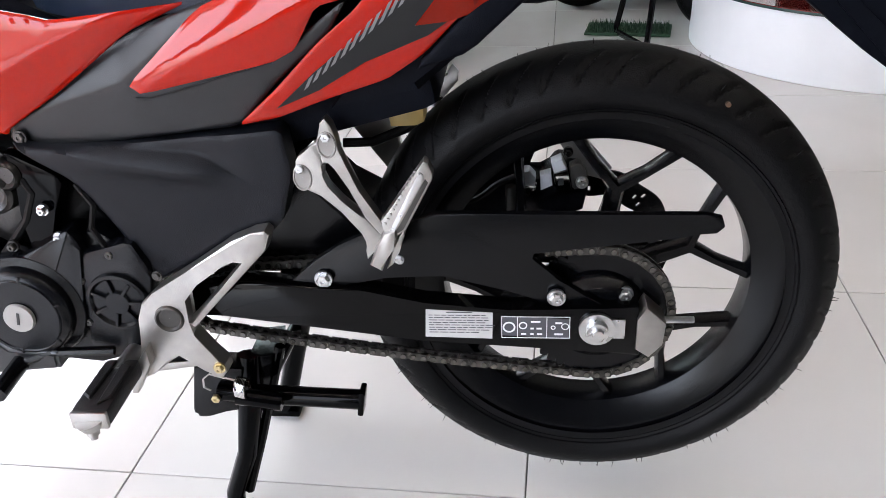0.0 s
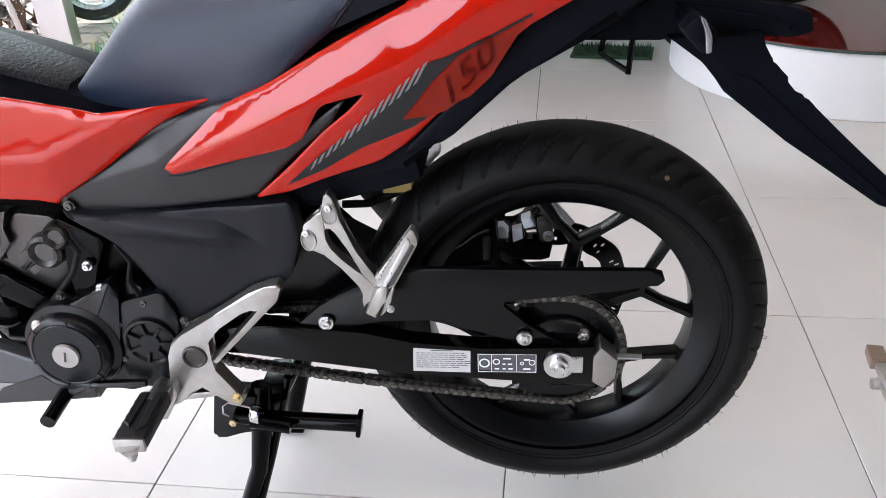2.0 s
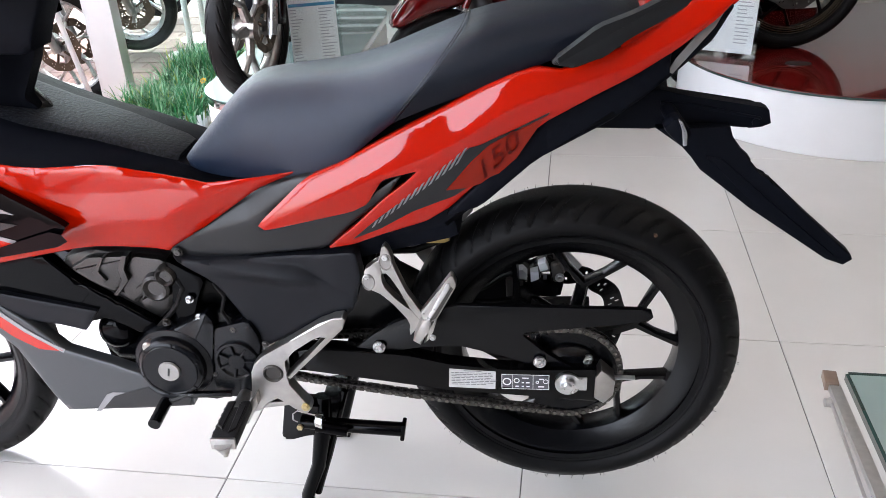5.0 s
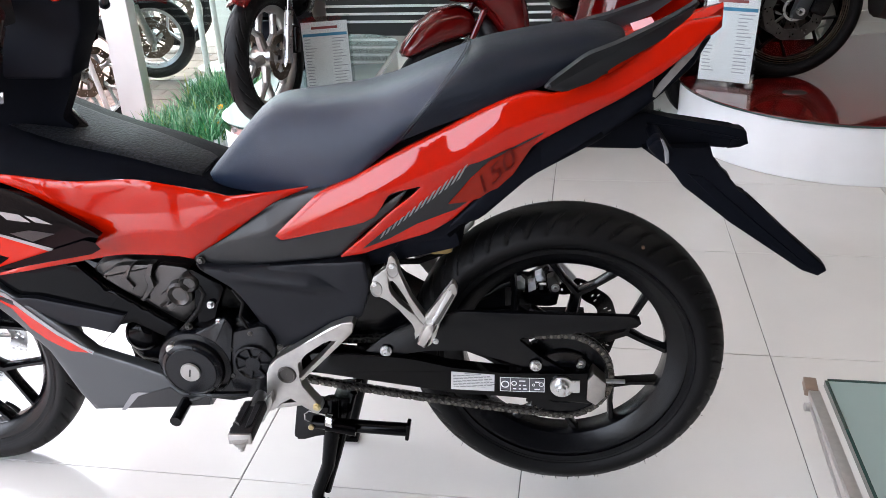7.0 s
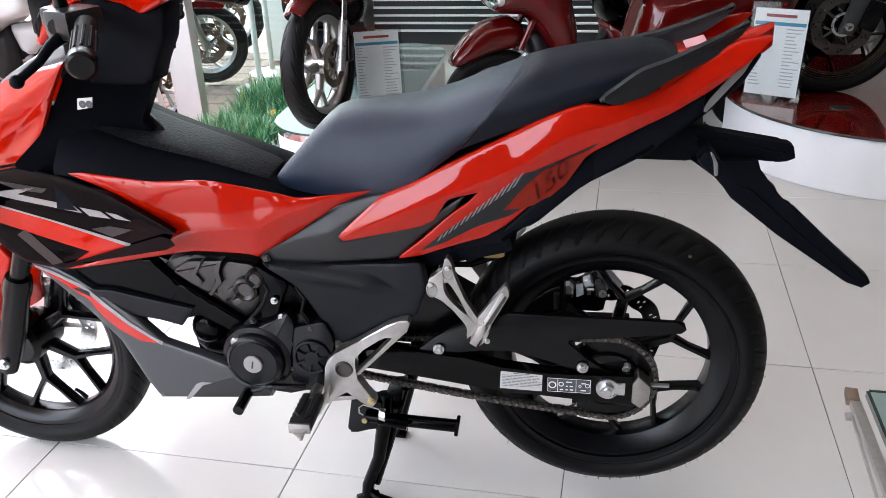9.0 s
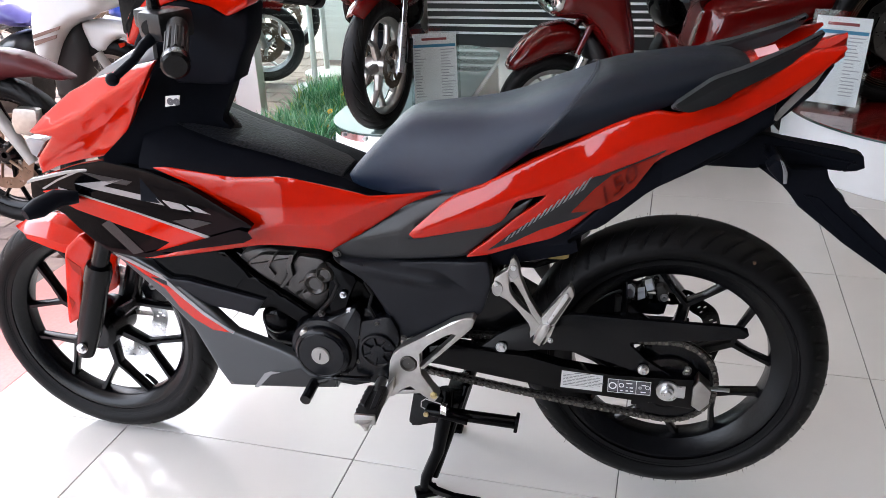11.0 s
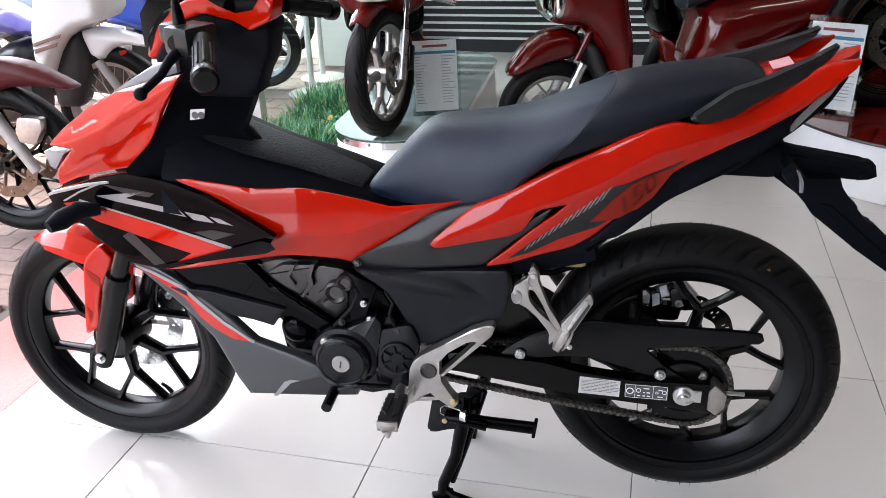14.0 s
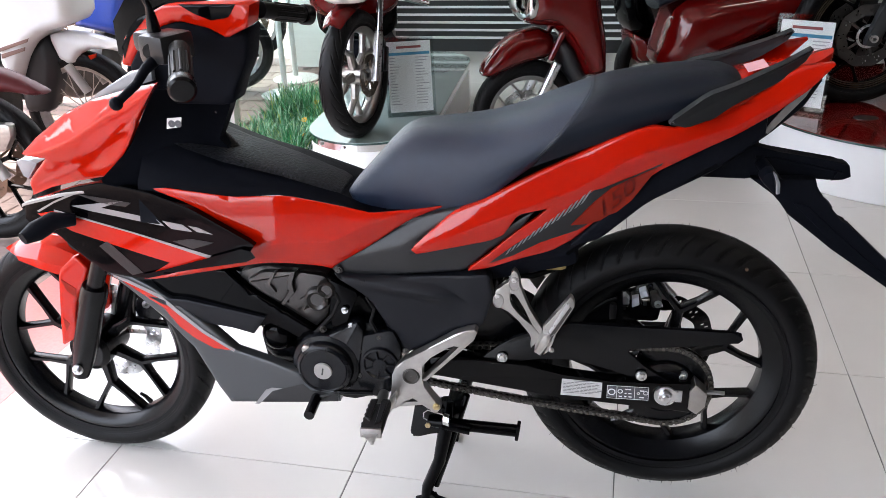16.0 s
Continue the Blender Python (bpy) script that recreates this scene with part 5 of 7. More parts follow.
bolt(bike, (cb[0], -0.136, cb[1]), 0.0045, 0.004, M_ALUDARK)
bm = tube([Vector((-0.585, -0.14, 0.315)), Vector((-0.66, -0.15, 0.318)), Vector((-0.7, -0.155, 0.305))], 0.006, 8)
tube([(-0.7, -0.15, 0.305), (-0.7, -0.21, 0.3)], 0.011, 10, bm)
part("gear_lever", bm, M_BLACKMETAL, bike, "black gear lever with rubber toe peg")

part("engine_core", prism([(-0.786, 0.557), (-0.663, 0.547), (-0.598, 0.504), (-0.557, 0.405), (-0.54, 0.347), (-0.554, 0.277), (-0.643, 0.25), (-0.82, 0.27), (-0.835, 0.4)], -0.08, 0.08, 0.01), M_BLACKMETAL, bike, "dark frame and engine core")
part("frame_side", prism([(-0.393, 0.513), (-0.344, 0.578), (-0.318, 0.564), (-0.348, 0.491), (-0.31, 0.467), (-0.271, 0.448), (-0.288, 0.415), (-0.376, 0.383), (-0.448, 0.383), (-0.397, 0.439)], -0.07, 0.07, 0.01), M_BLACKMETAL, bike, "black frame side")
part("hugger", prism([(-0.196, 0.385), (-0.174, 0.447), (-0.133, 0.491), (-0.068, 0.52), (-0.064, 0.505), (-0.093, 0.463), (-0.1, 0.384)], 0.06, 0.1, 0.006), M_PLASTIC, bike, "black inner mudguard")

# hidden structure between the panels: frame, rear shock, hugger
bm = tube([(-0.95, 0, 0.85), (-0.8, 0, 0.68), (-0.55, 0, 0.62), (-0.3, 0, 0.68), (0.1, 0, 0.84)], 0.03, 10)
tube([(-0.55, 0, 0.62), (-0.46, 0, 0.36)], 0.04, 10, bm)
part("frame", bm, M_BLACKMETAL, bike, "black steel frame")
part("battery_box", box((-0.34, 0, 0.63), (0.3, 0.19, 0.14), pose(0, 0, 0, 0, -14, 0), 0.02), M_PLASTIC, bike)
part("under_seat_tray", prism([(-0.3, 0.6), (-0.22, 0.69), (-0.08, 0.8), (0.12, 0.9), (0.12, 0.86), (0.05, 0.8), (-0.08, 0.735), (-0.2, 0.62)], -0.1, 0.1, 0.01), M_PLASTIC, bike, "matt black under-seat tray")
part("rear_shock", tube([(-0.33, 0.02, 0.6), (-0.4, 0.02, 0.42)], 0.03, 12), M_MAROON, bike, "dark red rear shock spring")

# front fork, fender, lamps
fork = bmesh.new()
for s in (-1, 1):
    tube([(-1.272, 0.09 * s, 0.276), (-1.256, 0.09 * s, 0.318), (-1.24, 0.09 * s, 0.36), (-1.187, 0.09 * s, 0.5)], [0.018, 0.024, 0.0265, 0.0265], 18, fork)
    tube([(-1.2, 0.09 * s, 0.467), (-1.19, 0.09 * s, 0.492), (-1.185, 0.09 * s, 0.505)], [0.0285, 0.0285, 0.026], 18, fork)
    tube([(-1.187, 0.09 * s, 0.5), (-1.03, 0.09 * s, 0.87)], 0.018, 14, fork)
part("fork", fork, M_BLACKMETAL, bike, "black telescopic front fork")
bolt(bike, (-1.257, -0.116, 0.307), 0.009, 0.01)
FE = [(-1.414, 0.542), (-1.386, 0.533), (-1.332, 0.523), (-1.287, 0.512), (-1.215, 0.525)]
FT = [(-1.447, 0.54), (-1.402, 0.565), (-1.341, 0.58), (-1.3, 0.574), (-1.246, 0.539)]
rings = []
for (xe, ze), (xt, zt), w in zip(FE, FT, (0.02, 0.045, 0.058, 0.062, 0.062)):
    xm, zm = (xe + xt) / 2, ze + (zt - ze) * 0.35
    rings.append([(xe, -w, ze), (xe + (xt - xe) * 0.25, -w * 0.98, zm), (xe + (xt - xe) * 0.6, -w * 0.55, ze + (zt - ze) * 0.85), (xt, 0, zt), (xe + (xt - xe) * 0.6, w * 0.55, ze + (zt - ze) * 0.85), (xe + (xt - xe) * 0.25, w * 0.98, zm), (xe, w, ze), (xe, w * 0.9, ze), (xm, 0, zt - 0.012), (xe, -w * 0.9, ze)])
ff = part("front_fender", loft(rings), M_RED, bike, "glossy orange-red front fender", angle=25)
S_FF = Skin(-0.075, [(-1.273, 0.528), (-1.226, 0.568), (-1.2, 0.538), (-1.224, 0.493), (-1.247, 0.457), (-1.261, 0.413), (-1.267, 0.365), (-1.31, 0.34), (-1.299, 0.402)])
panel("fender_stay", ff, M_RED, S_FF, 0.012, 0.012, "red fender side shield", pair=True)
for pts in ([(-1.272, 0.512), (-1.241, 0.489), (-1.245, 0.467), (-1.262, 0.482)], [(-1.289, 0.415), (-1.277, 0.399), (-1.289, 0.381)]):
    decal("vent", ff, M_REDG, S_FF, pts)
for s in (1, -1):
    bm = tube([(-1.15, -0.15 * s, 0.685), (-1.18, -0.175 * s, 0.691), (-1.2, -0.205 * s, 0.682), (-1.212, -0.23 * s, 0.677)], [0.012, 0.018, 0.02, 0.012], 12)
    part("turn_signal", bm, M_PLASTIC, bike, "black front turn signal stalk and lens")
part("headlamp", prism([(-1.336, 0.759), (-1.321, 0.765), (-1.288, 0.756), (-1.316, 0.72), (-1.328, 0.727)], -0.036, 0.036, 0.004), M_LENS, bike, "clear headlamp lens under the cowl nose")

# handlebar and instruments
part("handlebar", tube([(-0.9, -0.2, 1.02), (-0.92, 0, 1.02), (-0.9, 0.2, 1.02)], 0.014, 12), M_BLACKMETAL, bike)
for s in (-1, 1):
    p, q = Vector((-0.853, 0.19 * s, 1.022)), Vector((-0.802, 0.3 * s, 0.993))
    d = (q - p).normalized()
    g = part("grip", tube([p, q], 0.0175, 18), M_RUBBER, bike, "ribbed black rubber grip")
    for k in range(10):
        a = 2 * math.pi * k / 10
        u = d.orthogonal().normalized()
        o = (u * math.cos(a) + d.cross(u) * math.sin(a)) * 0.0172
        part("rib", tube([p.lerp(q, 0.3) + o, p.lerp(q, 0.9) + o], 0.0028, 6), M_RUBBER, g)
    part("bar_end", tube([q, q + d * 0.004, q + d * 0.022, q + d * 0.026], [0.02, 0.0225, 0.0225, 0.018], 24), M_BLACKMETAL, g)
    bm = box((-0.888, 0.165 * s, 1.022), (0.062, 0.075, 0.05), pose(0, 0, 0, 0, 0, 22 * s), 0.012)
    box((-0.92, 0.155 * s, 1.03), (0.05, 0.04, 0.035), pose(0, 0, 0, 0, 0, 22 * s), 0.01, bm)
    sw = part("switch_housing", bm, M_GREYP, bike, "dark grey switch housing")
    lv = [(-0.9, 0.19 * s, 1.005), (-0.905, 0.22 * s, 0.995), (-0.908, 0.25 * s, 0.978), (-0.93, 0.285 * s, 0.955)]
    lever = part("lever", tube(lv, [0.011, 0.009, 0.0075, 0.007], 10), M_PLASTIC, sw, "black hand lever")
    bm = bmesh.new()
    bmesh.ops.create_icosphere(bm, subdivisions=2, radius=0.0115, matrix=Matrix.Translation(lv[-1]))
    part("lever_ball", bm, M_PLASTIC, lever)
    part("mirror_stem", tube([(-0.905, 0.165 * s, 1.04), (-0.905, 0.167 * s, 1.06), (-0.905, 0.17 * s, 1.09), (-0.92, 0.2 * s, 1.17), (-0.93, 0.25 * s, 1.24)], [0.012, 0.011, 0.006, 0.006, 0.006], 10), M_BLACKMETAL, bike, "black mirror stem")
S_HEAD = Skin((-1.06, -0.06, -0.8, -0.1), [(-1.037, 0.967), (-1.021, 1.017), (-0.98, 1.052), (-0.921, 1.079), (-0.753, 1.083), (-0.762, 1.042), (-0.806, 1.022), (-0.838, 1.038), (-0.898, 1.05), (-0.94, 1.039), (-0.983, 1.011), (-1.018, 0.964)])
hc = panel("head_cowl", bike, M_RED, S_HEAD, 0.05, 0.012, "orange-red handlebar cowl")
decal("windscreen", hc, M_GLOSSBLACK, S_HEAD, [(-1.03, 0.999), (-1.004, 1.036), (-0.966, 1.068), (-0.94, 1.078), (-0.97, 1.05), (-1.004, 1.021), (-1.027, 0.978)], label="smoked windscreen edge")
decal("instrument", hc, M_GLOSSBLACK, S_HEAD, [(-0.893, 1.079), (-0.779, 1.081), (-0.796, 1.059), (-0.831, 1.053), (-0.864, 1.064)], label="dark instrument face")
bm = loft([[(x, y * w, z) for y, z in ((-1, zb), (-0.9, zt), (0.9, zt), (1, zb))] for x, w, zb, zt in ((-1.06, 0.03, 0.98, 1.04), (-1.02, 0.05, 0.96, 1.08), (-0.95, 0.07, 0.94, 1.1), (-0.84, 0.07, 0.93, 1.08))])
part("instrument_pod", bm, M_GLOSSBLACK, bike, "gloss black instrument pod")
S_STEER = Skin((-1.0, -0.075, -0.8, -0.07), [(-1.016, 0.964), (-0.981, 1.014), (-0.943, 1.04), (-0.905, 1.05), (-0.849, 1.036), (-0.819, 1.018), (-0.776, 1.038), (-0.788, 0.974), (-0.811, 0.932), (-0.827, 0.894), (-0.993, 0.897)])
panel("steering_cover", bike, M_PLASTIC, S_STEER, 0.06, 0.014, "matt black steering cover")
lb = [(-0.897, 0.903), (-0.87, 0.905), (-0.874, 0.888), (-0.901, 0.884)]
label = part("label_plate", prism(lb, -0.192, -0.19), M_STICKER, bike, "small white sticker with two dark round symbols")
for u in (0.28, 0.72):
    cx, cz = lb[0][0] + (lb[1][0] - lb[0][0]) * u, (lb[0][1] + lb[3][1]) / 2
    part("symbol", disc(0.0065, -0.1926, -0.192, (cx, 0, cz), 16), M_INK, label)

# graphics on the tail, rear brake, reservoir
S = S_TAIL
M_NUMBER = material("dark_red_print", (0.17, 0.006, 0.003), 0.35, coat=0.5, spec=0.1)
gr = decal("graphic", tail, M_GREYP, S, [(-0.346, 0.612), (-0.301, 0.651), (-0.253, 0.685), (-0.207, 0.722), (-0.16, 0.764), (-0.146, 0.767), (-0.093, 0.79), (-0.045, 0.814), (-0.048, 0.809), (-0.13, 0.768), (-0.159, 0.74), (-0.198, 0.693), (-0.166, 0.695), (-0.186, 0.682), (-0.25, 0.658), (-0.3, 0.63)], label="dark grey graphic field")
decal("graphic", tail, M_REDG, S, [(-0.197, 0.693), (-0.157, 0.739), (-0.129, 0.768), (-0.053, 0.805), (-0.093, 0.74), (-0.132, 0.703), (-0.166, 0.695)], 0.0016, label="deep red field")
x0, z0 = [(-0.311, 0.638)][0]
x1, z1 = [(-0.168, 0.751)][0]
d = Vector((x1 - x0, z1 - z0)).normalized()
up = Vector((0.55, 1.0)).normalized()
for k in range(7):
    u = k / 7
    h = 0.015 + 0.017 * u
    base = Vector((x0 + (x1 - x0) * u, z0 + (z1 - z0) * u)) - up * 0.008
    for off in (0.0, 0.0125):
        p = base + d * off
        decal("letter_bar", gr, M_SILVERG, S, [p, p + d * 0.0068, p + d * 0.0068 + up * h, p + up * h], 0.002)
c0, c1 = [(-0.154, 0.712), (-0.097, 0.768)]
ang = math.atan2(c1[1] - c0[1], c1[0] - c0[0])
cm = Vector(((c0[0] + c1[0]) / 2, (c0[1] + c1[1]) / 2))
rot = Matrix.Translation((cm.x, S.y(cm.x, cm.y) - 0.0035, cm.y)) @ Matrix.Rotation(-ang, 4, "Y") @ Matrix.Rotation(radians(90), 4, "X") @ Matrix.Diagonal((1.45, 1, 1, 1))
num = writing("number", "150", 0.04, M_NUMBER, tail, rot, 0.5, "dark number 150")
for v in num.data.vertices:
    v.co.y = S.y(v.co.x, v.co.z) - 0.0045
cal = part("rear_caliper", prism([(-0.107, 0.41), (-0.107, 0.44), (-0.096, 0.462), (-0.067, 0.45), (-0.05, 0.478), (-0.02, 0.476), (-0.009, 0.445), (-0.016, 0.409)], 0.042, 0.095, 0.006, soft=1), M_CRANK, bike, "dark cast rear brake caliper")
for top, low in (([(-0.096, 0.474), (-0.084, 0.476), (-0.076, 0.467), (-0.077, 0.457), (-0.093, 0.457)], [(-0.096, 0.456), (-0.075, 0.455), (-0.077, 0.438), (-0.09, 0.435)]),
                 ([(-0.058, 0.486), (-0.045, 0.492), (-0.038, 0.477), (-0.054, 0.472)], [(-0.055, 0.471), (-0.037, 0.475), (-0.031, 0.446), (-0.05, 0.442)])):
    lug = part("lug", prism(low, 0.026, 0.046, 0.003), M_CHROME, cal, "polished caliper lug")
    part("lug_face", prism(top, 0.024, 0.046, 0.003), M_BRIGHT, lug, "machined face, reflected floor painted in as a pale colour")
    cx, cz = sum(p[0] for p in low) / 4, sum(p[1] for p in low) / 4
    part("window", box((cx - 0.002, 0.0255, cz + 0.002), (0.007, 0.002, 0.009), bevel=0.0005, seg=1), M_DARK, lug)
part("bridge", prism([(-0.071, 0.466), (-0.057, 0.47), (-0.055, 0.452), (-0.07, 0.445)], 0.032, 0.05, 0.003), M_BRIGHT, cal, "machined bridge, reflected floor painted in as a pale colour")
part("slide_arm", prism([(-0.036, 0.478), (-0.022, 0.484), (-0.012, 0.47), (-0.013, 0.45), (-0.03, 0.446)], 0.03, 0.05, 0.004, soft=1), M_ALUDARK, cal, "grey alloy slide arm")
bolt(cal, (-0.019, 0.03, 0.458), 0.006, 0.007)
bolt(cal, (-0.037, 0.034, 0.498), 0.0045, 0.012, M_BLACKMETAL)
part("bleed_cylinder", tube([(-0.108, 0.04, 0.449), (-0.106, 0.04, 0.425), (-0.105, 0.04, 0.405)], [0.007, 0.0085, 0.0085], 12), M_ALUDARK, cal)
part("caliper_bracket", prism([(-0.052, 0.506), (-0.019, 0.509), (0.021, 0.462), (0.008, 0.447), (-0.02, 0.455)], 0.062, 0.072, 0.003), M_FORK, bike, "alloy caliper bracket plate")
part("brake_hose", tube(chaikin([(-0.1, 0.03, 0.467), (-0.124, 0.03, 0.457), (-0.146, 0.03, 0.437), (-0.175, 0.03, 0.427)], 2, closed=False), 0.0042, 8), M_RUBBER, bike, "black brake hose")
res = part("reservoir", prism([(-0.246, 0.579), (-0.243, 0.586), (-0.204, 0.587), (-0.205, 0.562), (-0.214, 0.558), (-0.244, 0.557)], -0.035, 0.01, 0.004), M_FLUID, bike, "amber brake fluid reservoir")
part("reservoir_cap", prism([(-0.238, 0.586), (-0.236, 0.602), (-0.206, 0.608), (-0.204, 0.586)], -0.04, 0.015, 0.004), M_PLASTIC, res, "black cap")
part("guard_plate", prism([(-0.205, 0.565), (-0.174, 0.616), (-0.167, 0.607), (-0.168, 0.595), (-0.196, 0.563)], 0.015, 0.02, 0.002), M_STEEL, bike, "bright ribbed plate")
part("cable", tube([Vector((x, 0.0, z)) for x, z in [(-0.308, 0.525), (-0.272, 0.526), (-0.23, 0.543), (-0.213, 0.555)]], 0.006, 8), M_RUBBER, bike, "black hose")

# ---- display podiums ----
def stadium(r, dx, dy, n=40):
    """The outline of a round end, drawn out by dx, dy."""
    a0 = math.atan2(dy, dx)
    pts = [(r * math.cos(a0 + math.pi / 2 + math.pi * k / n), r * math.sin(a0 + math.pi / 2 + math.pi * k / n)) for k in range(n + 1)]
    return pts + [(dx + r * math.cos(a0 - math.pi / 2 + math.pi * k / n), dy + r * math.sin(a0 - math.pi / 2 + math.pi * k / n)) for k in range(n + 1)]


def slab(pts, z0, z1, grow=0.0, bevel=0.0):
    k = 1.0
    bm = prism([(x * (1 + grow), y * (1 + grow)) for x, y in pts], z0, z1, bevel)
    bm.transform(Matrix(((1, 0, 0, 0), (0, 0, 1, 0), (0, 1, 0, 0), (0, 0, 0, 1))))
    return bm


def podium(label, c, r, d, h, top_mat, rim_mat, rim_h):
    pod = thing("display_podium", label, "podium", pose(c[0], c[1], 0))
    out = stadium(r, *d)
    part("skirt", slab(out, 0.002, h - rim_h), M_WHITE, pod, "scuffed white skirt", angle=30)
    part("rim", slab(out, h - rim_h, h - 0.008, 0.006), rim_mat, pod, angle=30)
    part("top", slab(out, h - 0.008, h, 0.018, 0.002), top_mat, pod, angle=30)
    part("edge", slab(out, h - 0.0105, h - 0.0025, 0.0205), M_GLASSEDGE, pod, "dark edge of the top", angle=30)
    return pod


pod_r = podium("white oval podium with glossy dark red top", (1.2, 2.46), 0.675, (1.3, 0.45), 0.24, M_REDTOP, M_DARK, 0.014)
pod_l = podium("white oval podium with glass top and chrome band", (-1.1, 1.9), 0.265, (-0.06, 1.15), 0.25, M_FROST, M_CHROME, 0.04)
for a in (-2.2, -1.75):
    bm = disc(0.009, 0, -0.006, (0, 0, 0), 14)
    ob = part("screw", bm, M_STEEL, pod_l)
    ob.matrix_basis = pose(0.268 * math.cos(a), 0.268 * math.sin(a), 0.226, 0, 0, math.degrees(a) + 90)
bm = slab([(0.05 * math.cos(q * 0.26), 0.035 * math.sin(q * 0.26)) for q in range(24)], 0.24, 0.2425)
part("badge", bm, M_ALUDARK, pod_r, "small oval metal badge").location = (-0.252, -0.256, 0)


# ---- parked motorcycles and scooters ----
def arc_fender(c, R, a0, a1, w, mat, parent, name, lip=0.04, label=""):
    rings = []
    for k in range(13):
        a = radians(a0 + (a1 - a0) * k / 12)
        d = Vector((math.cos(a), 0, math.sin(a)))
        ww = w * (0.6 + 0.4 * math.sin(math.pi * (0.12 + 0.8 * k / 12)))
        rings.append([Vector(c) + d * (R + dz) + Vector((0, y * ww, 0)) for y, dz in ((-1, -lip), (-0.95, -0.01), (-0.5, 0.008), (0, 0.014), (0.5, 0.008), (0.95, -0.01), (1, -lip), (0.9, -lip), (0.85, -0.014), (0, 0.006), (-0.85, -0.014), (-0.9, -lip))])
    return part(name, loft(rings), mat, parent, label, angle=40)


def oval(x, hw, zb, zt, n=16, e=0.7):
    """A rounded cross-section at x."""
    out = []
    for k in range(n):
        a = 2 * math.pi * k / n
        c, s = math.cos(a), math.sin(a)
        out.append((x, hw * math.copysign(abs(c) ** e, c), (zb + zt) / 2 + (zt - zb) / 2 * math.copysign(abs(s) ** e, s)))
    return out


def hull(name, parent, mat, pts, w, reach=0.05, label="", res=0.022, soft=1, edge=0.3, y=0.0):
    """A moulded hollow form: an outline in x and z, puffed out to both sides."""
    poly = chaikin([Vector(p) for p in pts], soft, 0.14) if soft else [Vector(p) for p in pts]
    bm = sheet(poly, lambda x, z: 0.0, 1.0, res)
    for v in bm.verts:
        d = min(1.0, edge_distance(Vector((v.co.x, v.co.z)), poly) / reach)
        v.co.y = y + (-1 if v.co.y < 0.5 else 1) * w * (edge + (1 - edge) * math.sqrt(1 - (1 - d) ** 2))
    return part(name, bm, mat, parent, label, angle=60)


def wheels(b, R, mat, rim_mat, disc_mat, n=150, count=6, thin=1.0, disc_r=0.11):
    rim = R - 0.062
    for nm, x, k in (("front_wheel", 0, n), ("rear_wheel", 1.23, 90)):
        w = wheel(nm, b, Vector((x, 0, R)), R, 0.044, rim, rim - 0.026, radians(40), radians(30 * 3 / count), rim_mat, 0.03, 0, 2 * math.pi / 26, 0.5, rj=rim * 0.5, hub=0.04, n=k, count=count, thin=thin, label="front wheel" if x == 0 else "rear wheel")
        if disc_mat:
            for s in (-1, 1):
                brake_disc(w, 0.062 * s, disc_r, disc_r * 0.66, 24, disc_mat)


def fork(b, R, tube_mat, leg_mat, z_top=0.8):
    for s in (-1, 1):
        part("fork_leg", tube([(-0.005, s * 0.085, R - 0.02), (0.06, s * 0.085, R + 0.2)], [0.02, 0.022], 12), leg_mat, b, "fork leg")
        part("fork_tube", tube([(0.06, s * 0.085, R + 0.2), (0.19, s * 0.085, z_top)], 0.014, 10), tube_mat, b)


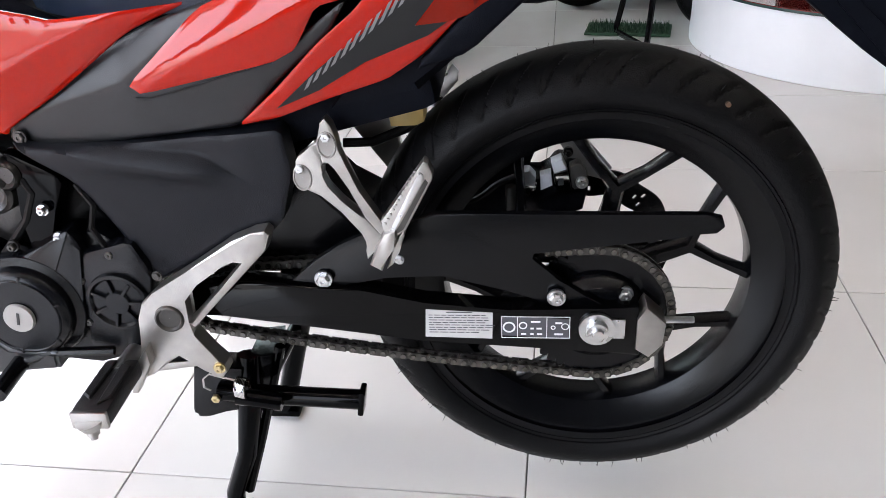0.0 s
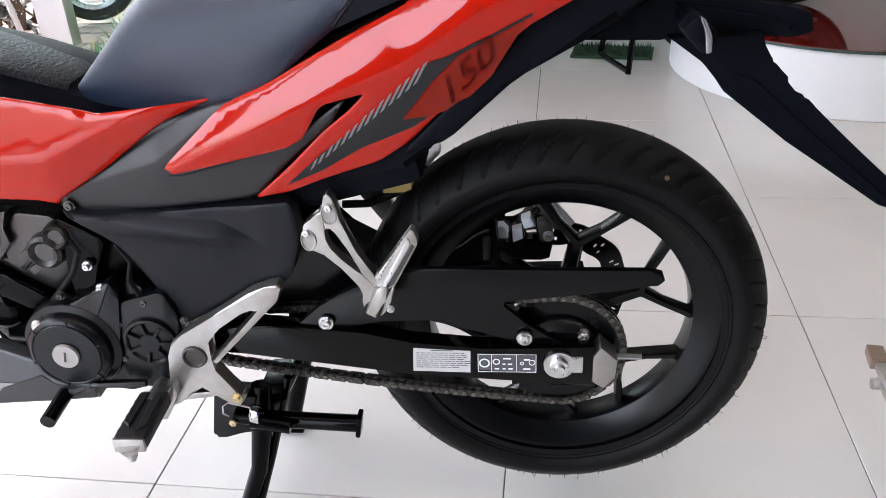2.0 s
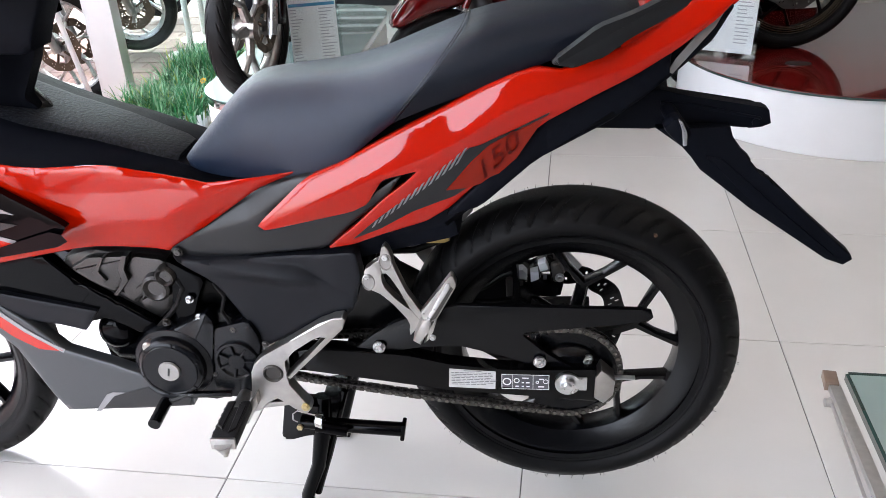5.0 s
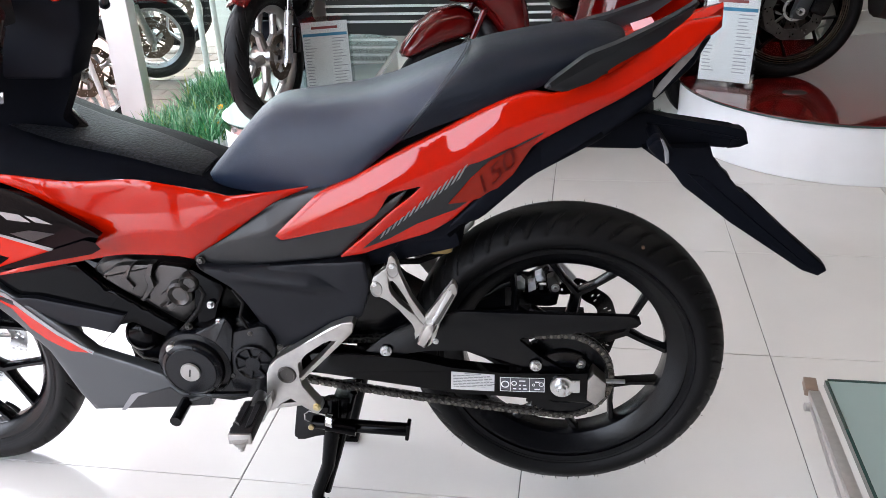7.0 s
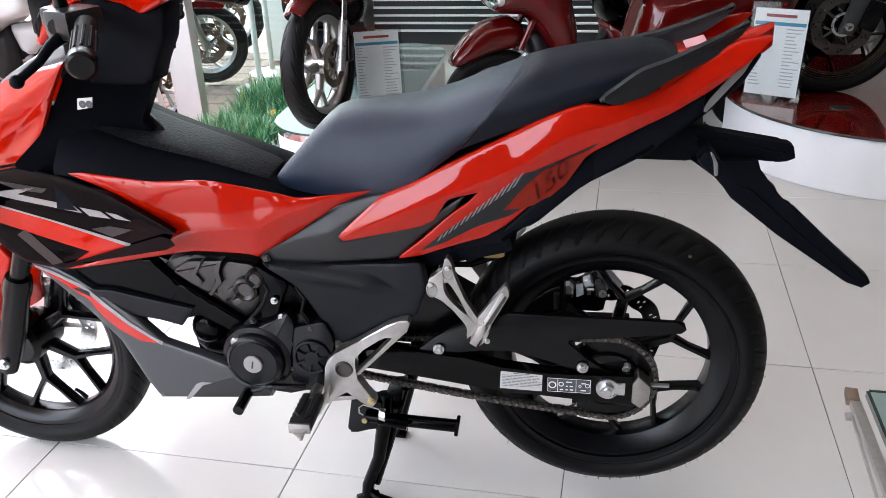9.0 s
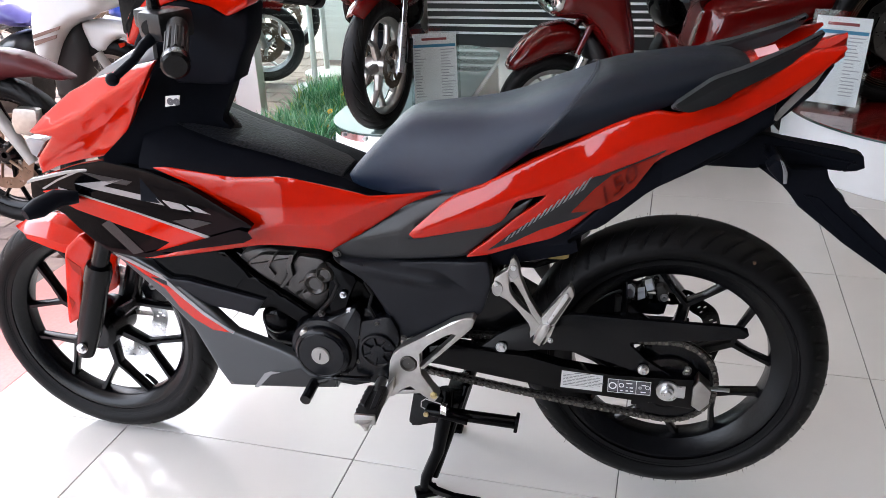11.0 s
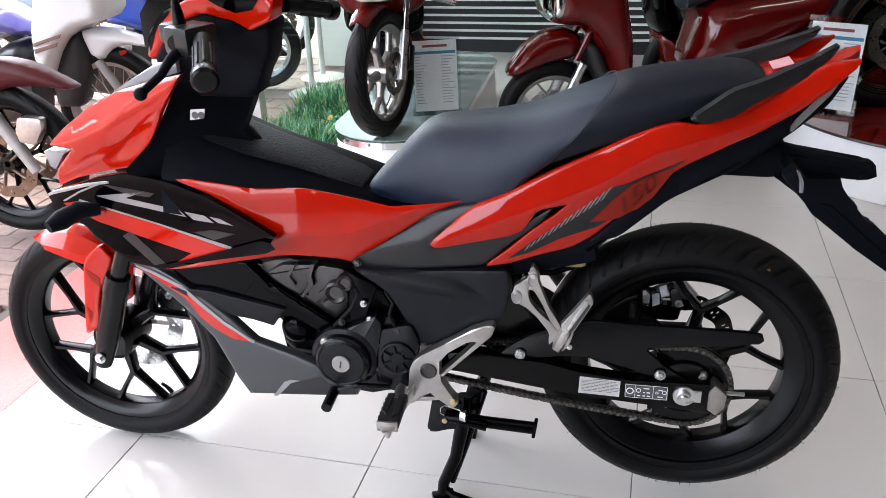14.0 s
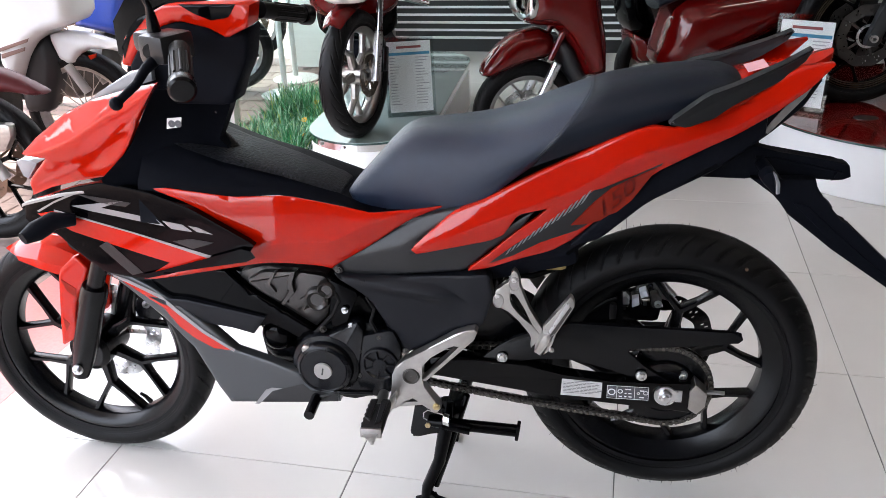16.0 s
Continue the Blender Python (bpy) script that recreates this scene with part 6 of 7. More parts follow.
def rest_of_bike(b, paint, scooter=False):
    """Seat, tail, engine and bars, alike on all of them."""
    part("seat", loft([oval(x, w, a, z) for x, w, a, z in ((0.56, 0.08, 0.66, 0.74), (0.66, 0.13, 0.7, 0.8), (0.95, 0.14, 0.72, 0.82), (1.2, 0.12, 0.76, 0.85), (1.35, 0.06, 0.8, 0.85))]), M_SEAT2, b, "black seat", angle=60)
    part("handlebar", tube([(0.2, -0.33, 1.02), (0.16, -0.2, 1.05), (0.15, 0, 1.06), (0.16, 0.2, 1.05), (0.2, 0.33, 1.02)], 0.014, 10), M_BLACKMETAL, b)
    part("head_cowl", loft([oval(x, w, a, z) for x, w, a, z in ((0.06, 0.06, 0.96, 1.02), (0.12, 0.13, 0.95, 1.09), (0.2, 0.14, 0.96, 1.1), (0.26, 0.1, 1.0, 1.08))]), paint, b, "painted handlebar cowl", angle=50)
    if scooter:
        hull("body", b, paint, [(0.56, 0.4), (0.64, 0.7), (0.95, 0.74), (1.3, 0.79), (1.52, 0.8), (1.48, 0.72), (1.2, 0.58), (0.85, 0.44)], 0.17, 0.1, "painted rear body", 0.05)
        hull("floorboard", b, M_PLASTIC, [(0.28, 0.34), (0.4, 0.31), (0.66, 0.34), (0.66, 0.22), (0.36, 0.2), (0.26, 0.26)], 0.15, 0.04, "black floorboard", 0.05)
        part("engine_case", loft([oval(x, w, a, z) for x, w, a, z in ((0.7, 0.1, 0.24, 0.42), (0.95, 0.12, 0.22, 0.42), (1.25, 0.11, 0.22, 0.4))]), M_CRANK, b)
        st = bmesh.new()
        for s in (-1, 1):
            tube([(0.86, s * 0.1, 0.26), (0.82, s * 0.14, 0.0)], 0.012, 8, st)
        tube([(0.82, -0.14, 0.012), (0.82, 0.14, 0.012)], 0.012, 8, st)
        part("centre_stand", st, M_BLACKMETAL, b, "black centre stand")
    else:
        hull("body", b, paint, [(0.42, 0.62), (0.6, 0.7), (0.9, 0.74), (1.3, 0.8), (1.55, 0.84), (1.5, 0.76), (1.15, 0.6), (0.8, 0.52)], 0.14, 0.08, "painted body", 0.05)
        part("engine", loft([oval(x, w, a, z) for x, w, a, z in ((0.36, 0.08, 0.24, 0.5), (0.55, 0.12, 0.2, 0.48), (0.78, 0.12, 0.22, 0.46))]), M_ALUDARK, b, "grey engine")


OUT, SHOW = "motorcycles parked outside", "scooters on display"


def vehicle(name, label, m, group):
    return thing(name, label, name, m, group)


# outside: maroon, white, blue, and two more farther along
b = vehicle("motorcycle", "dusty dark maroon parked motorcycle with grey fork and rusty drilled disc", pose(-2.38, 1.09, 0, 0, 0, 184), OUT)
wheels(b, 0.29, M_RUBBER, M_BLACKMETAL, M_RUST, 170, 6, 0.8, 0.13)
hull("front_fender", b, M_MAROONDUST, [(0.082, 0.698), (-0.007, 0.684), (-0.076, 0.682), (-0.163, 0.665), (-0.255, 0.623), (-0.338, 0.575), (-0.288, 0.572), (-0.199, 0.585), (-0.082, 0.579), (-0.023, 0.562), (0.036, 0.537), (0.124, 0.561)], 0.06, 0.05, "long pointed maroon front fender", 0.015)
F1, F2 = [(-0, 0.531), (-0.143, 0.277)]
for s in (-1, 1):
    part("fork_leg", tube([(F1[0], 0.085 * s, F1[1]), (F2[0], 0.085 * s, F2[1])], [0.026, 0.02], 14), M_FORK, b, "grey painted fork leg")
    part("fork_tube", tube([(F1[0], 0.085 * s, F1[1]), (F1[0] + 0.1, 0.085 * s, 0.8)], 0.016, 10), M_CHROME, b)
part("caliper", prism([(-0.125, 0.489), (-0.217, 0.485), (-0.212, 0.438), (-0.174, 0.383), (-0.111, 0.392), (-0.103, 0.435)], 0.06, 0.1, 0.008, soft=1), M_ALU, b, "bright brake caliper")
part("axle_nut", disc(0.022, 0.1, 0.125, (0, 0, 0.29), 16), M_ALUDARK, b)
hull("leg_shield", b, M_MAROONDUST, [(0.2, 0.5), (0.24, 0.85), (0.3, 0.95), (0.42, 0.9), (0.5, 0.6), (0.42, 0.4), (0.3, 0.36)], 0.17, 0.08, "maroon leg shield", 0.03)
rest_of_bike(b, M_MAROONDUST)

W = vehicle("motorcycle", "white parked underbone motorcycle with brown stripes and wire spoked wheel", pose(-2.46, 1.87, 0, 0, 0, 186), OUT)
wheels(W, 0.28, M_RUBBER, M_ALU, None, 170, 14, 0.22)
hull("leg_shield", W, M_WHITEGLOSS, [(0.176, 0.942), (-0.08, 0.937), (-0.086, 0.775), (-0.079, 0.717), (-0.051, 0.686), (0.049, 0.66), (0.119, 0.616), (0.168, 0.551), (0.229, 0.439), (0.264, 0.467), (0.285, 0.536), (0.271, 0.656)], 0.15, 0.035, "angular white leg shield", 0.016, 0, 0.55)
for pts in ([(0.249, 0.605), (0.108, 0.644), (0.118, 0.627), (0.253, 0.588)], [(0.25, 0.578), (0.133, 0.607), (0.14, 0.59), (0.25, 0.558)]):
    part("stripe", prism(pts, 0.148, 0.156, 0.002), M_BROWN, W, "brown stripe")
hull("front_fender", W, M_WHITEGLOSS, [(0.086, 0.637), (0.018, 0.646), (-0.074, 0.634), (-0.159, 0.611), (-0.234, 0.578), (-0.232, 0.556), (-0.162, 0.568), (-0.096, 0.569), (-0.052, 0.554), (-0.023, 0.51), (0.022, 0.505), (0.056, 0.526), (0.072, 0.579)], 0.065, 0.04, "pointed white front fender", 0.015)
part("reflector", prism([(-0.1, 0.55), (-0.137, 0.558), (-0.133, 0.54), (-0.107, 0.53)], 0.06, 0.075, 0.002), M_REDG, W, "small red reflector")
hull("inner_shield", W, M_DARK, [(0.268, 0.429), (0.207, 0.539), (0.159, 0.599), (0.095, 0.637), (0.069, 0.569), (0.058, 0.518), (0.084, 0.427), (0.15, 0.286), (0.272, 0.285)], 0.08, 0.05, "dark inner shield")
F1, F2 = [(-0.002, 0.513), (-0.072, 0.39)]
for s in (-1, 1):
    part("fork_leg", tube([(F1[0], 0.085 * s, F1[1]), (F2[0], 0.085 * s, F2[1])], 0.02, 12), M_FORK, W, "grey fork leg")
hull("engine_cover", W, M_GRAPHITE, [(0.51, 0.547), (0.429, 0.593), (0.355, 0.598), (0.316, 0.552), (0.337, 0.496), (0.439, 0.485), (0.518, 0.511)], 0.14, 0.07, "rounded blue-grey engine cover")
hull("side_cover", W, M_VIOLET, [(0.549, 0.793), (0.422, 0.751), (0.274, 0.666), (0.279, 0.627), (0.402, 0.622), (0.582, 0.683)], 0.13, 0.04, "violet and white side cover")
rest_of_bike(W, M_WHITEGLOSS)

B = vehicle("motorcycle", "blue and black parked motorcycle with white lettering bar", pose(-2.27, 2.38, 0, 0, 0, 180), OUT)
wheels(B, 0.28, M_RUBBER, M_STEEL, M_BRONZE, 130)
hull("front_fairing", B, M_BLUE, [(0.472, 0.856), (0.095, 0.855), (0.166, 0.555), (0.242, 0.526), (0.322, 0.547), (0.479, 0.578), (0.451, 0.64)], 0.13, 0.06, "bright blue front fairing")
part("letter_bar", prism([(0.483, 0.568), (0.447, 0.596), (0.328, 0.578), (0.352, 0.556)], 0.132, 0.14, 0.002), M_WHITEGLOSS, B, "white lettering drawn as a bar")
hull("inner_shield", B, M_DARK, [(0.359, 0.544), (0.196, 0.547), (0.197, 0.425), (0.279, 0.455)], 0.1, 0.04, "black inner shield")
fork(B, 0.28, M_BLACKMETAL, M_ALU)
rest_of_bike(B, M_BLUE)
for label, x, y, a, paint in (("red parked motorcycle with silver wheels", -2.42, 3.34, 198, M_MAROON), ("dark parked motorcycle with silver wheel rims", -2.68, 4.2, 200, M_DARK)):
    b = vehicle("motorcycle", label, pose(x, y, 0, 0, 0, a), OUT)
    wheels(b, 0.24, M_RUBBER, M_STEEL, M_BRONZE, 110, 3 if paint is M_MAROON else 14, 1.3 if paint is M_MAROON else 0.22)
    arc_fender((0, 0, 0.24), 0.27, 30, 120, 0.06, paint, b, "front_fender", 0.05, "painted front fender")
    hull("leg_shield", b, paint, [(0.2, 0.5), (0.24, 0.85), (0.3, 0.95), (0.42, 0.9), (0.5, 0.6), (0.42, 0.4), (0.3, 0.36)], 0.17, 0.08, "painted leg shield", 0.03)
    fork(b, 0.24, M_CHROME, M_ALU)
    rest_of_bike(b, paint)

# on the glass-topped podium
b = vehicle("scooter", "maroon scooter with silver wheel and film-wrapped lamp on the glass podium", pose(-1.1, 1.73, 0.25, 0, 0, 103), SHOW)
wheels(b, 0.255, M_RUBBER, M_ALU, M_BRONZE, 520, 5, 1.5, 0.085)
arc_fender((0, 0, 0.255), 0.285, 75, 128, 0.055, M_MAROON, b, "front_fender", 0.015, "maroon front fender")
for s in (-1, 1):
    part("fork_leg", tube([(-0.005, s * 0.092, 0.235), (0.05, s * 0.092, 0.42)], [0.019, 0.017], 14), M_STEEL, b, "bright fork leg")
    part("fork_tube", tube([(0.05, s * 0.092, 0.42), (0.13, s * 0.092, 0.7)], 0.014, 12), M_CHROME, b)
part("caliper", box((0.06, -0.09, 0.31), (0.05, 0.05, 0.1), pose(0, 0, 0, 0, 12, 0), 0.01), M_BLACKMETAL, b, "black brake caliper")
for ob in list(b.children):
    if not ob.name.startswith("rear_wheel"):
        ob.rotation_euler = (0, 0, radians(-21))
hull("headlamp", b, M_FILMPALE, [(-0.16, 0.56), (-0.12, 0.66), (0.0, 0.74), (0.06, 0.6), (-0.06, 0.54)], 0.11, 0.06, "pale lamp wrapped in crinkled clear film")
hull("front_apron", b, M_MAROON, [(-0.04, 0.62), (0.02, 0.95), (0.2, 1.02), (0.26, 0.9), (0.24, 0.42), (0.16, 0.46), (0.08, 0.6)], 0.2, 0.1, "maroon front apron")
hull("inner_shield", b, M_GLOSSBLACK, [(0.2, 0.42), (0.24, 0.9), (0.32, 0.88), (0.34, 0.36), (0.26, 0.34)], 0.17, 0.06, "black inner shield")
part("footrest", tube([(0.35, -0.2, 0.5), (0.4, -0.3, 0.46)], [0.02, 0.014], 10), M_CHROME, b, "chrome folding footrest")
rest_of_bike(b, M_MAROON, True)

# on the floor between the podiums
R = vehicle("scooter", "glossy dark red scooter with pointed fender and chrome lamp", pose(-0.465, 2.15, 0, 0, 0, 22), SHOW)
wheels(R, 0.24, M_RUBBER, M_ALU, M_STEEL, 170, 6, 0.9, 0.09)
hull("front_fender", R, M_MAROON, [(-0.205, 0.429), (-0.193, 0.469), (-0.133, 0.543), (-0.05, 0.602), (0.05, 0.617), (0.1, 0.591), (0.126, 0.547), (0.104, 0.496), (0.065, 0.484), (-0.023, 0.47), (-0.115, 0.437), (-0.168, 0.419)], 0.078, 0.06, "long pointed dark red fender", 0.014)
hull("front_apron", R, M_MAROON, [(-0.045, 0.918), (0.268, 0.903), (0.302, 0.682), (0.327, 0.566), (0.334, 0.406), (0.24, 0.405), (0.2, 0.503), (0.153, 0.571), (0.095, 0.627), (0.029, 0.636), (-0.029, 0.65)], 0.19, 0.09, "dark red front apron", 0.018)
hull("inner_shield", R, M_DARK, [(0.095, 0.579), (0.182, 0.555), (0.272, 0.384), (0.214, 0.333), (0.143, 0.441)], 0.1, 0.04, "black inner shield")
hull("headlamp", R, M_CHROME, [(-0.057, 0.816), (0.043, 0.811), (0.052, 0.715), (0.019, 0.659), (-0.034, 0.653), (-0.056, 0.69)], 0.17, 0.05, "bright chrome-edged lamp", 0.015)
A1, A2 = [(0.139, 0.603), (0.083, 0.489)]
C1, C2 = [(0.113, 0.473), (0.029, 0.298)]
for s in (-1, 1):
    part("fork_tube", tube([(A1[0], 0.09 * s, A1[1]), (A2[0], 0.09 * s, A2[1])], 0.014, 12), M_MAROON, R, "dark red fork shroud")
    part("fork_leg", tube([(C1[0], 0.09 * s, C1[1]), (C2[0], 0.09 * s, C2[1])], 0.021, 14), M_STEEL, R, "bright fork leg")
rest_of_bike(R, M_MAROON, True)

Q = vehicle("scooter", "glossy maroon scooter partly wrapped in crinkled dark film", pose(0.12, 3.1, 0, 0, 0, 22), SHOW)
wheels(Q, 0.24, M_RUBBER, M_ALU, None, 110)
hull("front_apron", Q, M_MAROON, [(-0.183, 0.439), (-0.113, 0.407), (0.071, 0.441), (0.208, 0.527), (0.213, 0.747), (0.647, 0.726), (0.52, 0.532), (0.258, 0.413), (0.081, 0.35), (-0.041, 0.275), (-0.163, 0.277)], 0.19, 0.07, "maroon front apron", 0.02)
hull("film_wrap", Q, M_FILM, [(-0.242, 0.797), (0.188, 0.777), (0.192, 0.531), (0.062, 0.442), (-0.065, 0.43), (-0.13, 0.5)], 0.2, 0.07, "crinkled clear film over black plastic", 0.018)
hull("inner_shield", Q, M_GLOSSBLACK, [(-0.262, 0.718), (-0.142, 0.712), (-0.087, 0.433), (-0.186, 0.433), (-0.227, 0.502)], 0.15, 0.05, "gloss black shield")
hull("side_skirt", Q, M_GLOSSBLACK, [(0.112, 0.343), (0.283, 0.406), (0.533, 0.526), (0.836, 0.663), (1.142, 0.368), (1.093, 0.014), (0.275, 0.008)], 0.18, 0.08, "dark side skirt")
fork(Q, 0.24, M_BLACKMETAL, M_ALU)
rest_of_bike(Q, M_MAROON, True)

# on the red podium
K = vehicle("motorcycle", "black naked motorcycle with bronze striped rim on the red podium", pose(0.935, 2.455, 0.24, 0, 0, 9), "")
wheels(K, 0.3, M_RUBBER, M_BLACKMETAL, M_ALUDARK, 240, 5, 0.9, 0.13)
for r in (0.208, 0.216, 0.225, 0.234):
    part("rim_stripe", lathe([(r, -0.0345), (r + 0.0035, -0.0345), (r + 0.0035, -0.028), (r, -0.028)], 90, (0, 0, 0.3)), M_BRONZE, K, "thin bronze rim stripe")
for s in (-1, 1):
    part("fork_leg", prism([(-0.03, 0.27), (0.03, 0.26), (0.07, 0.4), (0.16, 0.62), (0.1, 0.64), (0.02, 0.42)], s * 0.075, s * 0.115, 0.008, soft=1), M_GRAPHITE, K, "dark grey cast fork leg")
    part("fork_tube", tube([(0.12, s * 0.095, 0.6), (0.22, s * 0.095, 0.95)], 0.022, 14), M_BLACKMETAL, K)
    part("caliper", box((0.09, s * 0.1, 0.34), (0.07, 0.06, 0.12), pose(0, 0, 0, 0, 20, 0), 0.012), M_BLACKMETAL, K, "black radial brake caliper")
    part("axle_nut", lathe([(0.006, s * 0.115), (0.014, s * 0.115), (0.016, s * 0.135), (0.007, s * 0.135)], 20, (0, 0, 0.3)), M_STEEL, K, "bright hollow axle end")
    part("speed_ring", lathe([(0.04, s * 0.068), (0.05, s * 0.068), (0.05, s * 0.072), (0.04, s * 0.072)], 30, (0, 0, 0.3)), M_STEEL, K)
arc_fender((0, 0, 0.3), 0.33, 35, 110, 0.06, M_DARK, K, "front_fender", 0.04, "black front fender")
rest_of_bike(K, M_DARK)


# ---- card stands ----
M_TITLE = material("title_ink", (0.28, 0.06, 0.06), 0.6)
def card_stand(label, m, w, h):
    c = thing("card_stand", label, "card stand", m, "card stands")
    lean = pose(0, 0, 0, -7, 0, 0)
    part("acrylic_front", box((0, 0, h / 2), (w, 0.003, h)), M_ACRYLIC, c, "clear acrylic sheet").matrix_basis = lean
    part("acrylic_back", box((0, 0.008, h / 2), (w, 0.003, h)), M_ACRYLIC, c).matrix_basis = lean
    part("acrylic_foot", box((0, 0.05, 0.004), (w, 0.1, 0.004)), M_ACRYLIC, c)
    paper = part("paper", box((0, 0.004, h * 0.5), (w * 0.88, 0.001, h * 0.88)), M_PAPER, c, "printed white data sheet")
    paper.matrix_basis = lean
    bm = box((0, 0.003, h * 0.87), (w * 0.5, 0.0008, h * 0.03))
    part("title", bm, M_TITLE, paper, "title drawn as a red and grey bar")
    part("band", box((0.0, 0.003, h * 0.79), (w * 0.84, 0.0008, h * 0.035)), M_BLUEINK, paper, "blue band")
    bm = bmesh.new()
    rnd = random.Random(8)
    for k in range(17):
        z = h * (0.74 - 0.036 * k)
        for x0, k2 in ((-0.4, 0.22), (0.12, 0.28)):
            ww = w * rnd.uniform(0.4, 1.0) * k2
            box((w * x0 + ww / 2, 0.003, z), (ww, 0.0008, h * 0.011), bm=bm)
    part("print", bm, M_INKGREY, paper, "rows of grey print")
    return c


card_stand("clear acrylic card stand with a data sheet on the red podium", pose(0.673, 2.285, 0.24, 0, 0, -24), 0.243, 0.4)
card_stand("clear acrylic card stand with a data sheet on the glass podium", pose(-0.949, 2.02, 0.25, 0, 0, 20), 0.215, 0.345)

# ---- street front: post, pole, glass, planter ----
solid("white_post", box((-1.92, 2.15, 1.55), (0.13, 0.07, 3.1), bevel=0.005), M_WHITEGLOSS, "white painted door post", "post", kind="structure")
solid("white_pole", tube([(-2.02, 2.12, 0.0), (-2.12, 2.02, 0.9), (-2.2, 1.95, 1.6)], 0.012, 12), M_WHITEGLOSS, "thin white leaning pole beside the post", "pole")
win = box((-1.95, 3.06, 1.5), (0.01, 1.74, 3.0))
pane = solid("window_1", win, M_GLASS, "large clear pane of the street front", "window", kind="structure")
pane.visible_shadow = False
solid("wall_northwest", box((-2.05, 4.0, 1.7), (0.5, 0.12, 3.4)), M_WALL, "pale wall at the end of the street front", "wall", kind="structure")
solid("wall_northwest_return", box((-1.86, 4.65, 1.7), (0.12, 1.18, 3.4)), M_WALL, "pale wall return", "wall", kind="structure")
for x, y in ((-2.1, 3.31), (-2.185, 3.7)):
    st = thing("stanchion", "white stanchion on a round base outside the glass", "stanchion", pose(x, y, -0.03), "stanchions")
    bm = lathe([(0.001, 0.002), (0.15, 0.002), (0.15, 0.012), (0.12, 0.022), (0.02, 0.03), (0.001, 0.03)], 40, close=False)
    bm.transform(Matrix.Rotation(radians(90), 4, "X"))
    part("base", bm, M_WHITEGLOSS, st)
    part("pole", tube([(0, 0, 0.02), (0, 0, 1.0)], 0.018, 12), M_WHITEGLOSS, st)

planter = thing("planter", "low slatted planter with artificial grass and yellow flowers", "planter", pose(-1.6, 2.26, 0))
part("box", box((0, 0, 0.05), (0.29, 0.74, 0.1), bevel=0.004), M_WICKER, planter, "brown inner box")
for k in range(15):
    for s in (-1, 1):
        part("slat", box((s * 0.152, -0.36 + 0.052 * k, 0.055), (0.012, 0.034, 0.11), bevel=0.003, seg=1), M_WHITE, planter)
for k in range(7):
    for s in (-1, 1):
        part("slat", box((-0.135 + 0.045 * k, s * 0.377, 0.055), (0.034, 0.012, 0.11), bevel=0.003, seg=1), M_WHITE, planter)
rnd = random.Random(5)
for gmat, count, glabel in ((M_GRASS, 2300, "green artificial grass"), (M_GRASS2, 1300, "pale blue-green grass blades"), (M_GRASS3, 300, "yellow-green grass blades")):
    bm = bmesh.new()
    for _ in range(count):
        x, y = rnd.uniform(-0.17, 0.16), rnd.uniform(-0.42, 0.5)
        h, lean, a = rnd.uniform(0.07, 0.2) * (1 + 0.25 * math.sin(9 * y)), rnd.uniform(0.03, 0.14), rnd.uniform(0, 2 * math.pi)
        d = Vector((math.cos(a), math.sin(a), 0))
        s = Vector((-d.y, d.x, 0)) * rnd.uniform(0.002, 0.0042)
        p = Vector((x, y, 0.08))
        prev = None
        for u, w in ((0, 1), (0.45, 0.9), (0.8, 0.6), (1, 0.08)):
            c = p + Vector((0, 0, h * (u - 0.25 * u * u * lean / 0.1))) + d * lean * u * u
            cur = (bm.verts.new(c - s * w), bm.verts.new(c + s * w))
            if prev:
                bm.faces.new((prev[0], prev[1], cur[1], cur[0]))
            prev = cur
    tagged(part("grass", bm, gmat, planter, glabel), kind="stuff")
for _ in range(9):
    x, y, z = rnd.uniform(-0.04, 0.14), rnd.uniform(-0.38, 0.3), rnd.uniform(0.12, 0.22)
    bm = bmesh.new()
    for k in range(7):
        a = 2 * math.pi * k / 7
        c, s = math.cos(a), math.sin(a)
        f = [bm.verts.new(v) for v in ((0.003 * c, 0.003 * s, 0), (0.014 * c - 0.006 * s, 0.014 * s + 0.006 * c, 0.004), (0.022 * c, 0.022 * s, 0.003), (0.014 * c + 0.006 * s, 0.014 * s - 0.006 * c, 0.004))]
        bm.faces.new(f)
    ob = part("flower", bm, M_YELLOW, planter, "small yellow flower")
    ob.location, ob.scale, ob.rotation_euler = (x, y, z), (0.75, 0.75, 0.75), (rnd.uniform(0.3, 1.2), rnd.uniform(-0.4, 0.6), 0)

# ---- slatted dark board at the back, mat, glass table ----
board = thing("slat_board", "black slatted wall board with white slat edges", "slat board", pose(-0.2, 4.45, 0))
part("backing", box((0, 0.03, 1.1), (3.0, 0.03, 2.2)), M_DARK, board, "black backing")
for k in range(40):
    part("slat", box((0, 0.005, 0.1 + 0.053 * k), (3.0, 0.02, 0.014), bevel=0.002, seg=1), M_WHITE, board)
mat_bm = bmesh.new()
for _ in range(900):
    p = Vector((rnd.uniform(-0.16, 0.16), rnd.uniform(-0.08, 0.08), 0.0))
    d = Vector((rnd.uniform(-0.3, 0.3), rnd.uniform(-0.3, 0.3), 1)).normalized() * rnd.uniform(0.02, 0.04)
    s = Vector((d.y, -d.x, 0)).normalized() * 0.003
    f = [mat_bm.verts.new(v) for v in (p - s, p + s, p + d)]
    mat_bm.faces.new(f)
box((0, 0, 0.006), (0.34, 0.18, 0.01), bevel=0.003, bm=mat_bm)
M_MATG = material("dark_green_mat", (0.012, 0.045, 0.02), 0.8, 0, 0.3, 40)
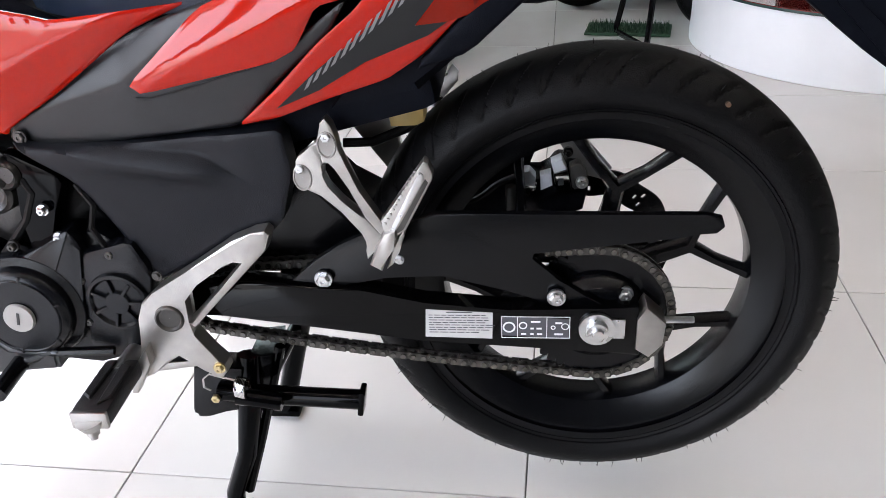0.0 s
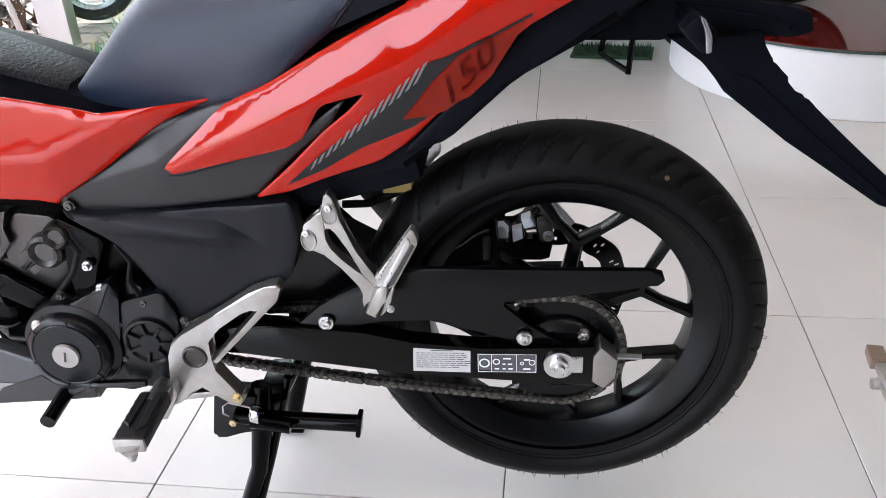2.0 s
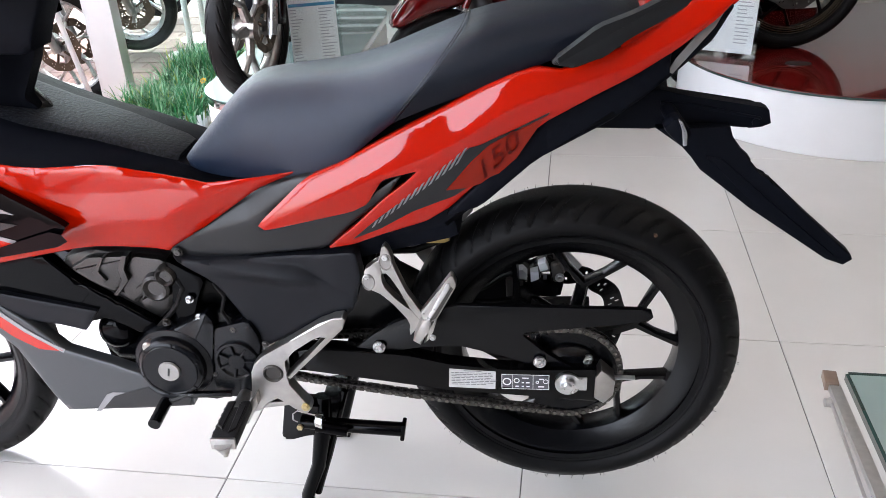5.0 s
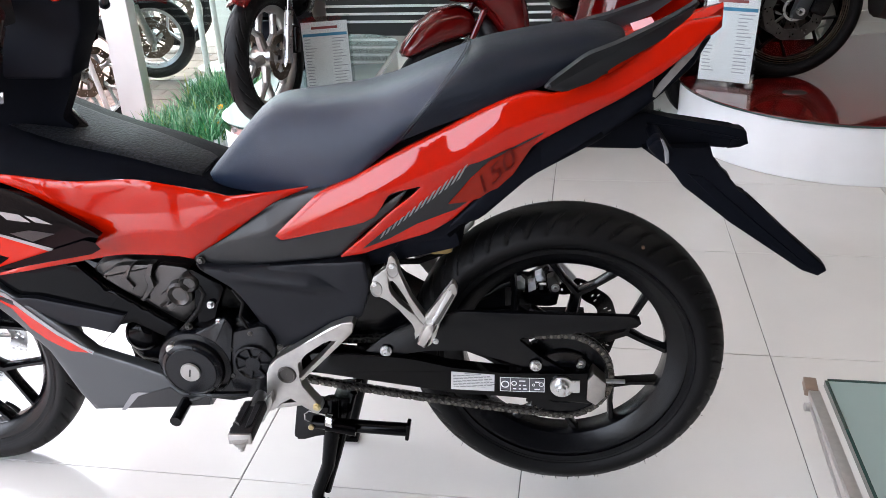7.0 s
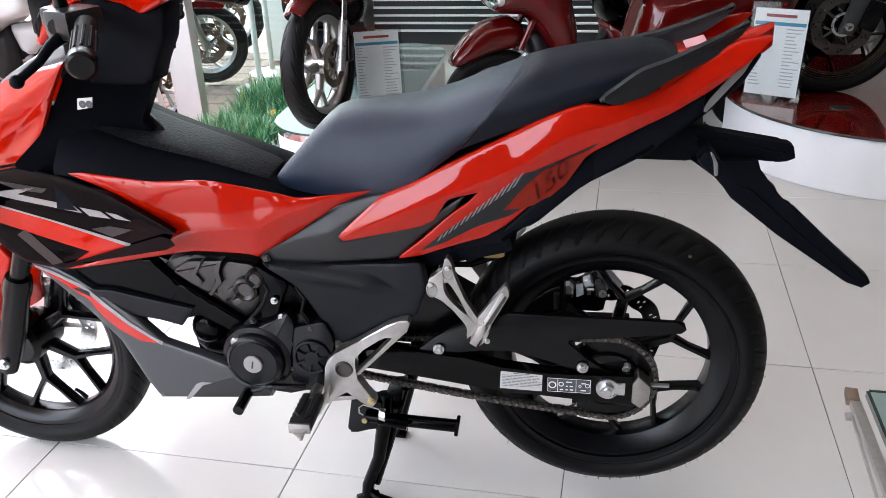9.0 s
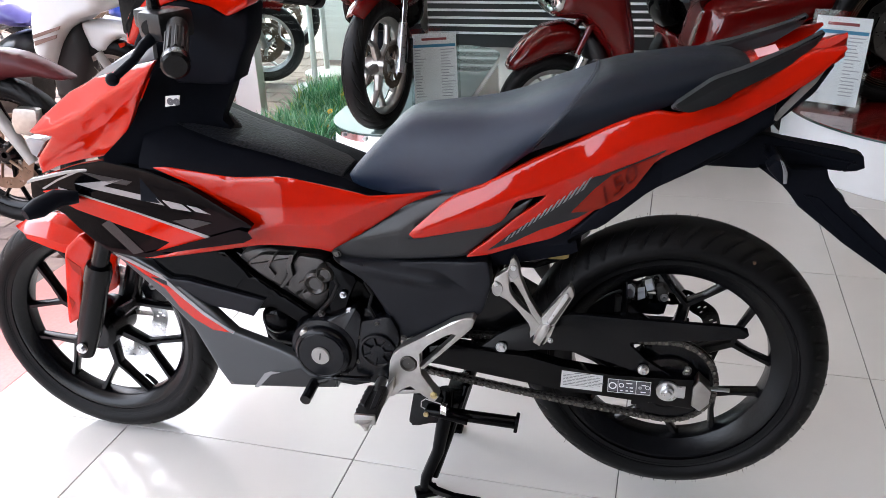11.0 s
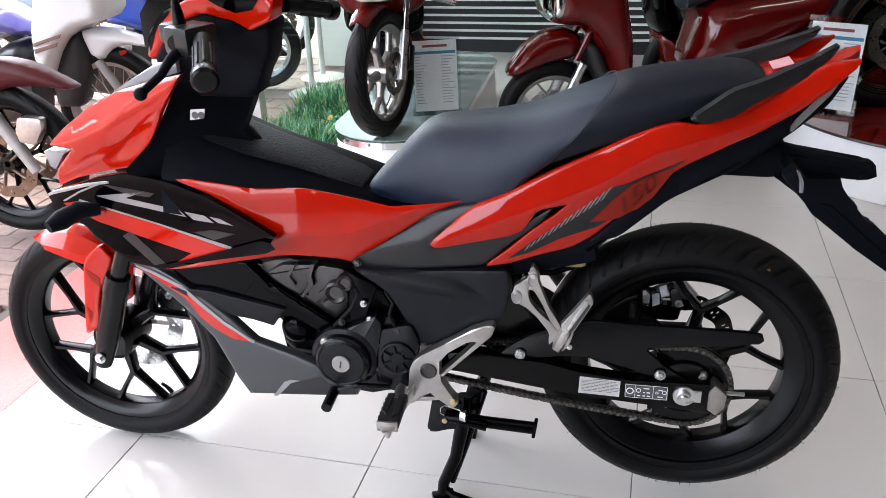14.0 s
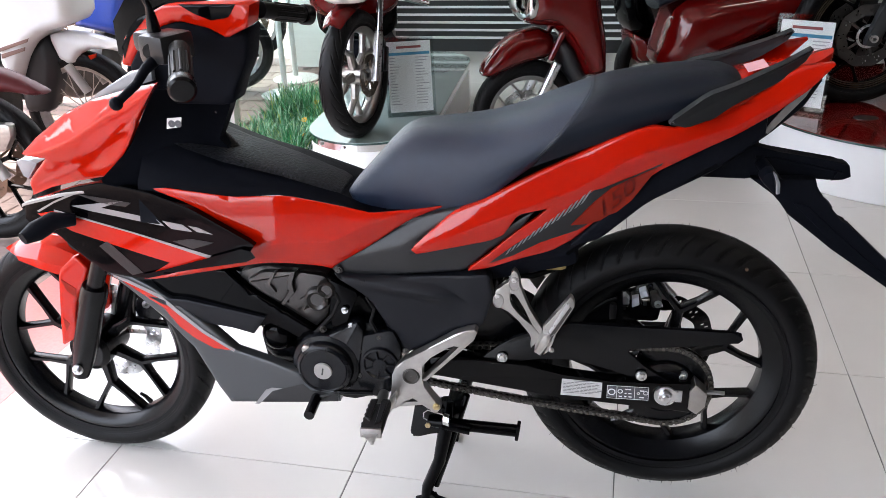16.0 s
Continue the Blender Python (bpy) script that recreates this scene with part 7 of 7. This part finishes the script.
solid("grass_mat", mat_bm, M_MATG, "dark green artificial grass mat under a stand", "mat", pose(0.3, 2.62, 0.001, 0, 0, -8))
tb = thing("glass_table", "low table with pale green glass top and steel edge bar", "table", pose(0, 0, 0))
part("edge_bar", box((0.541, -0.58, 0.285), (0.02, 1.24, 0.012), bevel=0.002), M_STEELMATT, tb, "brushed steel edge bar")
part("end_cap", box((0.5385, 0.057, 0.286), (0.023, 0.04, 0.016), pose(0, 0, 0, 0, 0, -6), 0.002), M_CAP, tb, "brown end cap")
part("pane", box((0.85, -0.57, 0.29), (0.56, 1.27, 0.01)), M_FROST, tb, "pale greenish glass pane")
part("pane_edge", box((0.567, -0.57, 0.29), (0.006, 1.27, 0.0125)), M_GLASSEDGE, tb, "dark green glass edge")
part("pane_edge", box((0.85, 0.068, 0.29), (0.56, 0.006, 0.0125)), M_GLASSEDGE, tb, "dark green glass edge")
part("rod", tube([(0.531, 0.02, 0.275), (0.506, -0.9, 0.262)], 0.003, 8), M_STEELMATT, tb, "thin steel rod")
for y in (0.012, -0.26):
    part("roller", tube([(0.521, y, 0.272), (0.534, y, 0.272)], 0.008, 14), M_STEELMATT, tb)
part("underframe", box((0.85, -0.57, 0.27), (0.5, 1.2, 0.02), bevel=0.003), M_WHITE, tb, "pale underframe")
for x, y in ((0.62, -0.4), (1.08, -0.4), (0.62, -1.15), (1.08, -1.15)):
    part("leg", box((x, y, 0.131), (0.03, 0.03, 0.262), bevel=0.003), M_STEELMATT, tb)

# ---- floor tiles, one by one ----
tile_data = {}


def tile_mesh(w, d):
    key = (round(w, 3), round(d, 3))
    if key not in tile_data:
        tile_data[key] = finish("floor_tile", box((0, 0, -0.005), (w - 0.0022, d - 0.0022, 0.01), bevel=0.0008, seg=1), M_TILE)
    return tile_data[key]


for i in range(-3, 9):
    for j in range(-7, 9):
        xa, xb = max(0.6 * i, X0), min(0.6 * i + 0.6, X1)
        ya, yb = max(0.6 * j, Y0), min(0.6 * j + 0.6, Y1)
        if xb - xa < 0.01 or yb - ya < 0.01:
            continue
        ob = new("floor_tile", tile_mesh(xb - xa, yb - ya))
        ob.location = ((xa + xb) / 2, (ya + yb) / 2, 0)
        ob.parent = floor

# ---- paving bricks outside ----
pave = bpy.data.objects["pavement"]
brick_me = finish("paving_brick", box((0, 0, -0.02), (0.196, 0.096, 0.04), bevel=0.004, seg=1), M_BRICK)
rest = bmesh.new()
for j in range(150):
    for i in range(26):
        x, y = -2.09 - 0.2 * i - (0.1 if j % 2 else 0), -4.0 + 0.1 * j
        z = -0.022 + 0.002 * math.sin(i * 12.9 + j * 78.2)
        if x > -3.0 and 0.3 < y < 4.9:
            ob = new("paving_brick", brick_me)
            ob.location, ob.parent = (x, y, z), pave
        else:
            v = [rest.verts.new((x + sx * 0.097, y + sy * 0.047, z)) for sx, sy in ((-1, -1), (1, -1), (1, 1), (-1, 1))]
            rest.faces.new(v)
ob = part("brick_field", rest, M_BRICK, pave)
tagged(ob, kind="stuff")
